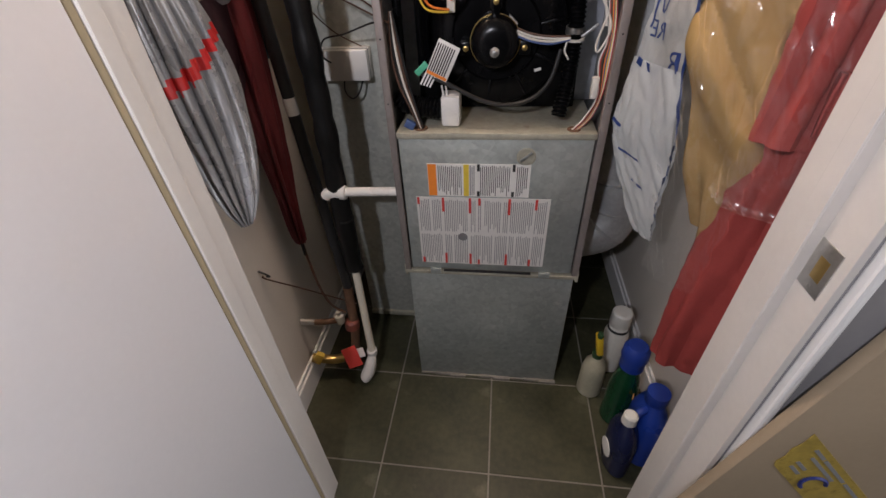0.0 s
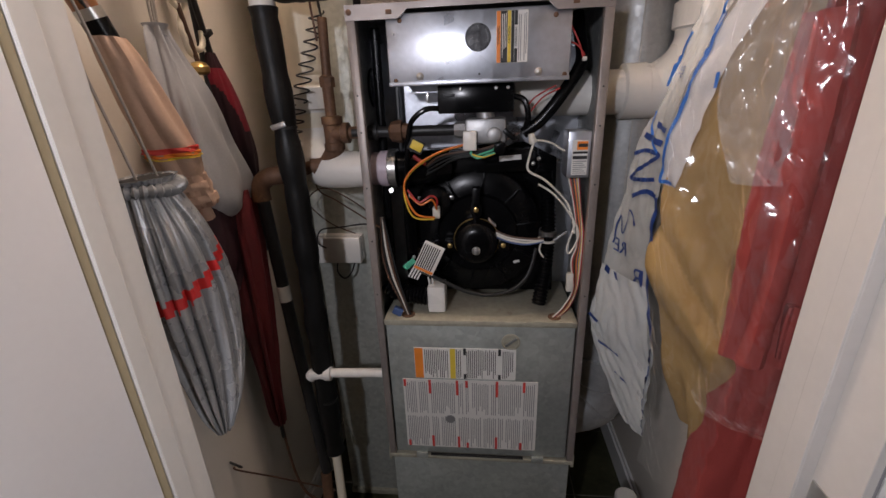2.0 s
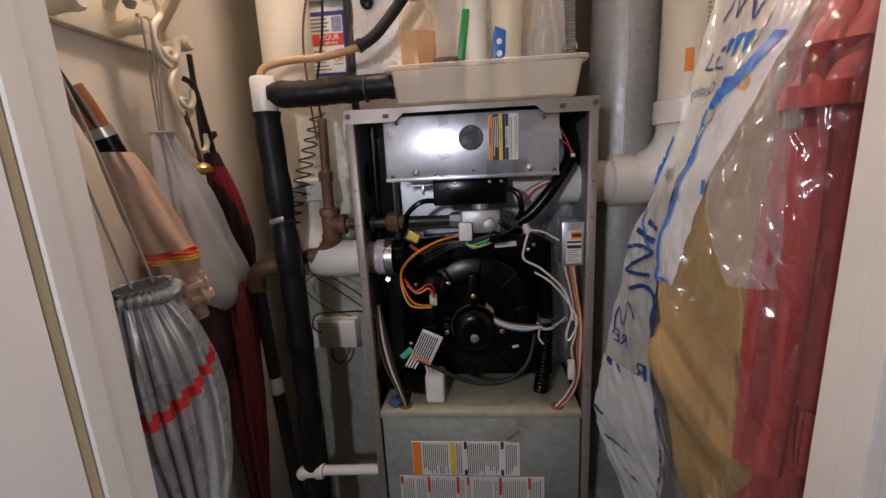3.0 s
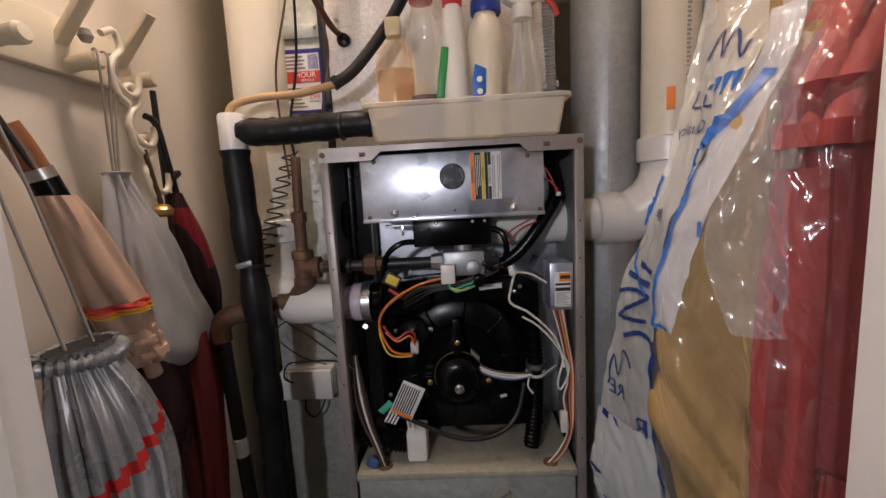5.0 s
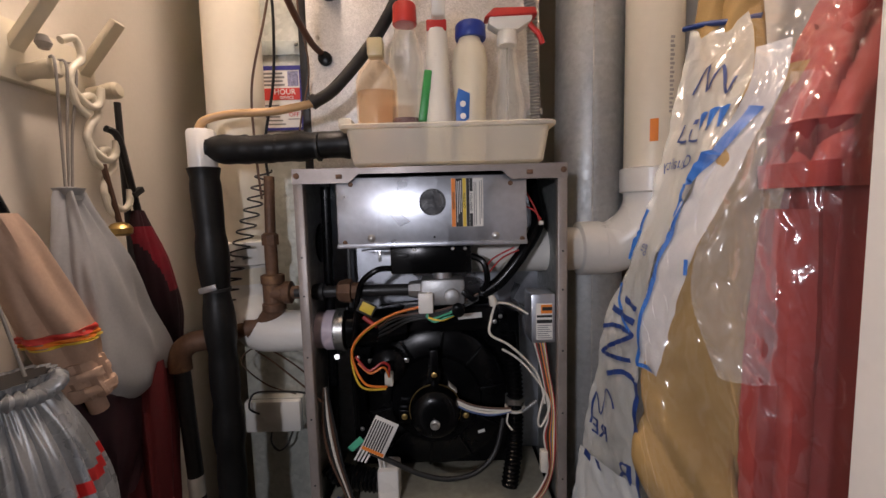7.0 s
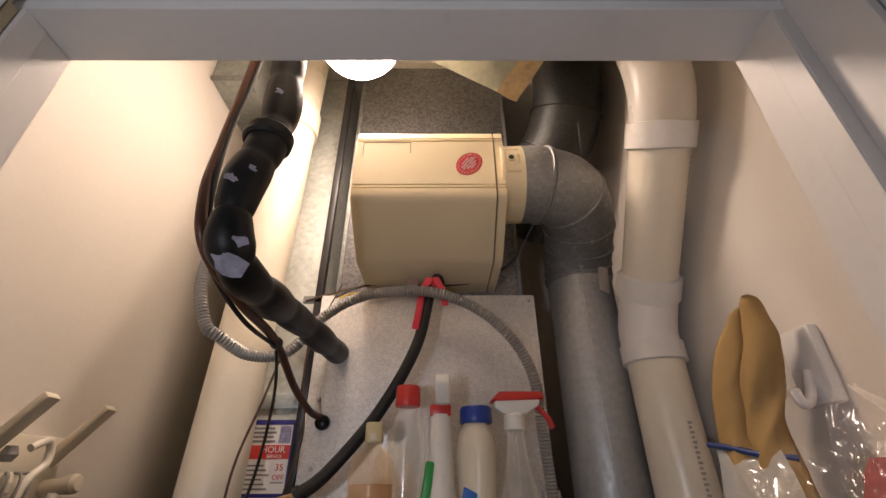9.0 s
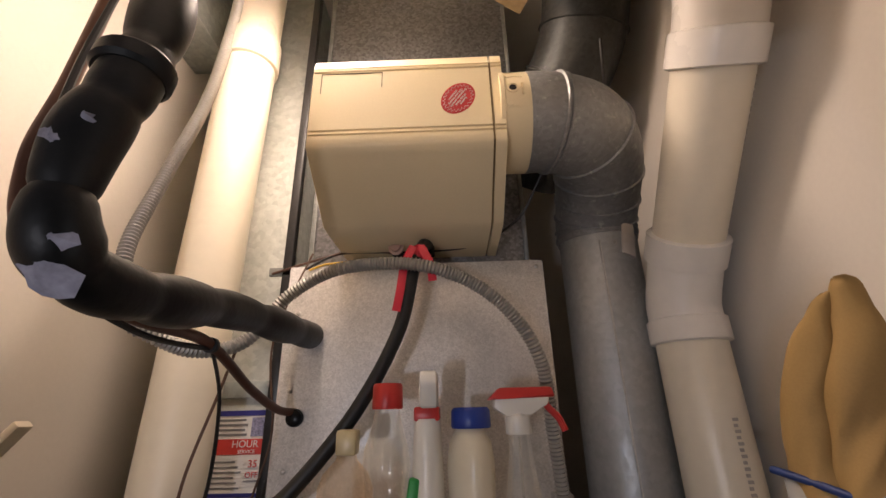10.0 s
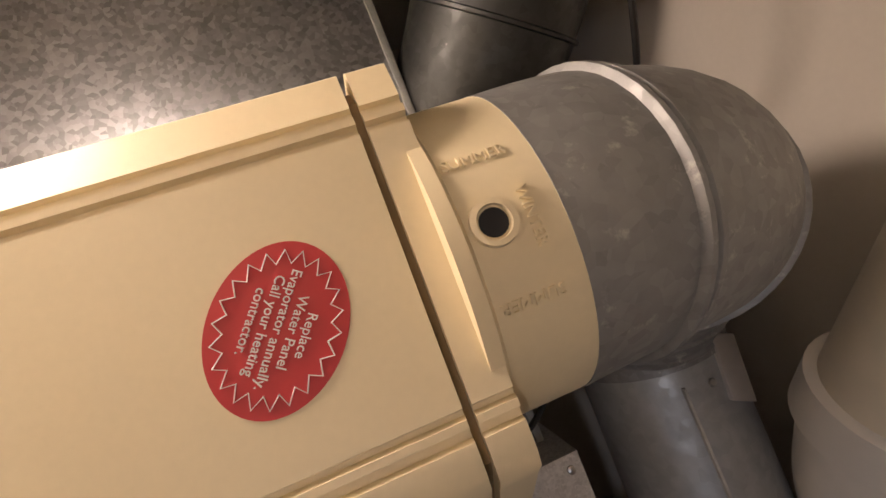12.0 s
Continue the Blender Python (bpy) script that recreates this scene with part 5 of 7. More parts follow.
part("collar", lathe((-0.1355, 0.884, 0.122), (-0.05, 0.1, -1), [(0, 0.013), (0.002, 0.0165), (0.02, 0.0165), (0.022, 0.012)], 20), PVCW, line)
part("trap", add_tube(bmesh.new(), spline([(-0.136, 0.881, 0.10), (-0.141, 0.868, 0.075), (-0.150, 0.855, 0.045), (-0.160, 0.845, 0.028), (-0.168, 0.840, 0.022)], 6), lambda t: 0.012 + 0.008 * math.sin(t * 3), 18), PVCW, line, "white curved drain fitting at the floor")
part("side_arm", tube([(-0.150, 0.908, 0.684), (0.010, 0.908, 0.690)], 0.0108, 18), PVCW, line, "white PVC arm to the furnace")
part("side_fitting", lathe((-0.160, 0.908, 0.683), (1, 0, 0.03), [(0, 0.0105), (0.004, 0.0155), (0.024, 0.0155), (0.026, 0.0175), (0.040, 0.0175), (0.042, 0.0125)], 24), PVCW, line)
part("side_elbow", add_tube(bmesh.new(), spline([(-0.146, 0.908, 0.684), (-0.163, 0.908, 0.681), (-0.172, 0.910, 0.672)], 6), 0.0145, 20), PVCW, line)
part("hose", tube([(-0.150, 0.914, 1.512), (-0.140, 0.918, 1.530), (-0.10, 0.926, 1.541), (-0.03, 0.935, 1.546), (0.03, 0.95, 1.561)], 0.0068, 14, 8), material("tan_tubing", (0.55, 0.34, 0.16), 0.35, 0, 0.15, 10, 60, 0.05), line, "tan plastic tubing")
part("black_hose", tube([(0.028, 0.95, 1.561), (0.069, 0.965, 1.592), (0.144, 0.98, 1.686), (0.2025, 0.985, 1.798), (0.226, 0.985, 1.90), (0.238, 1.02, 1.95), (0.245, 1.058, 1.965)], 0.0105, 16, 10), WBLACK, line, "black hose down from the humidifier")
part("hose_clamp", lathe((0.028, 0.95, 1.561), (0.7, 0.2, 0.5), [(0, 0.012), (0.012, 0.012)], 18), WBLACK, line)

RIB = material("red_plastic_ribbon", (0.62, 0.02, 0.05), 0.35, 0, 0.1, 30, 100, 0.2, 0.5)
rb = thing("red_ribbon", (0.23, 0.98, 1.9), "bright red plastic ribbon tied round the hose", "ribbon")
part("knot", lathe((0.232, 0.992, 1.912), (0.1, 0.3, 1), [(0, 0.013), (0.012, 0.0145), (0.024, 0.0135)], 16), RIB, rb)
for pts in (((0.225, 0.975, 1.93), (0.212, 0.968, 1.90), (0.206, 0.966, 1.86), (0.200, 0.967, 1.826)), ((0.238, 0.975, 1.93), (0.252, 0.970, 1.90), (0.256, 0.971, 1.872))):
    bm = tube(pts, 0.0065, 8, 6)
    for v in bm.verts:
        v.co.y = 0.972 + (v.co.y - 0.972) * 0.15
    part("tail", bm, RIB, rb)

refr = thing("insulated_refrigerant_line", (0.02, 0.8, 1.8), "thick black foam insulated line with worn patches", "pipe")
RP = [(0.038, 1.090, 1.811), (0.031, 0.970, 1.807), (0.024, 0.831, 1.801), (0.033, 0.700, 1.781), (0.037, 0.620, 1.776), (0.034, 0.590, 1.801), (0.034, 0.588, 1.862), (0.042, 0.598, 1.922), (0.045, 0.608, 1.987), (0.033, 0.620, 2.104), (0.017, 0.640, 2.267), (0.005, 0.66, TOP)]
part("wrap", foam(RP, 0.0212, 6, 14, 24, 0.24, 13), FOAM, refr, "lumpy black foam wrap")
part("tie", lathe((0.041, 0.600, 1.930), (0.1, 0.1, 1), [(0, 0.025), (0.004, 0.028), (0.016, 0.028), (0.02, 0.025)], 24), FOAM, refr)
WORN = material("worn_foam_patch", (0.34, 0.33, 0.40), 0.85, 0, 0.4, 60, 200, 0.6)
rngp = random.Random(5)
for c, n, r in (((0.028, 0.597, 1.776), (0.25, -0.9, -0.45), 0.015), ((0.032, 0.592, 1.788), (0.3, -1, -0.1), 0.011), ((0.024, 0.583, 1.854), (0.1, -1, -0.2), 0.008), ((0.032, 0.585, 1.869), (0.4, -0.9, 0), 0.005), ((0.021, 0.588, 1.840), (0.1, -1, -0.2), 0.005), ((0.031, 0.602, 2.004), (0.45, -0.9, 0), 0.006)):
    n = Vector(n).normalized()
    bm = bmesh.new()
    u = n.orthogonal().normalized()
    w = n.cross(u)
    cc = Vector(c) + n * 0.0212 + Vector((0.009, 0.003, 0.003))
    ring = [bm.verts.new(cc + r * (0.6 + 0.6 * rngp.random()) * (math.cos(a) * u + 1.3 * math.sin(a) * w) - n * 0.003) for a in [2 * math.pi * k / 14 for k in range(14)]]
    top = bm.verts.new(cc + n * 0.0022)
    for k in range(14):
        bm.faces.new((ring[k], ring[(k + 1) % 14], top))
    part("worn_patch", bm, WORN, refr, "pale worn foam patch")
part("liquid_line", tube([(-0.035, 0.64, TOP), (-0.025, 0.630, 2.250), (-0.017, 0.620, 2.117), (-0.018, 0.610, 1.947), (-0.009, 0.595, 1.854), (0.002, 0.610, 1.793), (0.010, 0.700, 1.767), (0.003, 0.830, 1.764), (0.003, 0.950, 1.719), (0.011, 1.030, 1.692), (0.020, 1.078, 1.687)], 0.0062, 12, 10), COPPER, refr, "brown copper liquid line")
part("lead", tube([(-0.018, 0.630, 2.299), (-0.010, 0.620, 2.100), (-0.010, 0.605, 1.951), (-0.003, 0.600, 1.852), (-0.000, 0.620, 1.789), (0.003, 0.720, 1.757), (0.002, 0.840, 1.758)], 0.003, 8, 8), WBLACK, refr)
part("tie", lathe((0.003, 0.835, 1.762), (0, 1, 0), [(0, 0.009), (0.006, 0.009)], 14), WBLACK, refr)
part("tie_knot", rot_box((0.061, 0.600, 1.935), (0.012, 0.010, 0.008), Matrix.Rotation(0.4, 4, "Y"), 0.002), FOAM, refr)

cond = thing("flexible_conduit", (0.2, 1.0, 1.5), "grey spiral flexible conduit looping over the coil case", "conduit")
part("conduit", ribbed([(-0.150, 1.0, TOP), (-0.160, 0.98, 2.3), (-0.165, 0.92, 2.05), (-0.160, 0.875, 1.90), (-0.135, 0.875, 1.81), (-0.109, 0.889, 1.786), (-0.077, 0.94, 1.771), (-0.03, 0.985, 1.79), (0.022, 1.0, 1.862), (0.105, 0.985, 1.900), (0.224, 0.965, 1.898), (0.315, 0.985, 1.872), (0.380, 0.998, 1.818), (0.417, 1.007, 1.747), (0.428, 1.03, 1.65), (0.436, 1.045, 1.56), (0.437, 1.055, FTOP + 0.006)], 0.0098, 0.0058, 0.0012, 10, 12), material("grey_conduit", (0.36, 0.35, 0.33), 0.45, 0.4, 0.2, 20, 120, 0.1), cond)
part("strap", box((0.425, 1.050, 1.553), (0.452, 1.079, 1.566), 0.001), STEEL, cond)

leads = thing("control_wires", (-0.1, 1.0, 1.0), "loose black and brown control wires", "wire")
for mt, r, pts in ((WBROWN, 0.0022, [(-0.045, 1.0, 1.80), (-0.052, 0.97, 1.71), (-0.078, 0.965, 1.60), (-0.080, 0.965, 1.50), (-0.072, 0.96, 1.40)]),
                   (WBROWN, 0.0018, [(0.03, 1.07, 1.96), (-0.02, 1.06, 1.80), (-0.005, 1.06, 1.66), (-0.02, 1.05, 1.57), (-0.03, 1.04, 1.50)]),
                   (WBLACK, 0.0024, [(0.0, 0.85, 1.755), (-0.01, 0.9, 1.70), (-0.035, 0.95, 1.60), (-0.062, 0.965, 1.50), (-0.06, 0.965, 1.44)]),
                   (WBROWN, 0.0026, [(-0.05, 1.09, 1.93), (0.05, 1.08, 1.955), (0.12, 1.075, 1.968), (0.19, 1.085, 1.958)]),
                   (WBLACK, 0.0024, [(0.02, 1.07, 1.93), (0.08, 1.08, 1.962), (0.20, 1.08, 1.962), (0.32, 1.07, 1.965), (0.40, 1.02, 1.99), (0.435, 0.985, 2.04), (0.445, 0.97, 2.06)]),
                   (WYELLOW, 0.002, [(0.03, 1.06, 1.925), (0.06, 1.06, 1.935), (0.10, 1.065, 1.94)]),
                   (WBLACK, 0.0026, [(0.565, 0.925, 2.30), (0.57, 0.95, 2.25), (0.585, 1.0, 2.2), (0.60, 1.1, 2.1)]),
                   (WBROWN, 0.0016, [(-0.10, 1.14, 0.958), (-0.15, 1.10, 1.0), (-0.19, 1.08, 1.06), (-0.13, 1.05, 1.10), (-0.03, 1.0, 1.065), (0.0, 0.94, 1.055)]),
                   (WBROWN, 0.0018, [(-0.185, 1.13, 1.13), (-0.16, 1.08, 1.09), (-0.10, 1.03, 1.075), (-0.02, 0.96, 1.055), (0.03, 0.91, 1.045)]),
                   (WBLACK, 0.002, [(-0.17, 1.103, 0.93), (-0.185, 1.09, 0.95), (-0.17, 1.085, 0.985), (-0.11, 1.06, 1.00), (-0.02, 0.97, 1.035), (0.012, 0.92, 1.04)]),
                   (WBLACK, 0.0022, [(-0.15, 1.12, 0.887), (-0.15, 1.11, 0.86), (-0.13, 1.10, 0.845), (-0.11, 1.10, 0.86), (-0.10, 1.12, 0.89)]),
                   (WBROWN, 0.0035, [(-0.30, 0.98, 0.80), (-0.285, 0.93, 0.60), (-0.262, 0.90, 0.42), (-0.235, 0.89, 0.32), (-0.195, 0.895, 0.275)])):
    wire("wire", pts, r, mt, leads)
hel = []
for k in range(14 * 14 + 1):
    t = k / (14 * 14)
    c = Vector((-0.070 - 0.105 * t, 0.975, 1.452 - 0.275 * t))
    rr = 0.0125 + 0.007 * t
    a = 2 * math.pi * 14 * t
    hel.append(c + Vector((rr * math.cos(a), rr * math.sin(a), 0.0)))
part("coiled_lead", tube(hel, 0.0017, 6), WBLACK, leads, "coiled black lead")

# lower corner valves
lv = thing("corner_gas_valves", (-0.25, 0.86, 0.08), "brass and iron shut-off valves near the floor", "valve")
part("brass_pipe", tube([(-0.322, 0.845, 0.110), (-0.255, 0.86, 0.090), (-0.215, 0.87, 0.098)], 0.0145, 16, 4), BRASS, lv, "tarnished brass pipe")
part("yellow_handle", rot_box((-0.298, 0.842, 0.116), (0.026, 0.016, 0.050), Matrix.Rotation(radians(28), 4, "Y"), 0.003), material("yellow_handle_paint", (0.62, 0.42, 0.05), 0.5, 0, 0.2, 30), lv, "worn yellow handle")
part("elbow", lathe((-0.222, 0.868, 0.094), (1, 0.2, 0.1), [(0, 0.018), (0.012, 0.021), (0.024, 0.021), (0.026, 0.016)], 16), RUST, lv)
part("upright", tube([(-0.192, 0.88, 0.10), (-0.182, 0.90, 0.20), (-0.180, 0.915, 0.36)], 0.014, 16, 4), RUST, lv)
part("red_valve", lathe((-0.186, 0.895, 0.205), (0.05, 0.1, 1), [(0, 0.016), (0.005, 0.022), (0.030, 0.022), (0.036, 0.016)], 16), material("dull_red_paint", (0.22, 0.06, 0.04), 0.5, 0, 0.3, 30), lv)
part("hose_bib", tube([(-0.325, 0.86, 0.262), (-0.262, 0.868, 0.257), (-0.21, 0.885, 0.255)], 0.009, 14, 4), RUST, lv, "small brass side tap")
part("bib_nipple", tube([(-0.327, 0.86, 0.263), (-0.285, 0.865, 0.259)], 0.0098, 14), STEEL, lv)
part("tap_body", lathe((-0.214, 0.885, 0.242), (0, 0, 1), [(0, 0.012), (0.006, 0.014), (0.03, 0.014), (0.034, 0.007), (0.044, 0.007)], 14), WWHITE, lv)
part("red_tag", rot_box((-0.192, 0.852, 0.118), (0.058, 0.002, 0.066), Matrix.Rotation(radians(-32), 4, "Y") @ Matrix.Rotation(radians(-30), 4, "X"), 0.0006), INKRED, lv, "red paper tag")
part("white_tag", rot_box((-0.176, 0.860, 0.128), (0.055, 0.0015, 0.03), Matrix.Rotation(radians(-24), 4, "Y") @ Matrix.Rotation(radians(-30), 4, "X"), 0.0004), PAPER, lv)
part("tie_wire", tube([(-0.331, 0.785, 0.51), (-0.325, 0.79, 0.495), (-0.27, 0.84, 0.42), (-0.20, 0.90, 0.325), (-0.16, 0.91, 0.30)], 0.0022, 8, 6), WBROWN, lv)
part("wall_hook", tube([(-0.334, 0.78, 0.53), (-0.318, 0.78, 0.522), (-0.316, 0.79, 0.505), (-0.328, 0.795, 0.50)], 0.0025, 8, 6), IRON, lv)

# ---- tray and bottles on the furnace ----
MILK = clear("milky_plastic", (0.97, 0.93, 0.84), 0.30, 0.40, 0, 14, 1.2)
tray = thing("plastic_tray", (0.26, 0.95, FTOP + 0.002), "milky plastic tray holding bottles on the furnace", "tray")
T0, T1, TY0, TY1, TZ0, TZ1 = 0.098, 0.424, 0.876, 1.060, FTOP + 0.003, 1.506


def round_rect(x0, y0, x1, y1, r, z):
    """Corner-rounded rectangle at a height."""
    out = []
    for cx, cy, a0 in ((x1 - r, y1 - r, 0), (x0 + r, y1 - r, 90), (x0 + r, y0 + r, 180), (x1 - r, y0 + r, 270)):
        for k in range(5):
            a = radians(a0 + 22.5 * k)
            out.append((cx + r * math.cos(a), cy + r * math.sin(a), z))
    return out


def loft(rings, closed_ends=True):
    bm = bmesh.new()
    vs = [[bm.verts.new(p) for p in ring] for ring in rings]
    for a, b in zip(vs, vs[1:]):
        n = len(a)
        for k in range(n):
            bm.faces.new((a[k], a[(k + 1) % n], b[(k + 1) % n], b[k]))
    if closed_ends:
        bm.faces.new(vs[0][::-1])
        bm.faces.new(vs[-1])
    return bm


W0 = 0.0025
shell = []
for f, z in ((0.014, TZ0), (0.009, TZ0 + 0.004), (0.005, TZ0 + 0.030), (0.001, TZ1 - 0.004)):
    shell.append(round_rect(T0 + f, TY0 + f, T1 - f, TY1 - f, 0.014, z))
for f, z in ((0.001 + W0, TZ1 - 0.004), (0.005 + W0, TZ0 + 0.030), (0.012 + W0, TZ0 + 0.004)):
    shell.append(round_rect(T0 + f, TY0 + f, T1 - f, TY1 - f, 0.012, z))
part("body", loft(shell), MILK, tray, "milky tapered tub")
rim = []
for f, z in ((0.004, TZ1 - 0.005), (-0.007, TZ1 - 0.004), (-0.008, TZ1 + 0.001), (-0.006, TZ1 + 0.003), (0.004, TZ1 + 0.001)):
    rim.append(round_rect(T0 + f, TY0 + f, T1 - f, TY1 - f, 0.016, z))
part("rim", loft(rim, False), MILK, tray, "rolled rim")
part("handle_lip", box((T0 - 0.009, TY0 + 0.002, TZ1 - 0.004), (T0 + 0.012, TY1 - 0.006, TZ1 + 0.014), 0.004), MILK, tray)
for x in (0.195, 0.318):
    part("rib", box((x, TY0 + 0.0075, TZ0 + 0.006), (x + 0.003, TY0 + 0.016, TZ1 - 0.008), 0.0006), MILK, tray)

CLEAR = clear("clear_bottle_plastic", (0.90, 0.89, 0.86), 0.08, 0.15, 0.05, 30, 1.35, 0.30)
AMBER = clear("amber_bottle_plastic", (0.93, 0.84, 0.72), 0.08, 0.08, 0.05, 30, 1.35, 0.25)
WHITEB = material("white_bottle_plastic", (0.76, 0.74, 0.68), 0.34, 0, 0.04, 8, 120, 0.03)
REDB = material("red_cap_plastic", (0.55, 0.035, 0.03), 0.35, 0, 0.05, 8, 120, 0.03)
BLUEB = material("blue_cap_plastic", (0.012, 0.04, 0.27), 0.35, 0, 0.05, 8, 120, 0.03)
BZ = TZ0 + 0.004


def squeeze(bm, c, sx, sy):
    for v in bm.verts:
        v.co.x = c[0] + (v.co.x - c[0]) * sx
        v.co.y = c[1] + (v.co.y - c[1]) * sy
    return bm


b1 = thing("amber_flask", (0.142, 0.95, BZ), "flat clear bottle of amber liquid with cream cap", "bottle")
part("body", squeeze(lathe((0.142, 0.95, BZ), (0, 0, 1), [(0, 0.036), (0.004, 0.041), (0.145, 0.041), (0.162, 0.034), (0.178, 0.016), (0.186, 0.014)], 32), (0.142, 0.95), 0.86, 0.6), AMBER, b1)
part("liquid", squeeze(lathe((0.142, 0.95, BZ + 0.002), (0, 0, 1), [(0, 0.034), (0.004, 0.038), (0.125, 0.038), (0.126, 0)], 32), (0.142, 0.95), 0.85, 0.58), clear("amber_liquid", (0.90, 0.76, 0.62), 0.15, 0.10, 0, 14, 1.2), b1, "amber liquid filling most of the bottle")
part("cap", box((0.129, 0.937, BZ + 0.183), (0.156, 0.963, BZ + 0.214), 0.004), material("cream_cap", (0.62, 0.52, 0.30), 0.35), b1)
b2 = thing("sauce_bottle", (0.193, 0.955, BZ), "clear ribbed bottle with red cap and dark dregs", "bottle")
part("body", lathe((0.193, 0.955, BZ), (0, 0, 1), [(0, 0.026), (0.004, 0.028), (0.09, 0.028), (0.11, 0.026), (0.15, 0.029), (0.17, 0.031), (0.19, 0.029), (0.215, 0.021), (0.235, 0.017), (0.243, 0.017)], 28), CLEAR, b2)
part("dregs", lathe((0.193, 0.955, BZ + 0.002), (0, 0, 1), [(0, 0.024), (0.003, 0.0262), (0.078, 0.0262), (0.079, 0)], 28), material("wine_liquid", (0.10, 0.012, 0.018), 0.2), b2, "dark red liquid in the bottom")
part("cap", lathe((0.193, 0.955, BZ + 0.238), (0, 0, 1), [(0, 0.020), (0.002, 0.0208), (0.030, 0.0200), (0.033, 0.018)], 28), REDB, b2, "red screw cap")
b3 = thing("white_spray_bottle", (0.247, 0.955, BZ), "white plastic spray bottle with red collar", "spray bottle")
part("body", squeeze(lathe((0.247, 0.955, BZ), (0, 0, 1), [(0, 0.029), (0.004, 0.031), (0.09, 0.031), (0.13, 0.026), (0.165, 0.025), (0.20, 0.0235), (0.225, 0.0225)], 28), (0.247, 0.955), 0.8, 1.0), WHITEB, b3)
part("collar", box((0.230, 0.937, BZ + 0.222), (0.264, 0.973, BZ + 0.240), 0.003), REDB, b3, "red collar")
bm = prism([(0.920, BZ + 0.238), (0.972, BZ + 0.238), (0.976, BZ + 0.275), (0.955, BZ + 0.284), (0.915, BZ + 0.284), (0.910, BZ + 0.268)], "x", 0.239, 0.262, 0.004)
part("trigger_head", bm, WHITEB, b3)
part("green_label", rot_box((0.2255, 0.938, BZ + 0.115), (0.014, 0.014, 0.085), Matrix.Rotation(0.15, 4, "Y"), 0.003), material("green_label_print", (0.03, 0.28, 0.06), 0.4), b3)
b4 = thing("white_cleaner_bottle", (0.303, 0.958, BZ), "cream cleaner bottle with blue cap and grip", "bottle")
bm = squeeze(lathe((0.303, 0.958, BZ), (0, 0, 1), [(0, 0.030), (0.004, 0.032), (0.105, 0.031), (0.13, 0.034), (0.17, 0.036), (0.195, 0.032), (0.208, 0.023), (0.216, 0.021)], 32), (0.303, 0.958), 0.86, 0.95)
for v in bm.verts:
    q = ((v.co.z - BZ - 0.155) / 0.028) ** 2 + ((v.co.x - 0.283) / 0.016) ** 2
    if v.co.y < 0.958 and q < 2.5:
        v.co.y += 0.014 * math.exp(-q)
part("body", bm, material("cream_bottle_plastic", (0.70, 0.64, 0.50), 0.36, 0, 0.04, 8, 120, 0.03), b4)
part("cap", lathe((0.305, 0.958, BZ + 0.212), (0, 0, 1), [(0, 0.0255), (0.003, 0.0268), (0.022, 0.026), (0.026, 0.023)], 36), BLUEB, b4, "blue screw cap")
part("blue_label", prism([(0.276, BZ + 0.058), (0.298, BZ + 0.075), (0.300, BZ + 0.115), (0.281, BZ + 0.124), (0.276, BZ + 0.10)], "y", 0.9255, 0.932, 0.001), material("blue_label_print", (0.03, 0.14, 0.48), 0.4), b4)
bm = bmesh.new()
for z in (0.078, 0.098):
    add_lathe(bm, (0.288, 0.9254, BZ + z), (0, -1, 0), [(0, 0.005), (0.0006, 0.005)], 14)
part("label_marks", bm, INKWHITE, b4)
b5 = thing("clear_spray_bottle", (0.369, 0.965, BZ), "clear ridged spray bottle with red and white trigger", "spray bottle")
prof5 = [(0, 0.027), (0.004, 0.029)] + [(0.03 + 0.006 * k, 0.029 - (0.0018 if k % 2 else 0)) for k in range(11)] + [(0.11, 0.029), (0.135, 0.022), (0.18, 0.0155), (0.206, 0.0135)]
part("body", lathe((0.369, 0.965, BZ), (0, 0, 1), prof5, 30), CLEAR, b5)
part("dip_tube", tube([(0.369, 0.965, BZ + 0.01), (0.369, 0.965, BZ + 0.20)], 0.0025, 8), CLEAR, b5)
part("collar", lathe((0.369, 0.965, BZ + 0.203), (0, 0, 1), [(0, 0.0165), (0.003, 0.0175), (0.022, 0.017), (0.026, 0.013)], 24), WHITEB, b5)
bm = prism([(0.336, BZ + 0.236), (0.352, BZ + 0.226), (0.386, BZ + 0.226), (0.410, BZ + 0.240), (0.412, BZ + 0.250), (0.338, BZ + 0.250)], "y", 0.952, 0.978, 0.003)
part("head", bm, WHITEB, b5, "white spray head")
part("head_top", prism([(0.328, BZ + 0.246), (0.345, BZ + 0.262), (0.416, BZ + 0.262), (0.420, BZ + 0.249), (0.345, BZ + 0.247)], "y", 0.950, 0.980, 0.003), REDB, b5, "red head cover")
part("trigger", tube([(0.404, 0.965, BZ + 0.248), (0.412, 0.965, BZ + 0.235), (0.424, 0.965, BZ + 0.222), (0.431, 0.965, BZ + 0.206)], 0.0048, 10, 5), REDB, b5, "red trigger")

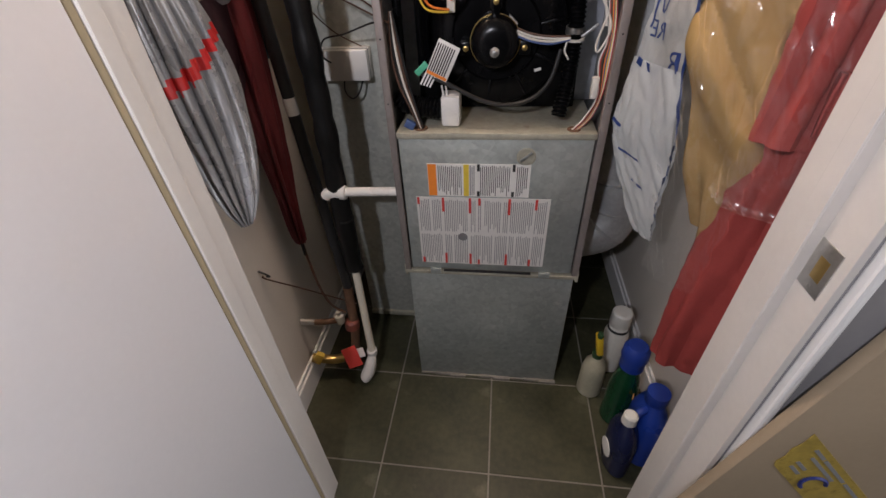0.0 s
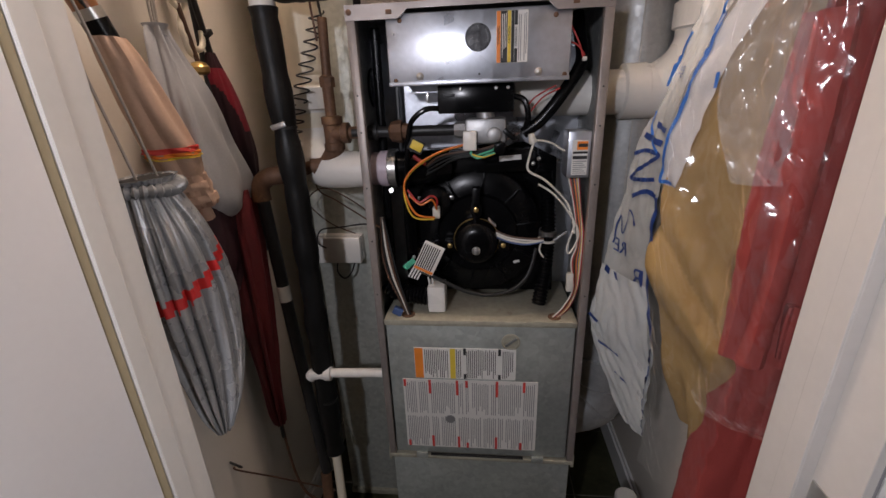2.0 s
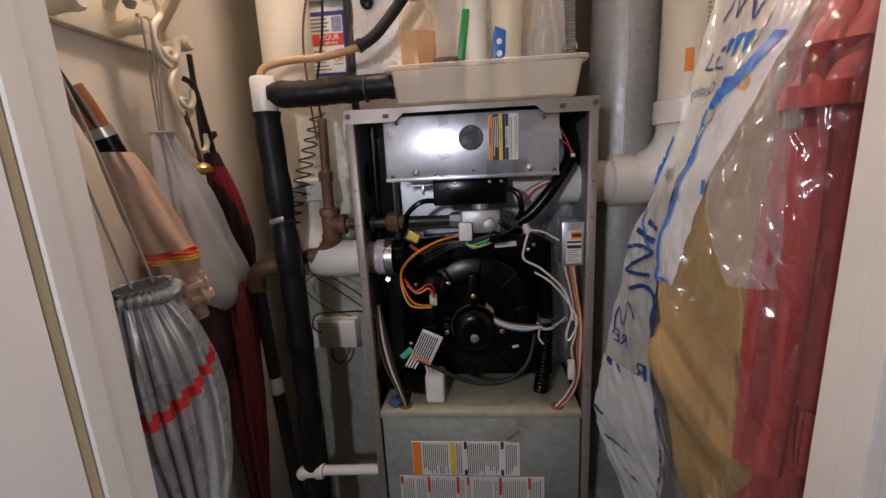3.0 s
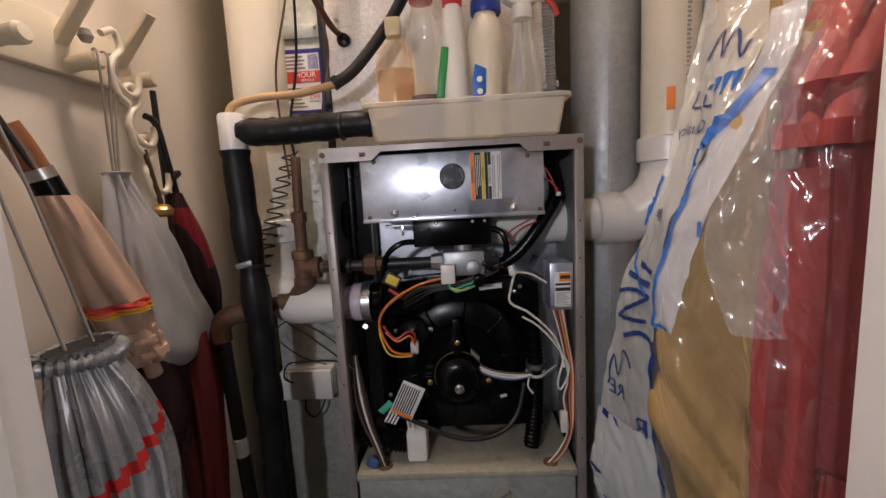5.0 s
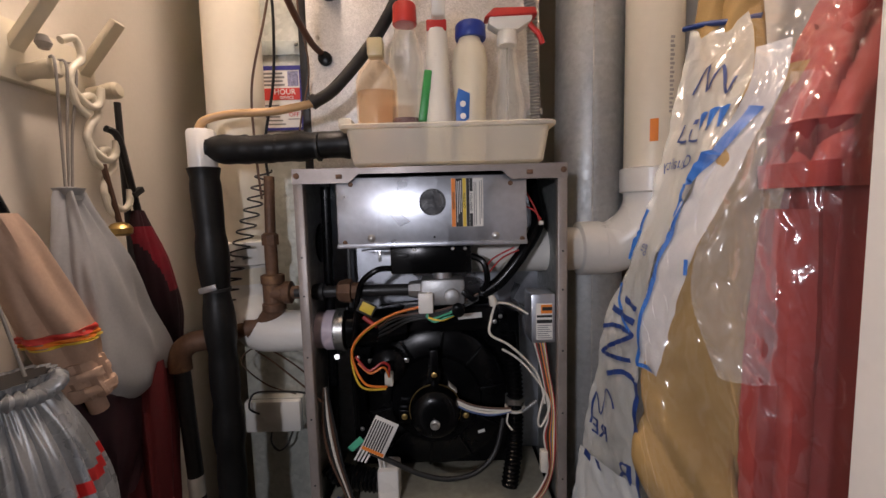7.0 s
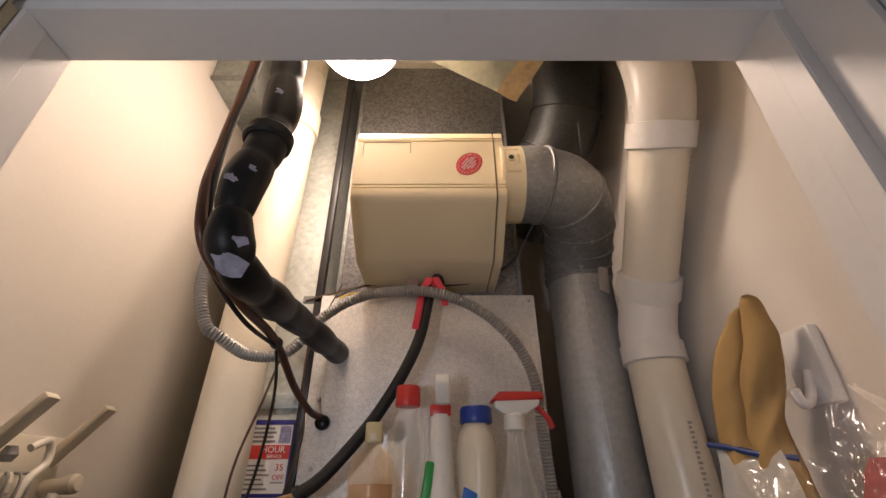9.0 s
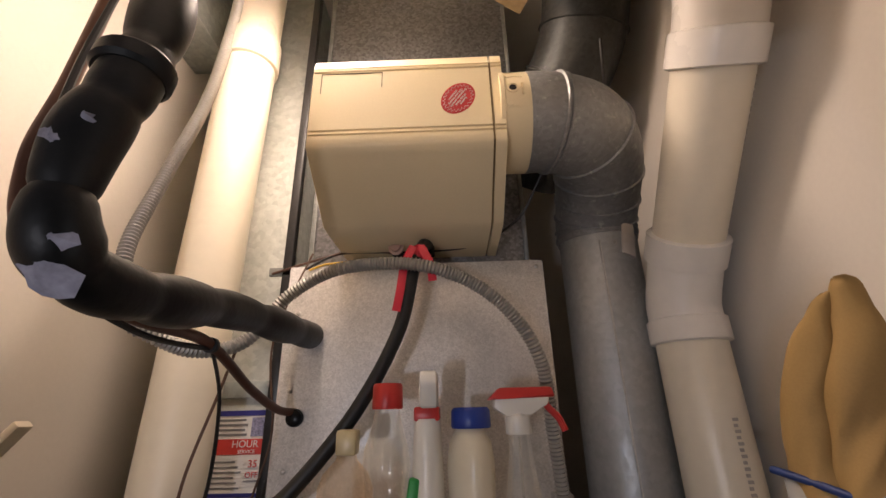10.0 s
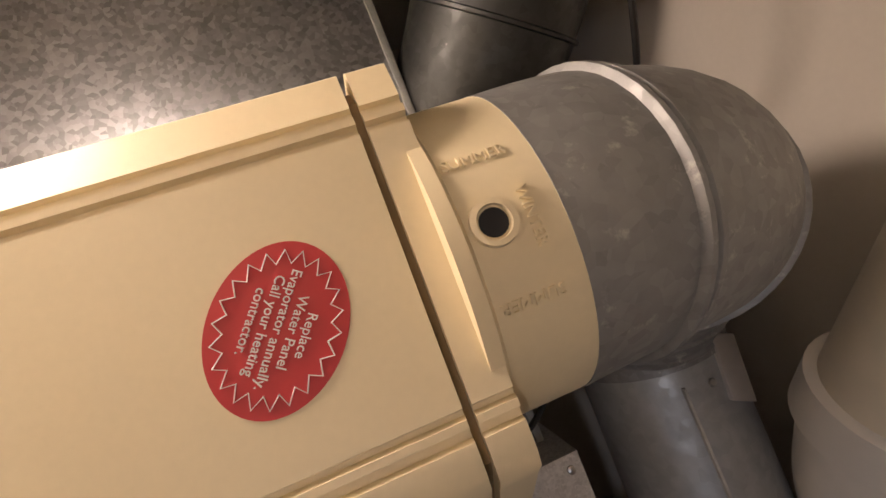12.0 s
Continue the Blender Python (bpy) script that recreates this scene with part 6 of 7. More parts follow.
# ---- left wall: rack and hanging things ----
RACKP = material("rack_paint", (0.72, 0.66, 0.53), 0.42, 0, 0.06, 8, 90, 0.06, 0.45, (0.55, 0.45, 0.3), 0.72, 10)
rack = thing("coat_rack", (LX + 0.01, 0.77, 1.56), "cream wooden coat rack screwed to the wall", "coat rack")
part("board", box((LX, 0.56, 1.560), (LX + 0.018, 0.925, 1.640), 0.003), RACKP, rack)
for y in (0.585, 0.695, 0.803, 0.912):
    m = Matrix.Translation((-0.290, y - 0.008, 1.642)) @ Matrix.Rotation(radians(-50), 4, "Y")
    bm = box((-0.056, -0.011, -0.006), (0.052, 0.011, 0.006), 0.003)
    bmesh.ops.transform(bm, matrix=m, verts=bm.verts)
    part("peg", bm, RACKP, rack, "long slanting paddle peg")
    part("knob", lathe((LX + 0.016, y - 0.002, 1.574), (1, 0.05, 0.14), [(0, 0.011), (0.02, 0.0105), (0.034, 0.013), (0.044, 0.0135), (0.049, 0.010), (0.050, 0)], 20), RACKP, rack, "short round knob")
HOOKP = material("white_hook_plastic", (0.74, 0.69, 0.58), 0.34, 0, 0.05, 10, 90, 0.03)
hk = thing("chain_of_hooks", (-0.27, 0.86, 1.35), "white plastic chain of scarf hooks", "hanger")
for k in range(3):
    y, z = 0.822 + 0.020 * k, 1.575 - 0.075 * k
    pts = [(-0.272, y - 0.010, z + 0.045), (-0.27, y + 0.012, z + 0.055), (-0.268, y + 0.018, z + 0.030), (-0.266, y - 0.002, z + 0.010), (-0.265, y - 0.010, z - 0.012), (-0.264, y + 0.004, z - 0.030), (-0.263, y + 0.022, z - 0.038), (-0.262, y + 0.036, z - 0.028), (-0.262, y + 0.040, z - 0.006)]
    part("hook", tube(pts, 0.0052, 12, 6), HOOKP, hk)
    part("link", tube([(-0.265, y - 0.010, z - 0.01), (-0.264, y - 0.004, z - 0.04), (-0.264, y + 0.014, z - 0.052)], 0.0048, 10, 5), HOOKP, hk)
SILVER = material("silver_grey_nylon", (0.40, 0.41, 0.43), 0.40, 0, 0.12, 10, 220, 0.15, 0.5)
CORD = material("grey_cord", (0.30, 0.28, 0.26), 0.7, 0, 0.2, 60, 300, 0.2)
gb = thing("grey_drawstring_bag", (-0.265, 0.84, 1.09), "pale grey nylon drawstring bag hanging full", "bag")
part("body", drape([(1.412, -0.268, 0.795, 0.010, 0.016), (1.385, -0.267, 0.797, 0.016, 0.024), (1.30, -0.264, 0.818, 0.028, 0.056), (1.20, -0.262, 0.840, 0.034, 0.080), (1.14, -0.262, 0.852, 0.032, 0.086), (1.105, -0.262, 0.858, 0.024, 0.080), (1.090, -0.262, 0.860, 0.010, 0.066)], 5, 0.005, 110, phase=0.7, seed=3.0, crumple=0.010), SILVER, gb)
part("gather", lathe((-0.268, 0.795, 1.400), (0, 0, 1), [(0, 0.014), (0.006, 0.013), (0.016, 0.019), (0.018, 0.006)], 18), SILVER, gb)
for o in (-0.012, 0.0, 0.010):
    part("cord", tube([(-0.275, 0.808 + o, 1.592), (-0.262, 0.806 + o * 1.5, 1.58), (-0.268, 0.802 + o * 0.8, 1.49), (-0.268, 0.796 + o * 0.5, 1.412)], 0.0018, 8, 6), CORD, gb)
part("cord_knot", lathe((-0.285, 0.80, 1.604), (0, 0, 1), [(0, 0.006), (0.008, 0.010), (0.018, 0.006)], 12), CORD, gb)
STRIPE = material("steel_grey_satin", (0.36, 0.37, 0.385), 0.27, 0.3, 0.25, 16, 320, 0.12, 0.6)
sb = thing("drawstring_sack", (-0.19, 0.66, 0.8), "silver satin drawstring sack with a red stripe", "bag")


def pleat(z, x, y, hx, hy, amp, seed):
    """One level of gathered cloth: uneven pleats round an oval."""
    ring = []
    for k in range(240):
        a = 2 * math.pi * k / 240
        w = 2.2 * noise.noise(Vector((2.5 * math.cos(a), 2.5 * math.sin(a), seed + 0.5 * z)))
        f = abs(math.sin(7.5 * a + w)) ** 0.7 - 0.5 + 0.5 * noise.noise(Vector((7 * math.cos(a), 7 * math.sin(a), seed + 3 + 2.2 * z)))
        d = amp * f + 0.002 * noise.noise(Vector((12 * math.cos(a), 12 * math.sin(a), 18 * z)))
        ring.append((x + (hx + d) * math.cos(a), y + (hy + d) * math.sin(a), z))
    return ring


levels = spline([(1.205, 0.030, 0.046), (1.188, 0.025, 0.039), (1.12, 0.038, 0.056), (1.02, 0.044, 0.072), (0.92, 0.038, 0.062), (0.85, 0.026, 0.042), (0.80, 0.008, 0.014)], 12)
axis_pts = spline([(-0.222, 0.640, 1.205), (-0.222, 0.642, 1.188), (-0.216, 0.650, 1.12), (-0.214, 0.664, 1.02), (-0.204, 0.655, 0.92), (-0.190, 0.632, 0.85), (-0.176, 0.607, 0.80)], 12)
rings = [pleat(c.z, c.x, c.y, q.y, q.z, 0.011 * min(1.0, 0.45 + 6 * abs(1.19 - c.z)) * min(1.0, q.z / 0.03), 5.0) for q, c in zip(levels, axis_pts)]
bm = loft(rings, False)
bm.faces.new([v for v in bm.verts][-240:])
for f in bm.faces:
    c = f.calc_center_median()
    lean_z = c.z - 0.55 * (c.y - 0.66)
    f.material_index = 1 if 1.050 < lean_z < 1.071 else 0
part("body", bm, [STRIPE, material("red_stripe_print", (0.60, 0.03, 0.03), 0.4, 0.1, 0.1, 30, 200, 0.1)], sb, "", True, 70)
# near-black plug paints the shade inside the gathered mouth
part("dark_inside", loft([pleat(z, -0.222, 0.641, hx, hy, 0.004, 5.0) for z, hx, hy in ((1.203, 0.024, 0.040), (1.18, 0.018, 0.030), (1.14, 0.010, 0.018))]), DARK, sb, "dark plug for the shade in the open mouth")
part("mouth_hem", ribbed([(-0.252, 0.640, 1.190), (-0.235, 0.598, 1.192), (-0.200, 0.612, 1.190), (-0.190, 0.645, 1.187), (-0.205, 0.682, 1.190), (-0.238, 0.684, 1.192), (-0.252, 0.642, 1.191)], 0.008, 0.009, 0.0025, 8, 10), STRIPE, sb, "ruffled drawstring hem")
part("cord", tube([(-0.27, 0.59, 1.60), (-0.24, 0.60, 1.40), (-0.222, 0.625, 1.20)], 0.0018, 8, 6), CORD, sb)
part("cord", tube([(-0.27, 0.60, 1.60), (-0.238, 0.63, 1.40), (-0.215, 0.655, 1.20)], 0.0018, 8, 6), CORD, sb)
BEIGE = material("beige_umbrella_cloth", (0.52, 0.36, 0.27), 0.7, 0, 0.15, 12, 220, 0.25)
WOODH = material("brown_wood_handle", (0.26, 0.10, 0.035), 0.35, 0, 0.3, 14, 80, 0.1)
ub = thing("beige_umbrella", (-0.245, 0.71, 1.12), "folded beige umbrella with rainbow trim and wood handle", "umbrella")
part("handle", tube([(-0.262, 0.640, 1.462), (-0.258, 0.650, 1.440), (-0.254, 0.660, 1.412)], 0.0155, 18, 4), WOODH, ub, "brown wooden handle")
part("ferrule", tube([(-0.254, 0.660, 1.414), (-0.252, 0.664, 1.402)], 0.0168, 18), STEEL, ub)
part("neck", tube([(-0.252, 0.664, 1.403), (-0.249, 0.672, 1.378)], 0.0165, 16), BLACK, ub)
part("canopy", drape([(1.382, -0.248, 0.671, 0.018, 0.021), (1.35, -0.245, 0.682, 0.023, 0.027), (1.28, -0.242, 0.706, 0.028, 0.034), (1.225, -0.240, 0.728, 0.030, 0.036), (1.185, -0.240, 0.742, 0.024, 0.030)], 5, 0.003, 60, phase=1.0, seed=8, crumple=0.004), BEIGE, ub, "beige folded canopy")
part("wrapped_end", drape([(1.19, -0.240, 0.741, 0.025, 0.031), (1.165, -0.240, 0.750, 0.026, 0.032), (1.14, -0.239, 0.760, 0.025, 0.030), (1.132, -0.239, 0.763, 0.018, 0.022)], 9, 0.003, 60, phase=2, seed=2, crumple=0.006), BEIGE, ub)
part("tip", tube([(-0.239, 0.764, 1.134), (-0.238, 0.772, 1.108)], 0.0115, 14), BEIGE, ub)
for z, y, mt, h in ((1.236, 0.723, INKRED, 0.008), (1.228, 0.727, INKORANGE, 0.006), (1.222, 0.730, INKYELLOW, 0.004)):
    part("trim_band", drape([(z, -0.240, y, 0.0315, 0.0385), (z - h / 2, -0.240, y + 0.001, 0.0315, 0.0385), (z - h, -0.240, y + 0.002, 0.031, 0.038)], 5, 0.003, 60, phase=1.0, seed=8, crumple=0.006), mt, ub)
for z, y in ((1.178, 0.745), (1.155, 0.754)):
    part("strap", drape([(z, -0.240, y, 0.0285, 0.0345), (z - 0.006, -0.240, y + 0.001, 0.029, 0.035), (z - 0.012, -0.240, y + 0.003, 0.0285, 0.0345)], 5, 0.001, 48), BEIGE, ub)
part("wrist_cord", tube([(-0.275, 0.58, 1.60), (-0.262, 0.60, 1.53), (-0.25, 0.640, 1.44), (-0.245, 0.655, 1.40)], 0.0042, 8, 6), WBLACK, ub)
part("wrist_cord", tube([(-0.275, 0.60, 1.60), (-0.265, 0.615, 1.52), (-0.25, 0.650, 1.42)], 0.0032, 8, 6), WBLACK, ub)
POUCH = material("crimson_mesh_cloth", (0.28, 0.012, 0.03), 0.55, 0, 0.3, 30, 260, 0.4)
BLKCLOTH = material("black_maroon_cloth", (0.035, 0.008, 0.014), 0.6, 0, 0.3, 20, 260, 0.3)
pc = thing("crimson_pouch", (-0.27, 0.95, 1.12), "small crimson and black umbrella pouch on a strap", "pouch")
bm = drape([(1.385, -0.262, 0.917, 0.007, 0.010), (1.35, -0.264, 0.924, 0.014, 0.020), (1.28, -0.266, 0.945, 0.022, 0.034), (1.2, -0.268, 0.966, 0.022, 0.036), (1.135, -0.27, 0.984, 0.014, 0.022)], 4, 0.002, 60, seed=4)
for f in bm.faces:
    c = f.calc_center_median()
    f.material_index = 0 if c.z - 1.9 * (0.95 - c.y) > 1.245 and c.z < 1.36 and c.z > 1.24 else 1
part("body", bm, [POUCH, BLKCLOTH], pc)
part("strap", tube([(-0.262, 0.864, 1.510), (-0.258, 0.882, 1.50), (-0.258, 0.895, 1.45), (-0.260, 0.908, 1.405), (-0.262, 0.916, 1.380)], 0.0055, 8, 6), WBLACK, pc)
part("bow", rot_box((-0.258, 0.912, 1.415), (0.010, 0.026, 0.010), Matrix.Rotation(0.5, 4, "X"), 0.002), WBLACK, pc)
bell = thing("brass_knob_umbrella", (-0.262, 0.87, 1.35), "brass knob on a short brown strap", "knob")
part("knob", lathe((-0.258, 0.868, 1.345), (0, 0, 1), [(0, 0.010), (0.004, 0.016), (0.012, 0.017), (0.019, 0.012), (0.022, 0.004)], 24), BRASS, bell)
part("strap", tube([(-0.258, 0.868, 1.365), (-0.260, 0.862, 1.40), (-0.262, 0.852, 1.455)], 0.0042, 8, 5), WBROWN, bell)
MAROON = material("maroon_umbrella_cloth", (0.13, 0.014, 0.018), 0.6, 0, 0.3, 14, 220, 0.3)
mu = thing("maroon_umbrella", (-0.27, 0.90, 0.49), "long folded maroon umbrella hanging by its handle", "umbrella")
part("canopy", drape([(1.13, -0.270, 0.905, 0.032, 0.048), (1.0, -0.268, 0.905, 0.034, 0.046), (0.85, -0.268, 0.902, 0.028, 0.036), (0.68, -0.270, 0.902, 0.017, 0.022), (0.56, -0.271, 0.903, 0.010, 0.013), (0.53, -0.271, 0.903, 0.006, 0.008)], 8, 0.005, 90, phase=0.4, seed=6, crumple=0.004), MAROON, mu, "dark maroon pleated canopy")
part("tip", tube([(-0.271, 0.903, 0.54), (-0.271, 0.903, 0.487)], 0.0042, 10), IRON, mu)
part("shaft", tube([(-0.27, 0.905, 1.12), (-0.272, 0.905, 1.30), (-0.275, 0.91, 1.56)], 0.005, 10), IRON, mu)
tb = thing("teal_cloth_bag", (-0.29, 0.99, 0.98), "small teal cloth bag behind the pipes", "bag")
part("body", drape([(1.16, -0.285, 0.975, 0.015, 0.025), (1.05, -0.285, 0.985, 0.026, 0.035), (0.97, -0.285, 0.99, 0.02, 0.03)], 5, 0.003, 48), material("teal_cloth", (0.02, 0.12, 0.17), 0.7, 0, 0.3, 20, 200, 0.3), tb)
dk = thing("dark_umbrella_sleeve", (-0.285, 0.83, 0.9), "black cloth bag behind the sack", "bag")
part("body", drape([(1.20, -0.275, 0.80, 0.028, 0.055), (1.10, -0.275, 0.83, 0.034, 0.075), (1.0, -0.275, 0.83, 0.026, 0.055), (0.93, -0.275, 0.83, 0.010, 0.02)], 6, 0.005, 60, seed=9), BLKCLOTH, dk)

# ---- right wall: coats in plastic ----
plq = thing("wall_hook", (RX - 0.01, 0.735, 1.66), "white plastic adhesive wall hook", "hook")
part("plate", box((RX - 0.016, 0.732, 1.660), (RX, 0.787, 1.755), 0.005), PVCW, plq)
part("prong", tube([(RX - 0.016, 0.758, 1.70), (RX - 0.030, 0.752, 1.668), (RX - 0.045, 0.748, 1.660), (RX - 0.052, 0.746, 1.676)], 0.006, 12, 6), PVCW, plq)


def ridge(v):
    """Sharp creases: 1 on a crease, falling to -1 between."""
    return 1 - 2 * min(1.0, 2.2 * abs(noise.noise(v)))


def crease(kind, s, z, seed):
    """Depth of the folds at arc length s and height z, for each sort of cloth."""
    if kind == "khaki":
        a = noise.noise(Vector((s * 9 + z * 7.0, z * 1.6 - s * 5, seed)))
        b = ridge(Vector((s * 12 + z * 8, z * 3, seed + 4)))
        return 0.020 * a + 0.0085 * b + 0.0014 * noise.noise(Vector((s * 60, z * 50, seed)))
    if kind == "fold":
        return 0.004 * noise.noise(Vector((s * 18 + z * 9, z * 6, seed))) + 0.003 * ridge(Vector((s * 20, z * 9 + s * 12, seed + 4)))
    if kind == "coat":
        a = noise.noise(Vector((s * 16, z * 1.3, seed)))
        b = ridge(Vector((s * 24 + 0.6 * z, z * 2.2, seed + 2)))
        return 0.012 * a + 0.0075 * b + 0.0022 * noise.noise(Vector((s * 30 + z * 25, z * 40 - s * 20, seed)))
    a = noise.noise(Vector((s * 14 + z * 5, z * 7, seed)))
    b = ridge(Vector((s * 42 + z * 16, z * 15 - s * 8, seed + 1)))
    c = ridge(Vector((s * 85 - z * 45, z * 42 + s * 20, seed + 3)))
    if kind == "crinkle":
        return 0.006 * a + 0.0030 * b + 0.0010 * c
    return 0.007 * a + 0.0018 * b + 0.0006 * c


def hang(sections, kind, step=0.006, rows=0.008, seed=0.0, closed=True, caps=True):
    """Hanging cloth or film: each section is a height and the plan points round (or along) it."""
    secs = sorted(sections, key=lambda q: -q[0])
    n = len(secs[0][1])
    lines = []
    for k in range(n):
        lines.append(spline([(q[1][k][0], q[1][k][1], q[0]) for q in secs], 24))
    total = secs[0][0] - secs[-1][0]
    m = max(6, int(total / rows))
    bm, rings = bmesh.new(), []
    last = len(lines[0]) - 1
    mid = len(lines[0]) // 2
    ctrl = [ln[mid] for ln in lines] + ([lines[0][mid]] if closed else [])
    arc = sum((b - a).length for a, b in zip(ctrl, ctrl[1:]))
    per = max(2, int(arc / step / (n if closed else n - 1)))
    for i in range(m + 1):
        f = last * i / m
        j = min(int(f), last - 1)
        row = [ln[j].lerp(ln[j + 1], f - j) for ln in lines]
        if closed:
            p = spline([row[-1]] + row + [row[0], row[1]], per)[per:-per - 1]
        else:
            p = spline(row, per)
        s, out = 0.0, []
        for a in range(len(p)):
            before, after = p[a - 1 if closed or a else 0], p[(a + 1) % len(p) if closed else min(a + 1, len(p) - 1)]
            t = after - before
            nrm = Vector((t.y, -t.x, 0)).normalized()
            if a:
                s += (p[a] - p[a - 1]).length
            out.append(bm.verts.new(p[a] - nrm * crease(kind, s, p[a].z, seed)))
        rings.append(out)
    for a, b in zip(rings, rings[1:]):
        k = len(a)
        for q in range(k if closed else k - 1):
            bm.faces.new((a[q], a[(q + 1) % k], b[(q + 1) % k], b[q]))
    if closed and caps:
        bm.faces.new(rings[0][::-1])
        bm.faces.new(rings[-1])
    return bm


def plan_at(table, z):
    """Plan place on a table of (height, x, y) at a height."""
    z = min(max(z, table[-1][0]), table[0][0])
    for (za, xa, ya), (zb, xb, yb2) in zip(table, table[1:]):
        if z >= zb:
            w = (z - zb) / (za - zb)
            return xb + w * (xa - xb), yb2 + w * (ya - yb2)
    return table[-1][1:]


# plan of the hanging things: deep edge, seam and near edge of the bag, then the near edge of the trousers
DEEP = [(1.62, 0.612, 0.830), (1.54, 0.582, 0.806), (1.426, 0.546, 0.785), (1.294, 0.514, 0.800), (1.20, 0.484, 0.812), (1.03, 0.461, 0.832), (0.87, 0.449, 0.840), (0.778, 0.480, 0.835), (0.69, 0.515, 0.790)]
SEAM = [(1.62, 0.645, 0.765), (1.56, 0.618, 0.712), (1.50, 0.585, 0.675), (1.421, 0.549, 0.690), (1.343, 0.523, 0.710), (1.287, 0.506, 0.722), (1.20, 0.497, 0.730), (1.02, 0.497, 0.730), (0.882, 0.520, 0.725), (0.69, 0.533, 0.740)]
NEAR = [(1.62, 0.664, 0.715), (1.507, 0.609, 0.652), (1.404, 0.558, 0.652), (1.348, 0.536, 0.662), (1.284, 0.521, 0.680), (1.166, 0.506, 0.698), (1.0, 0.508, 0.695), (0.69, 0.545, 0.70)]
EDGE = [(1.62, 0.675, 0.680), (1.52, 0.640, 0.655), (1.40, 0.605, 0.648), (1.20, 0.598, 0.650), (1.0, 0.590, 0.650), (0.69, 0.594, 0.668)]

KHAKI = material("khaki_cotton", (0.34, 0.215, 0.080), 0.72, 0, 0.12, 8, 420, 0.25, 0.3)
kj = thing("khaki_trousers", (0.62, 0.75, 0.7), "khaki cotton trousers folded over a hanger", "trousers")
for lo, hi, drop, seed in ((0.0, 0.54, 0.012, 12), (0.47, 1.0, 0.0, 17)):
    lobe = []
    for z, px, py, qx, qy, thick in ((1.797, 0.650, 0.762, 0.662, 0.744, 0.006), (1.784, 0.645, 0.778, 0.668, 0.740, 0.011), (1.74, 0.634, 0.812, 0.676, 0.735, 0.015), (1.69, 0.624, 0.824, 0.666, 0.745, 0.015), (1.64, 0.616, 0.828, 0.656, 0.758, 0.013), (1.59, 0.612, 0.815, 0.650, 0.748, 0.010), (1.53, 0.606, 0.785, 0.640, 0.715, 0.008)):
        axis = Vector((qx - px, qy - py))
        away = Vector((-axis.y, axis.x)).normalized() * thick
        ends = [Vector((px, py)) + axis * w for w in (lo, lo + 0.25 * (hi - lo), hi - 0.25 * (hi - lo), hi)]
        ring = [ends[0], ends[1] + away, ends[2] + away, ends[3], ends[2] - away, ends[1] - away]
        lobe.append((z - drop, [(v.x, v.y) for v in ring]))
    part("fold", hang(lobe, "fold", 0.003, 0.005, seed), KHAKI, kj, "folded khaki top")
secs = []
for z in (1.52, 1.42, 1.32, 1.22, 1.12, 1.02, 0.92, 0.82, 0.74):
    (ax, ay2), (bx, by) = plan_at(NEAR, z), plan_at(EDGE, z)
    cx, cy = plan_at(SEAM, z)
    wide = 1.0 if z < 1.45 else 0.35
    pinch = 0.0 if z > 0.95 else (0.95 - z) * 0.22
    secs.append((z, [(cx + 0.010 + pinch, cy + 0.006), (ax + 0.012 + pinch, ay2 + 0.012), ((ax + bx) / 2 + 0.006, (ay2 + by) / 2 + 0.010), (bx + 0.004, by + 0.012), (min(bx + 0.085 * wide, 0.712), by + 0.050), (min(cx + 0.13 * wide, 0.705), cy + 0.055 * wide)]))
part("leg", hang(secs, "khaki", 0.005, 0.007, 15.0), KHAKI, kj, "khaki trouser leg sagging in the bag")

BAGW = clear("white_printed_film", (0.80, 0.82, 0.86), 0.24, 0.55, 0.3, 12, 1.28)
BAGC = clear("greyish_bag_film", (0.84, 0.85, 0.83), 0.14, 0.37, 0.4, 16, 1.35, 0.20)
FILM = clear("clear_dry_cleaning_film", (0.985, 0.985, 0.985), 0.12, 0.02, 0.0, 26, 1.52, 0.4)
gbag = thing("printed_garment_bag", (0.50, 0.76, 0.69), "printed dry cleaning bag with a white band and blue lettering", "garment bag")
heights = (1.615, 1.55, 1.50, 1.45, 1.40, 1.35, 1.30, 1.25, 1.20, 1.165, 1.12, 1.06, 1.0, 0.94, 0.88, 0.82, 0.76, 0.69)
left = hang([(z, [plan_at(DEEP, z), tuple((a + b) / 2 for a, b in zip(plan_at(DEEP, z), plan_at(SEAM, z))), plan_at(SEAM, z)]) for z in heights], "film", 0.004, 0.006, 21.0, False)
from mathutils.bvhtree import BVHTree
bag_tree = BVHTree.FromBMesh(left)
part("film", left, BAGC, gbag, "translucent bag film")
band = hang([(z, [plan_at(SEAM, z), tuple((a + b) / 2 for a, b in zip(plan_at(SEAM, z), plan_at(NEAR, z))), plan_at(NEAR, z)]) for z in heights[1:10]], "film", 0.004, 0.006, 21.0, False)
band_tree = BVHTree.FromBMesh(band)
part("white_band", band, BAGW, gbag, "white printed band of film")
low = hang([(z, [(plan_at(DEEP, z)[0] - 0.004, plan_at(DEEP, z)[1]), ((plan_at(DEEP, z)[0] + plan_at(SEAM, z)[0]) / 2 - 0.006, (plan_at(DEEP, z)[1] + plan_at(SEAM, z)[1]) / 2), (plan_at(SEAM, z)[0] - 0.003, plan_at(SEAM, z)[1])]) for z in heights[12:]], "film", 0.004, 0.006, 33.0, False)
part("white_skirt", low, clear("milky_lower_film", (0.82, 0.84, 0.83), 0.2, 0.50, 0.3, 12, 1.28), gbag, "milky lower skirt of the bag")


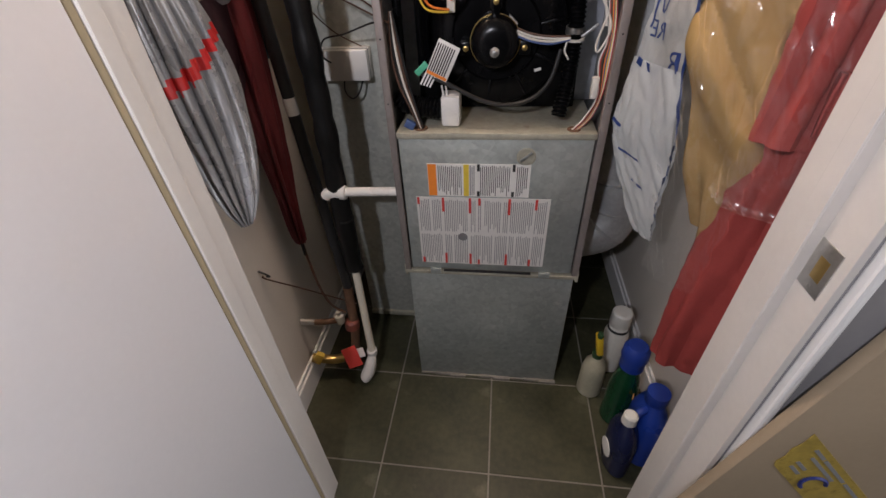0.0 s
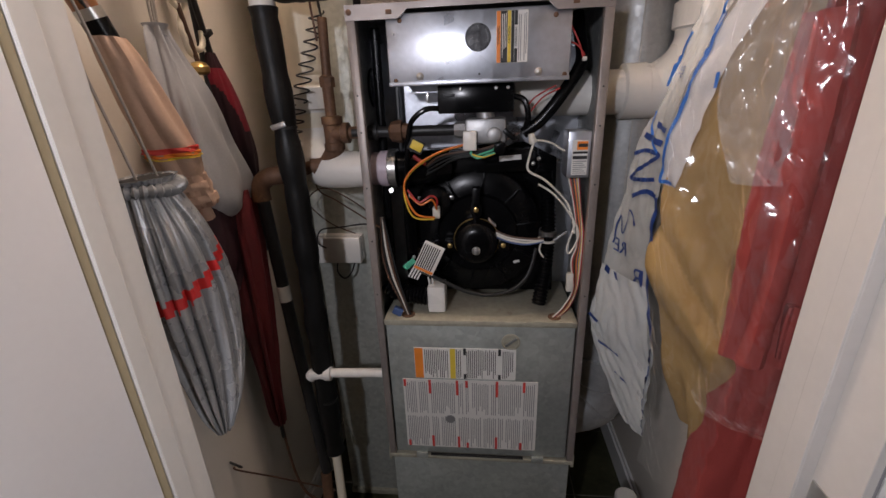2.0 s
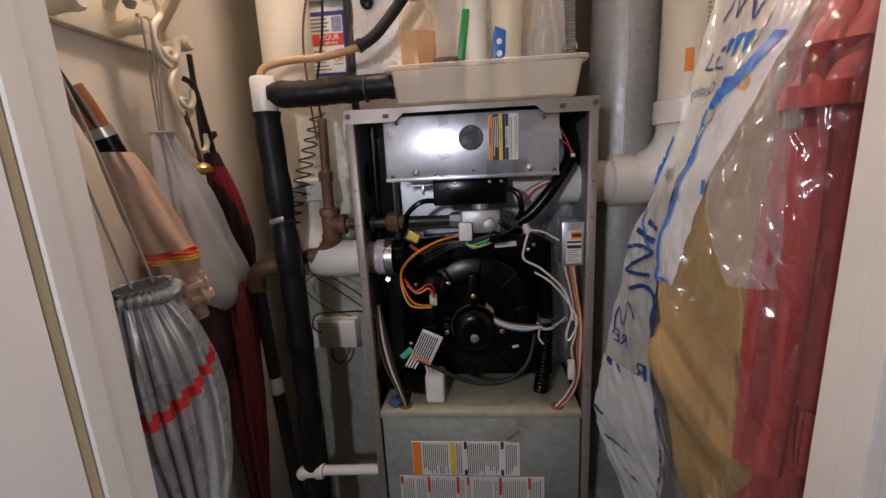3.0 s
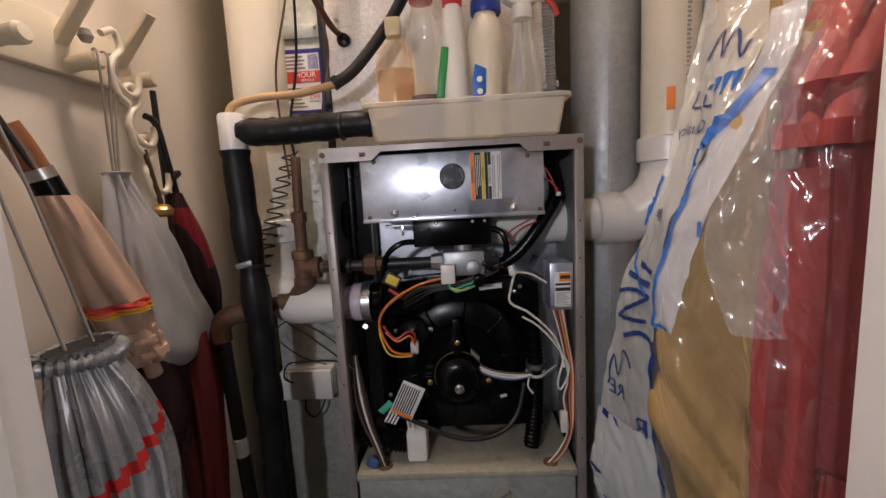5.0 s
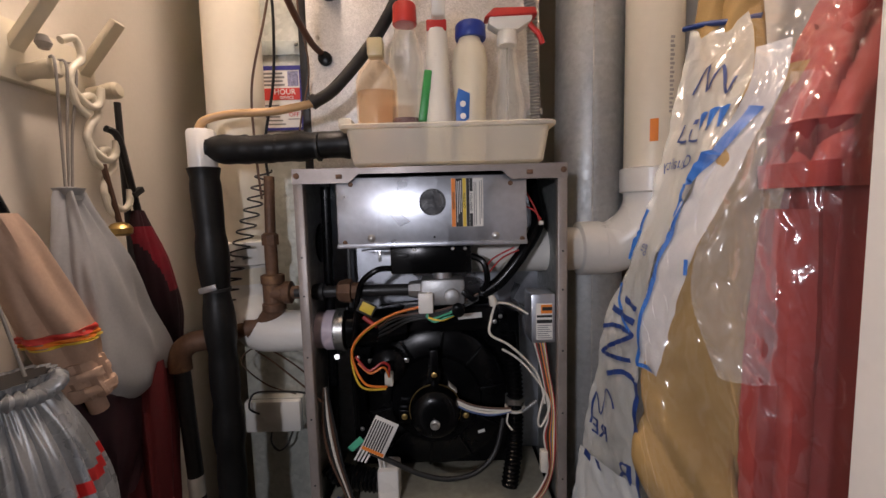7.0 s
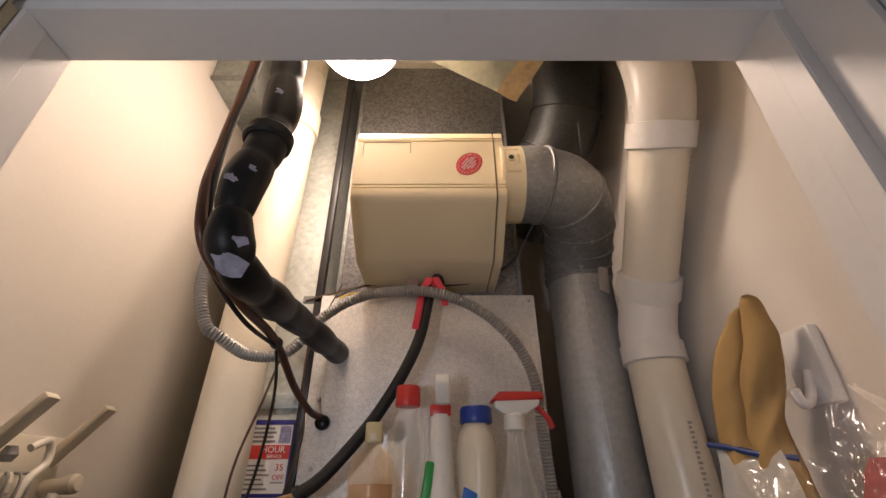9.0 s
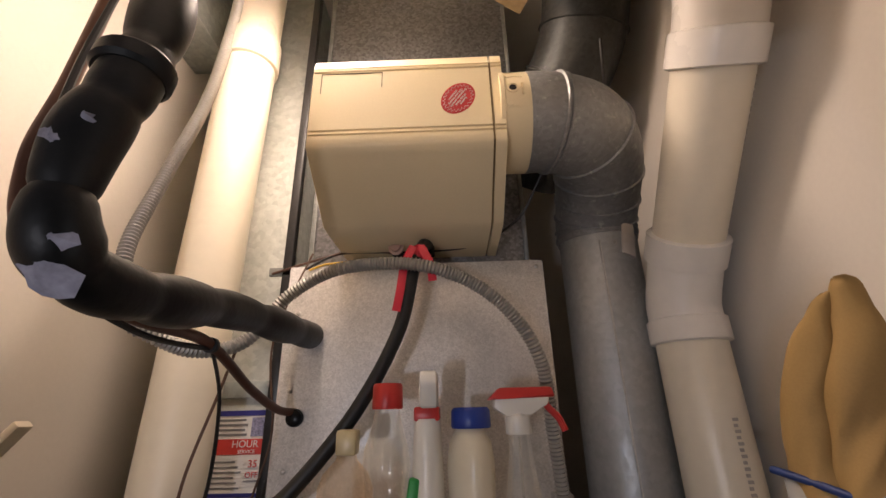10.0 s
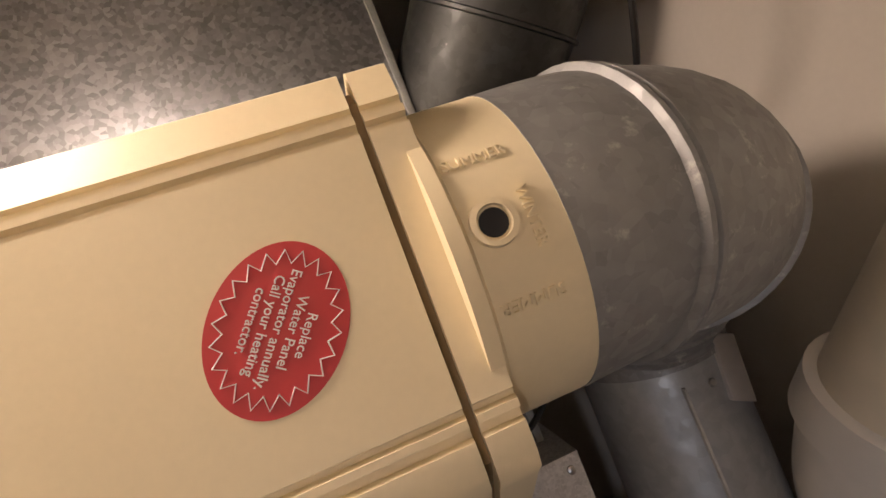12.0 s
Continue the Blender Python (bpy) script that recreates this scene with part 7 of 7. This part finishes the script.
def wrap_on(tree, bm, lift=0.0020):
    """Lays a flat print, drawn in the y-z plane, onto the film from the closet's middle."""
    for v in bm.verts:
        hit = tree.ray_cast(Vector((0.2, v.co.y, v.co.z)), Vector((1, 0, 0)))
        if not hit[0]:
            hit = tree.find_nearest(Vector((0.5, v.co.y, v.co.z)))
        v.co.x = hit[0].x - lift
    return bm


def ribbon_print(tree, pts, width, n=16, lift=0.0020):
    p = spline([(0, a, b) for a, b in pts], n)
    bm = bmesh.new()
    prev = None
    for i, q in enumerate(p):
        dd = (p[min(i + 1, len(p) - 1)] - p[max(i - 1, 0)]).normalized()
        s = Vector((0, -dd.z, dd.y)) * width / 2
        cur = (bm.verts.new(q - s), bm.verts.new(q + s))
        if prev:
            bm.faces.new((prev[0], prev[1], cur[1], cur[0]))
        prev = cur
    return wrap_on(tree, bm, lift)


BAGINK = material("navy_bag_print", (0.012, 0.035, 0.15), 0.4, 0, 0.1, 30, 200, 0)
BAGBLUE = material("bright_blue_print", (0.02, 0.12, 0.42), 0.4, 0, 0.1, 30, 200, 0)
part("blue_edge", ribbon_print(band_tree, [(0.664, 1.475), (0.672, 1.452), (0.688, 1.423), (0.704, 1.398)], 0.012), BAGBLUE, gbag, "bright blue printed edge")
part("blue_edge", ribbon_print(band_tree, [(0.702, 1.400), (0.709, 1.344), (0.720, 1.288), (0.728, 1.206), (0.730, 1.168)], 0.0055), BAGBLUE, gbag)
part("blue_edge", ribbon_print(band_tree, [(0.732, 1.168), (0.716, 1.170), (0.703, 1.169)], 0.005), BAGBLUE, gbag)
part("blue_edge", ribbon_print(bag_tree, [(0.784, 1.366), (0.796, 1.330), (0.800, 1.296)], 0.006), BAGBLUE, gbag)
part("blue_edge", ribbon_print(bag_tree, [(0.802, 1.262), (0.780, 1.230), (0.745, 1.205)], 0.004), BAGBLUE, gbag)
part("navy_edge", ribbon_print(bag_tree, [(0.809, 1.197), (0.780, 1.206), (0.742, 1.203), (0.775, 1.182), (0.806, 1.160), (0.770, 1.163), (0.744, 1.168)], 0.006), BAGINK, gbag, "navy printed hem")
part("navy_edge", ribbon_print(bag_tree, [(0.786, 1.134), (0.755, 1.148), (0.733, 1.144)], 0.007), BAGINK, gbag)
part("navy_edge", ribbon_print(bag_tree, [(0.730, 1.144), (0.729, 1.098), (0.727, 1.02), (0.721, 0.959), (0.722, 0.90), (0.728, 0.83), (0.735, 0.76), (0.738, 0.70)], 0.008), BAGINK, gbag)
part("zigzag_mark", ribbon_print(bag_tree, [(0.768, 1.513), (0.762, 1.548), (0.742, 1.511), (0.736, 1.540), (0.702, 1.499), (0.700, 1.517)], 0.0035, 5), BAGINK, gbag)
part("zigzag_mark", ribbon_print(bag_tree, [(0.818, 1.044), (0.812, 1.095), (0.798, 1.067), (0.785, 1.111), (0.767, 1.090)], 0.0032, 5), BAGINK, gbag)
part("corner_mark", ribbon_print(bag_tree, [(0.762, 1.474), (0.760, 1.453), (0.742, 1.451)], 0.003, 2), BAGINK, gbag)
part("corner_mark", ribbon_print(bag_tree, [(0.735, 1.464), (0.733, 1.450), (0.716, 1.448)], 0.003, 2), BAGINK, gbag)
part("dot", ribbon_print(bag_tree, [(0.738, 1.473), (0.732, 1.473)], 0.006, 2), BAGINK, gbag)
for a, z, w, h in ((0.690, 1.470, 0.010, 0.024), (0.706, 1.470, 0.008, 0.026), (0.722, 1.470, 0.006, 0.022)):
    part("print_bar", ribbon_print(bag_tree, [(a - w / 2, z), (a, z + 0.001), (a + w / 2, z)], h, 3), BAGBLUE, gbag)
for a, z, w, h in ((0.760, 1.241, 0.036, 0.007), (0.770, 1.223, 0.054, 0.008), (0.795, 0.992, 0.050, 0.011), (0.828, 0.890, 0.018, 0.006), (0.800, 0.840, 0.04, 0.004), (0.78, 0.79, 0.025, 0.004)):
    part("print_bar", ribbon_print(bag_tree, [(a - w / 2, z - 0.004), (a, z), (a + w / 2, z + 0.005)], h, 6, 0.0075 if z < 1.0 else 0.002), BAGINK, gbag)
part("print_bar", ribbon_print(band_tree, [(0.677, 1.310), (0.675, 1.292)], 0.005, 3), BAGBLUE, gbag)
for word, y, z, size in (("RE", 0.797, 1.043, 0.034), ("R", 0.746, 1.008, 0.044), ("T", 0.773, 0.962, 0.020), ("Quality", 0.748, 1.424, 0.021), ("ge", 0.757, 1.318, 0.022)):
    bm = lettering(word, size, Matrix(((0, 0, 1, 0), (1, 0, 0, y), (0, 1, 0, z), (0, 0, 0, 1))), 0.0)
    part("mirrored_letters", wrap_on(bag_tree, bm, 0.0075 if z < 1.0 else 0.0022), BAGINK, gbag, "", False)

film = thing("clear_garment_film", (0.56, 0.68, 0.7), "clear crinkled dry cleaning film over the trousers", "garment film")
secs = []
for z in (1.615, 1.56, 1.50, 1.42, 1.34, 1.26, 1.18, 1.08, 0.98, 0.86, 0.74, 0.64):
    (ax, ay2), (bx, by), (cx, cy) = plan_at(NEAR, z), plan_at(EDGE, z), plan_at(SEAM, z)
    secs.append((z, [(cx - 0.004, cy - 0.004), (ax - 0.006, ay2 - 0.010), ((ax + bx) / 2 - 0.004, (ay2 + by) / 2 - 0.014), (bx + 0.006, by - 0.010), (bx + 0.024, by + 0.022)]))
part("film", hang(secs, "crinkle", 0.003, 0.004, 31.0, False), FILM, film, "", True, 60)
fold = []
for z in (1.50, 1.44, 1.38, 1.32, 1.27, 1.22, 1.18):
    (ax, ay2), (bx, by) = plan_at(NEAR, z), plan_at(EDGE, z)
    w = 0.25 + 0.75 * min(1.0, (z - 1.14) / 0.16)
    fold.append((z, [(bx + (ax - bx) * w - 0.010, by + (ay2 - by) * w - 0.016), (bx + (ax - bx) * w * 0.5 - 0.008, by + (ay2 - by) * w * 0.5 - 0.022), (bx - 0.002, by - 0.018)]))
part("crumpled_fold", hang(fold, "crinkle", 0.003, 0.004, 61.0, False), clear("hazy_folded_film", (0.95, 0.95, 0.95), 0.14, 0.20, 0.0, 26, 1.5, 0.4), film, "hazy crumpled fold of film", True, 60)
part("hem", tube([(0.603, 0.835, 1.622), (0.613, 0.805, 1.616), (0.630, 0.772, 1.606), (0.650, 0.748, 1.602)], 0.0038, 12, 6), BAGINK, film, "dark blue film edge")

RED = material("brick_red_cotton", (0.28, 0.044, 0.038), 0.7, 0, 0.14, 7, 320, 0.3, 0.3, (0.42, 0.10, 0.05), 0.62, 5)
# darker copy of the coat red, painting the shade inside the open cuff
REDIN = material("shaded_red_cotton", (0.16, 0.022, 0.022), 0.75, 0, 0.16, 7, 320, 0.3, 0.3)
rc = thing("red_coat", (0.64, 0.64, 0.44), "brick red cotton coat hanging in clear film", "coat")
body = [(1.60, [(0.684, 0.690), (0.694, 0.668), (0.706, 0.664), (0.716, 0.672), (0.717, 0.705), (0.700, 0.712)]),
        (1.53, [(0.650, 0.700), (0.662, 0.655), (0.690, 0.632), (0.716, 0.630), (0.718, 0.700), (0.690, 0.715)]),
        (1.42, [(0.612, 0.700), (0.622, 0.650), (0.660, 0.618), (0.712, 0.612), (0.718, 0.690), (0.670, 0.715)]),
        (1.30, [(0.604, 0.690), (0.606, 0.652), (0.648, 0.614), (0.706, 0.606), (0.718, 0.680), (0.660, 0.710)]),
        (1.10, [(0.600, 0.690), (0.602, 0.650), (0.644, 0.610), (0.702, 0.602), (0.718, 0.680), (0.660, 0.710)]),
        (0.93, [(0.594, 0.690), (0.596, 0.650), (0.640, 0.612), (0.700, 0.604), (0.718, 0.680), (0.660, 0.710)])]
part("body", hang(body, "coat", 0.005, 0.008, 41.0), RED, rc, "red coat body with long folds")
flap = [(1.365, [(0.590, 0.652), (0.602, 0.636), (0.616, 0.626), (0.618, 0.634), (0.604, 0.648)]),
        (1.20, [(0.586, 0.650), (0.598, 0.632), (0.614, 0.620), (0.617, 0.630), (0.602, 0.648)]),
        (1.05, [(0.582, 0.650), (0.596, 0.632), (0.613, 0.620), (0.616, 0.630), (0.600, 0.648)]),
        (0.935, [(0.576, 0.652), (0.590, 0.634), (0.609, 0.622), (0.612, 0.632), (0.596, 0.650)])]
part("front_flap", hang(flap, "coat", 0.004, 0.008, 47.0), RED, rc, "overlapping coat front")
lower = [(0.98, [(0.606, 0.695), (0.612, 0.662), (0.645, 0.630), (0.698, 0.622), (0.716, 0.690), (0.660, 0.712)]),
         (0.75, [(0.598, 0.700), (0.604, 0.662), (0.645, 0.626), (0.700, 0.616), (0.716, 0.700), (0.655, 0.722)]),
         (0.55, [(0.590, 0.705), (0.598, 0.660), (0.645, 0.620), (0.700, 0.612), (0.714, 0.710), (0.650, 0.732)]),
         (0.44, [(0.586, 0.706), (0.596, 0.660), (0.645, 0.622), (0.698, 0.614), (0.712, 0.710), (0.648, 0.734)])]
part("skirt", hang(lower, "coat", 0.006, 0.010, 43.0), RED, rc, "longer red skirt below the coat hem")
sleeve = []
for z, x, y, hx, hy in ((1.60, 0.692, 0.672, 0.012, 0.014), (1.56, 0.680, 0.662, 0.022, 0.026), (1.50, 0.657, 0.650, 0.033, 0.036), (1.44, 0.634, 0.640, 0.041, 0.042), (1.388, 0.620, 0.634, 0.044, 0.044)):
    sleeve.append((z, [(x - hx, y + 0.35 * hy), (x - 0.75 * hx, y - 0.7 * hy), (x, y - hy), (x + 0.8 * hx, y - 0.75 * hy), (x + hx, y + 0.3 * hy), (x, y + hy)]))
part("sleeve", hang(sleeve, "coat", 0.004, 0.005, 44.0, True, False), RED, rc, "red short sleeve with an open cuff")
x, y, hx, hy = 0.620, 0.634, 0.045, 0.045
ring = [(x - hx, y + 0.35 * hy), (x - 0.75 * hx, y - 0.7 * hy), (x, y - hy), (x + 0.8 * hx, y - 0.75 * hy), (x + hx, y + 0.3 * hy), (x, y + hy)]
inner = [(x + (a - x) * 0.78, y + (b - y) * 0.78) for a, b in ring]
part("cuff", hang([(1.410, ring), (1.400, ring), (1.386, ring)], "coat", 0.004, 0.004, 44.0, True, False), RED, rc, "stitched cuff")
part("dark_inside", hang([(1.45, inner), (1.42, inner), (1.387, inner)], "coat", 0.004, 0.006, 44.0, True, False), REDIN, rc, "inside of the sleeve in a shade-darkened red")
part("pocket_tab", hang([(1.03, [(0.622, 0.616), (0.624, 0.606), (0.640, 0.602), (0.641, 0.612)]), (0.99, [(0.620, 0.616), (0.622, 0.605), (0.640, 0.601), (0.641, 0.612)]), (0.955, [(0.622, 0.616), (0.624, 0.606), (0.640, 0.602), (0.641, 0.612)])], "coat", 0.004, 0.006, 49.0), RED, rc)
rf = thing("clear_coat_film", (0.64, 0.64, 0.8), "clear crinkled film over the red coat", "garment film")
over = [(1.675, [(0.690, 0.722), (0.694, 0.706), (0.704, 0.700), (0.712, 0.704), (0.716, 0.716)]),
        (1.63, [(0.668, 0.715), (0.676, 0.678), (0.696, 0.656), (0.712, 0.656), (0.720, 0.690)]),
        (1.55, [(0.644, 0.705), (0.650, 0.650), (0.682, 0.620), (0.710, 0.616), (0.721, 0.66)]),
        (1.46, [(0.596, 0.700), (0.600, 0.630), (0.640, 0.590), (0.706, 0.598), (0.722, 0.66)]),
        (1.37, [(0.572, 0.690), (0.574, 0.622), (0.622, 0.582), (0.704, 0.592), (0.722, 0.65)]),
        (1.20, [(0.576, 0.680), (0.578, 0.634), (0.632, 0.596), (0.704, 0.590), (0.722, 0.65)]),
        (1.00, [(0.574, 0.680), (0.576, 0.632), (0.630, 0.594), (0.704, 0.590), (0.722, 0.65)]),
        (0.84, [(0.572, 0.680), (0.574, 0.632), (0.628, 0.594), (0.704, 0.590), (0.722, 0.65)])]
part("film", hang(over, "crinkle", 0.003, 0.004, 51.0, False), FILM, rf, "", True, 60)
part("hem", hang([(0.85, [(q[0] - 0.003, q[1] - 0.003) for q in over[-1][1]]), (0.843, [(q[0] - 0.004, q[1] - 0.004) for q in over[-1][1]]), (0.836, [(q[0] - 0.003, q[1] - 0.003) for q in over[-1][1]])], "crinkle", 0.0055, 0.004, 51.0, False), FILM, rf, "gathered film hem", False)

# ---- bottles on the floor ----
f1 = thing("small_spray_bottle", (0.552, 0.885, 0.002), "translucent white spray bottle with yellow trigger on the tiles", "spray bottle")
part("body", lathe((0.552, 0.885, 0.001), (0, 0, 1), [(0, 0.032), (0.004, 0.036), (0.10, 0.035), (0.13, 0.030), (0.155, 0.016), (0.165, 0.0135)], 30), material("cloudy_plastic", (0.42, 0.40, 0.30), 0.4, 0, 0.2, 14, 90, 0.05), f1)
part("collar", lathe((0.552, 0.885, 0.163), (0, 0, 1), [(0, 0.015), (0.018, 0.015), (0.02, 0.011)], 20), material("dark_green_plastic", (0.02, 0.06, 0.02), 0.4), f1)
part("head", rot_box((0.548, 0.880, 0.222), (0.020, 0.024, 0.085), Matrix.Rotation(radians(-10), 4, "Y"), 0.006), material("yellow_plastic", (0.80, 0.52, 0.03), 0.38, 0, 0.05), f1, "yellow trigger head")
part("nozzle", rot_box((0.541, 0.872, 0.268), (0.013, 0.018, 0.016), Matrix.Rotation(0.2, 4, "Y"), 0.003), material("green_nozzle", (0.03, 0.08, 0.03), 0.4), f1)
f2 = thing("white_capped_bottle", (0.628, 0.985, 0.002), "white bottle with white cap behind the others", "bottle")
part("body", lathe((0.628, 0.985, 0.001), (0, 0, 1), [(0, 0.032), (0.004, 0.036), (0.16, 0.036), (0.19, 0.028), (0.20, 0.024)], 28), WHITEB, f2)
part("cap", lathe((0.628, 0.985, 0.198), (0, 0, 1), [(0, 0.028), (0.003, 0.030), (0.05, 0.029), (0.054, 0.025)], 28), WHITEB, f2)
part("band", lathe((0.628, 0.985, 0.18), (0, 0, 1), [(0, 0.0312), (0.008, 0.0295)], 28), INKB, f2)
f3 = thing("green_bottle", (0.612, 0.80, 0.002), "dark green bottle with blue cap", "bottle")
part("body", lathe((0.612, 0.80, 0.001), (0, 0, 1), [(0, 0.036), (0.005, 0.040), (0.15, 0.039), (0.19, 0.033), (0.225, 0.024), (0.238, 0.022)], 30), material("green_translucent", (0.008, 0.055, 0.022), 0.22, 0, 0.3, 8), f3)
part("cap", lathe((0.612, 0.80, 0.236), (0, 0, 1), [(0, 0.028), (0.004, 0.031), (0.03, 0.030), (0.045, 0.034), (0.075, 0.032), (0.085, 0.024)], 28), BLUEB, f3, "large blue cap")
f4 = thing("blue_jug", (0.655, 0.71, 0.002), "deep blue detergent jug with handle", "jug")
part("body", squeeze(lathe((0.655, 0.712, 0.001), (0, 0, 1), [(0, 0.050), (0.006, 0.056), (0.15, 0.054), (0.19, 0.042), (0.215, 0.026), (0.225, 0.022)], 32), (0.655, 0.712), 0.8, 1.15), BLUEB, f4)
part("handle", tube([(0.640, 0.70, 0.20), (0.615, 0.69, 0.195), (0.605, 0.685, 0.155), (0.618, 0.69, 0.11)], 0.011, 12, 6), BLUEB, f4)
part("cap", lathe((0.655, 0.712, 0.222), (0, 0, 1), [(0, 0.026), (0.004, 0.028), (0.035, 0.027)], 24), BLUEB, f4)
part("price_dot", lathe((0.624, 0.755, 0.165), (-1, 0.4, 0), [(0, 0.009), (0.002, 0.009)], 14), material("orange_dot", (0.6, 0.3, 0.1), 0.5), f4)
f5 = thing("navy_bottle", (0.580, 0.662, 0.002), "navy bottle with white cap and pale label", "bottle")
part("body", squeeze(lathe((0.588, 0.668, 0.001), (0, 0, 1), [(0, 0.042), (0.006, 0.047), (0.12, 0.046), (0.16, 0.036), (0.182, 0.020), (0.19, 0.016)], 30), (0.588, 0.668), 0.72, 1.2), material("navy_plastic", (0.008, 0.012, 0.05), 0.3, 0, 0.2, 8), f5)
part("cap", lathe((0.588, 0.668, 0.187), (0, 0, 1), [(0, 0.016), (0.003, 0.0185), (0.030, 0.017), (0.034, 0.013)], 22), WHITEB, f5, "white screw cap")
part("label", lathe((0.5535, 0.66, 0.075), (-1, -0.1, 0.02), [(0, 0.026), (0.0015, 0.0255)], 24), PAPER, f5, "oval white label")

# ---- floor tiles ----
TS, TJ = 0.2985, 0.0045
tile_mesh = bpy.data.meshes.new("tile")
bm = box((0, 0, -0.010), (TS - TJ, TS - TJ, 0.0), 0.0012, 1)
finish(bm, False)
bm.to_mesh(tile_mesh)
bm.free()
tile_mesh.materials.append(SLATE)
OFFSET["floor"] = Vector((0, 0, 0))
for i in range(-7, 8):
    for j in range(-13, 3):
        ob = new("tile", tile_mesh)
        ob.parent = floor
        x, y = -0.048 + TS * i, 0.893 + TS * j
        ob.location = (x, y, random.uniform(-0.0003, 0.0003))
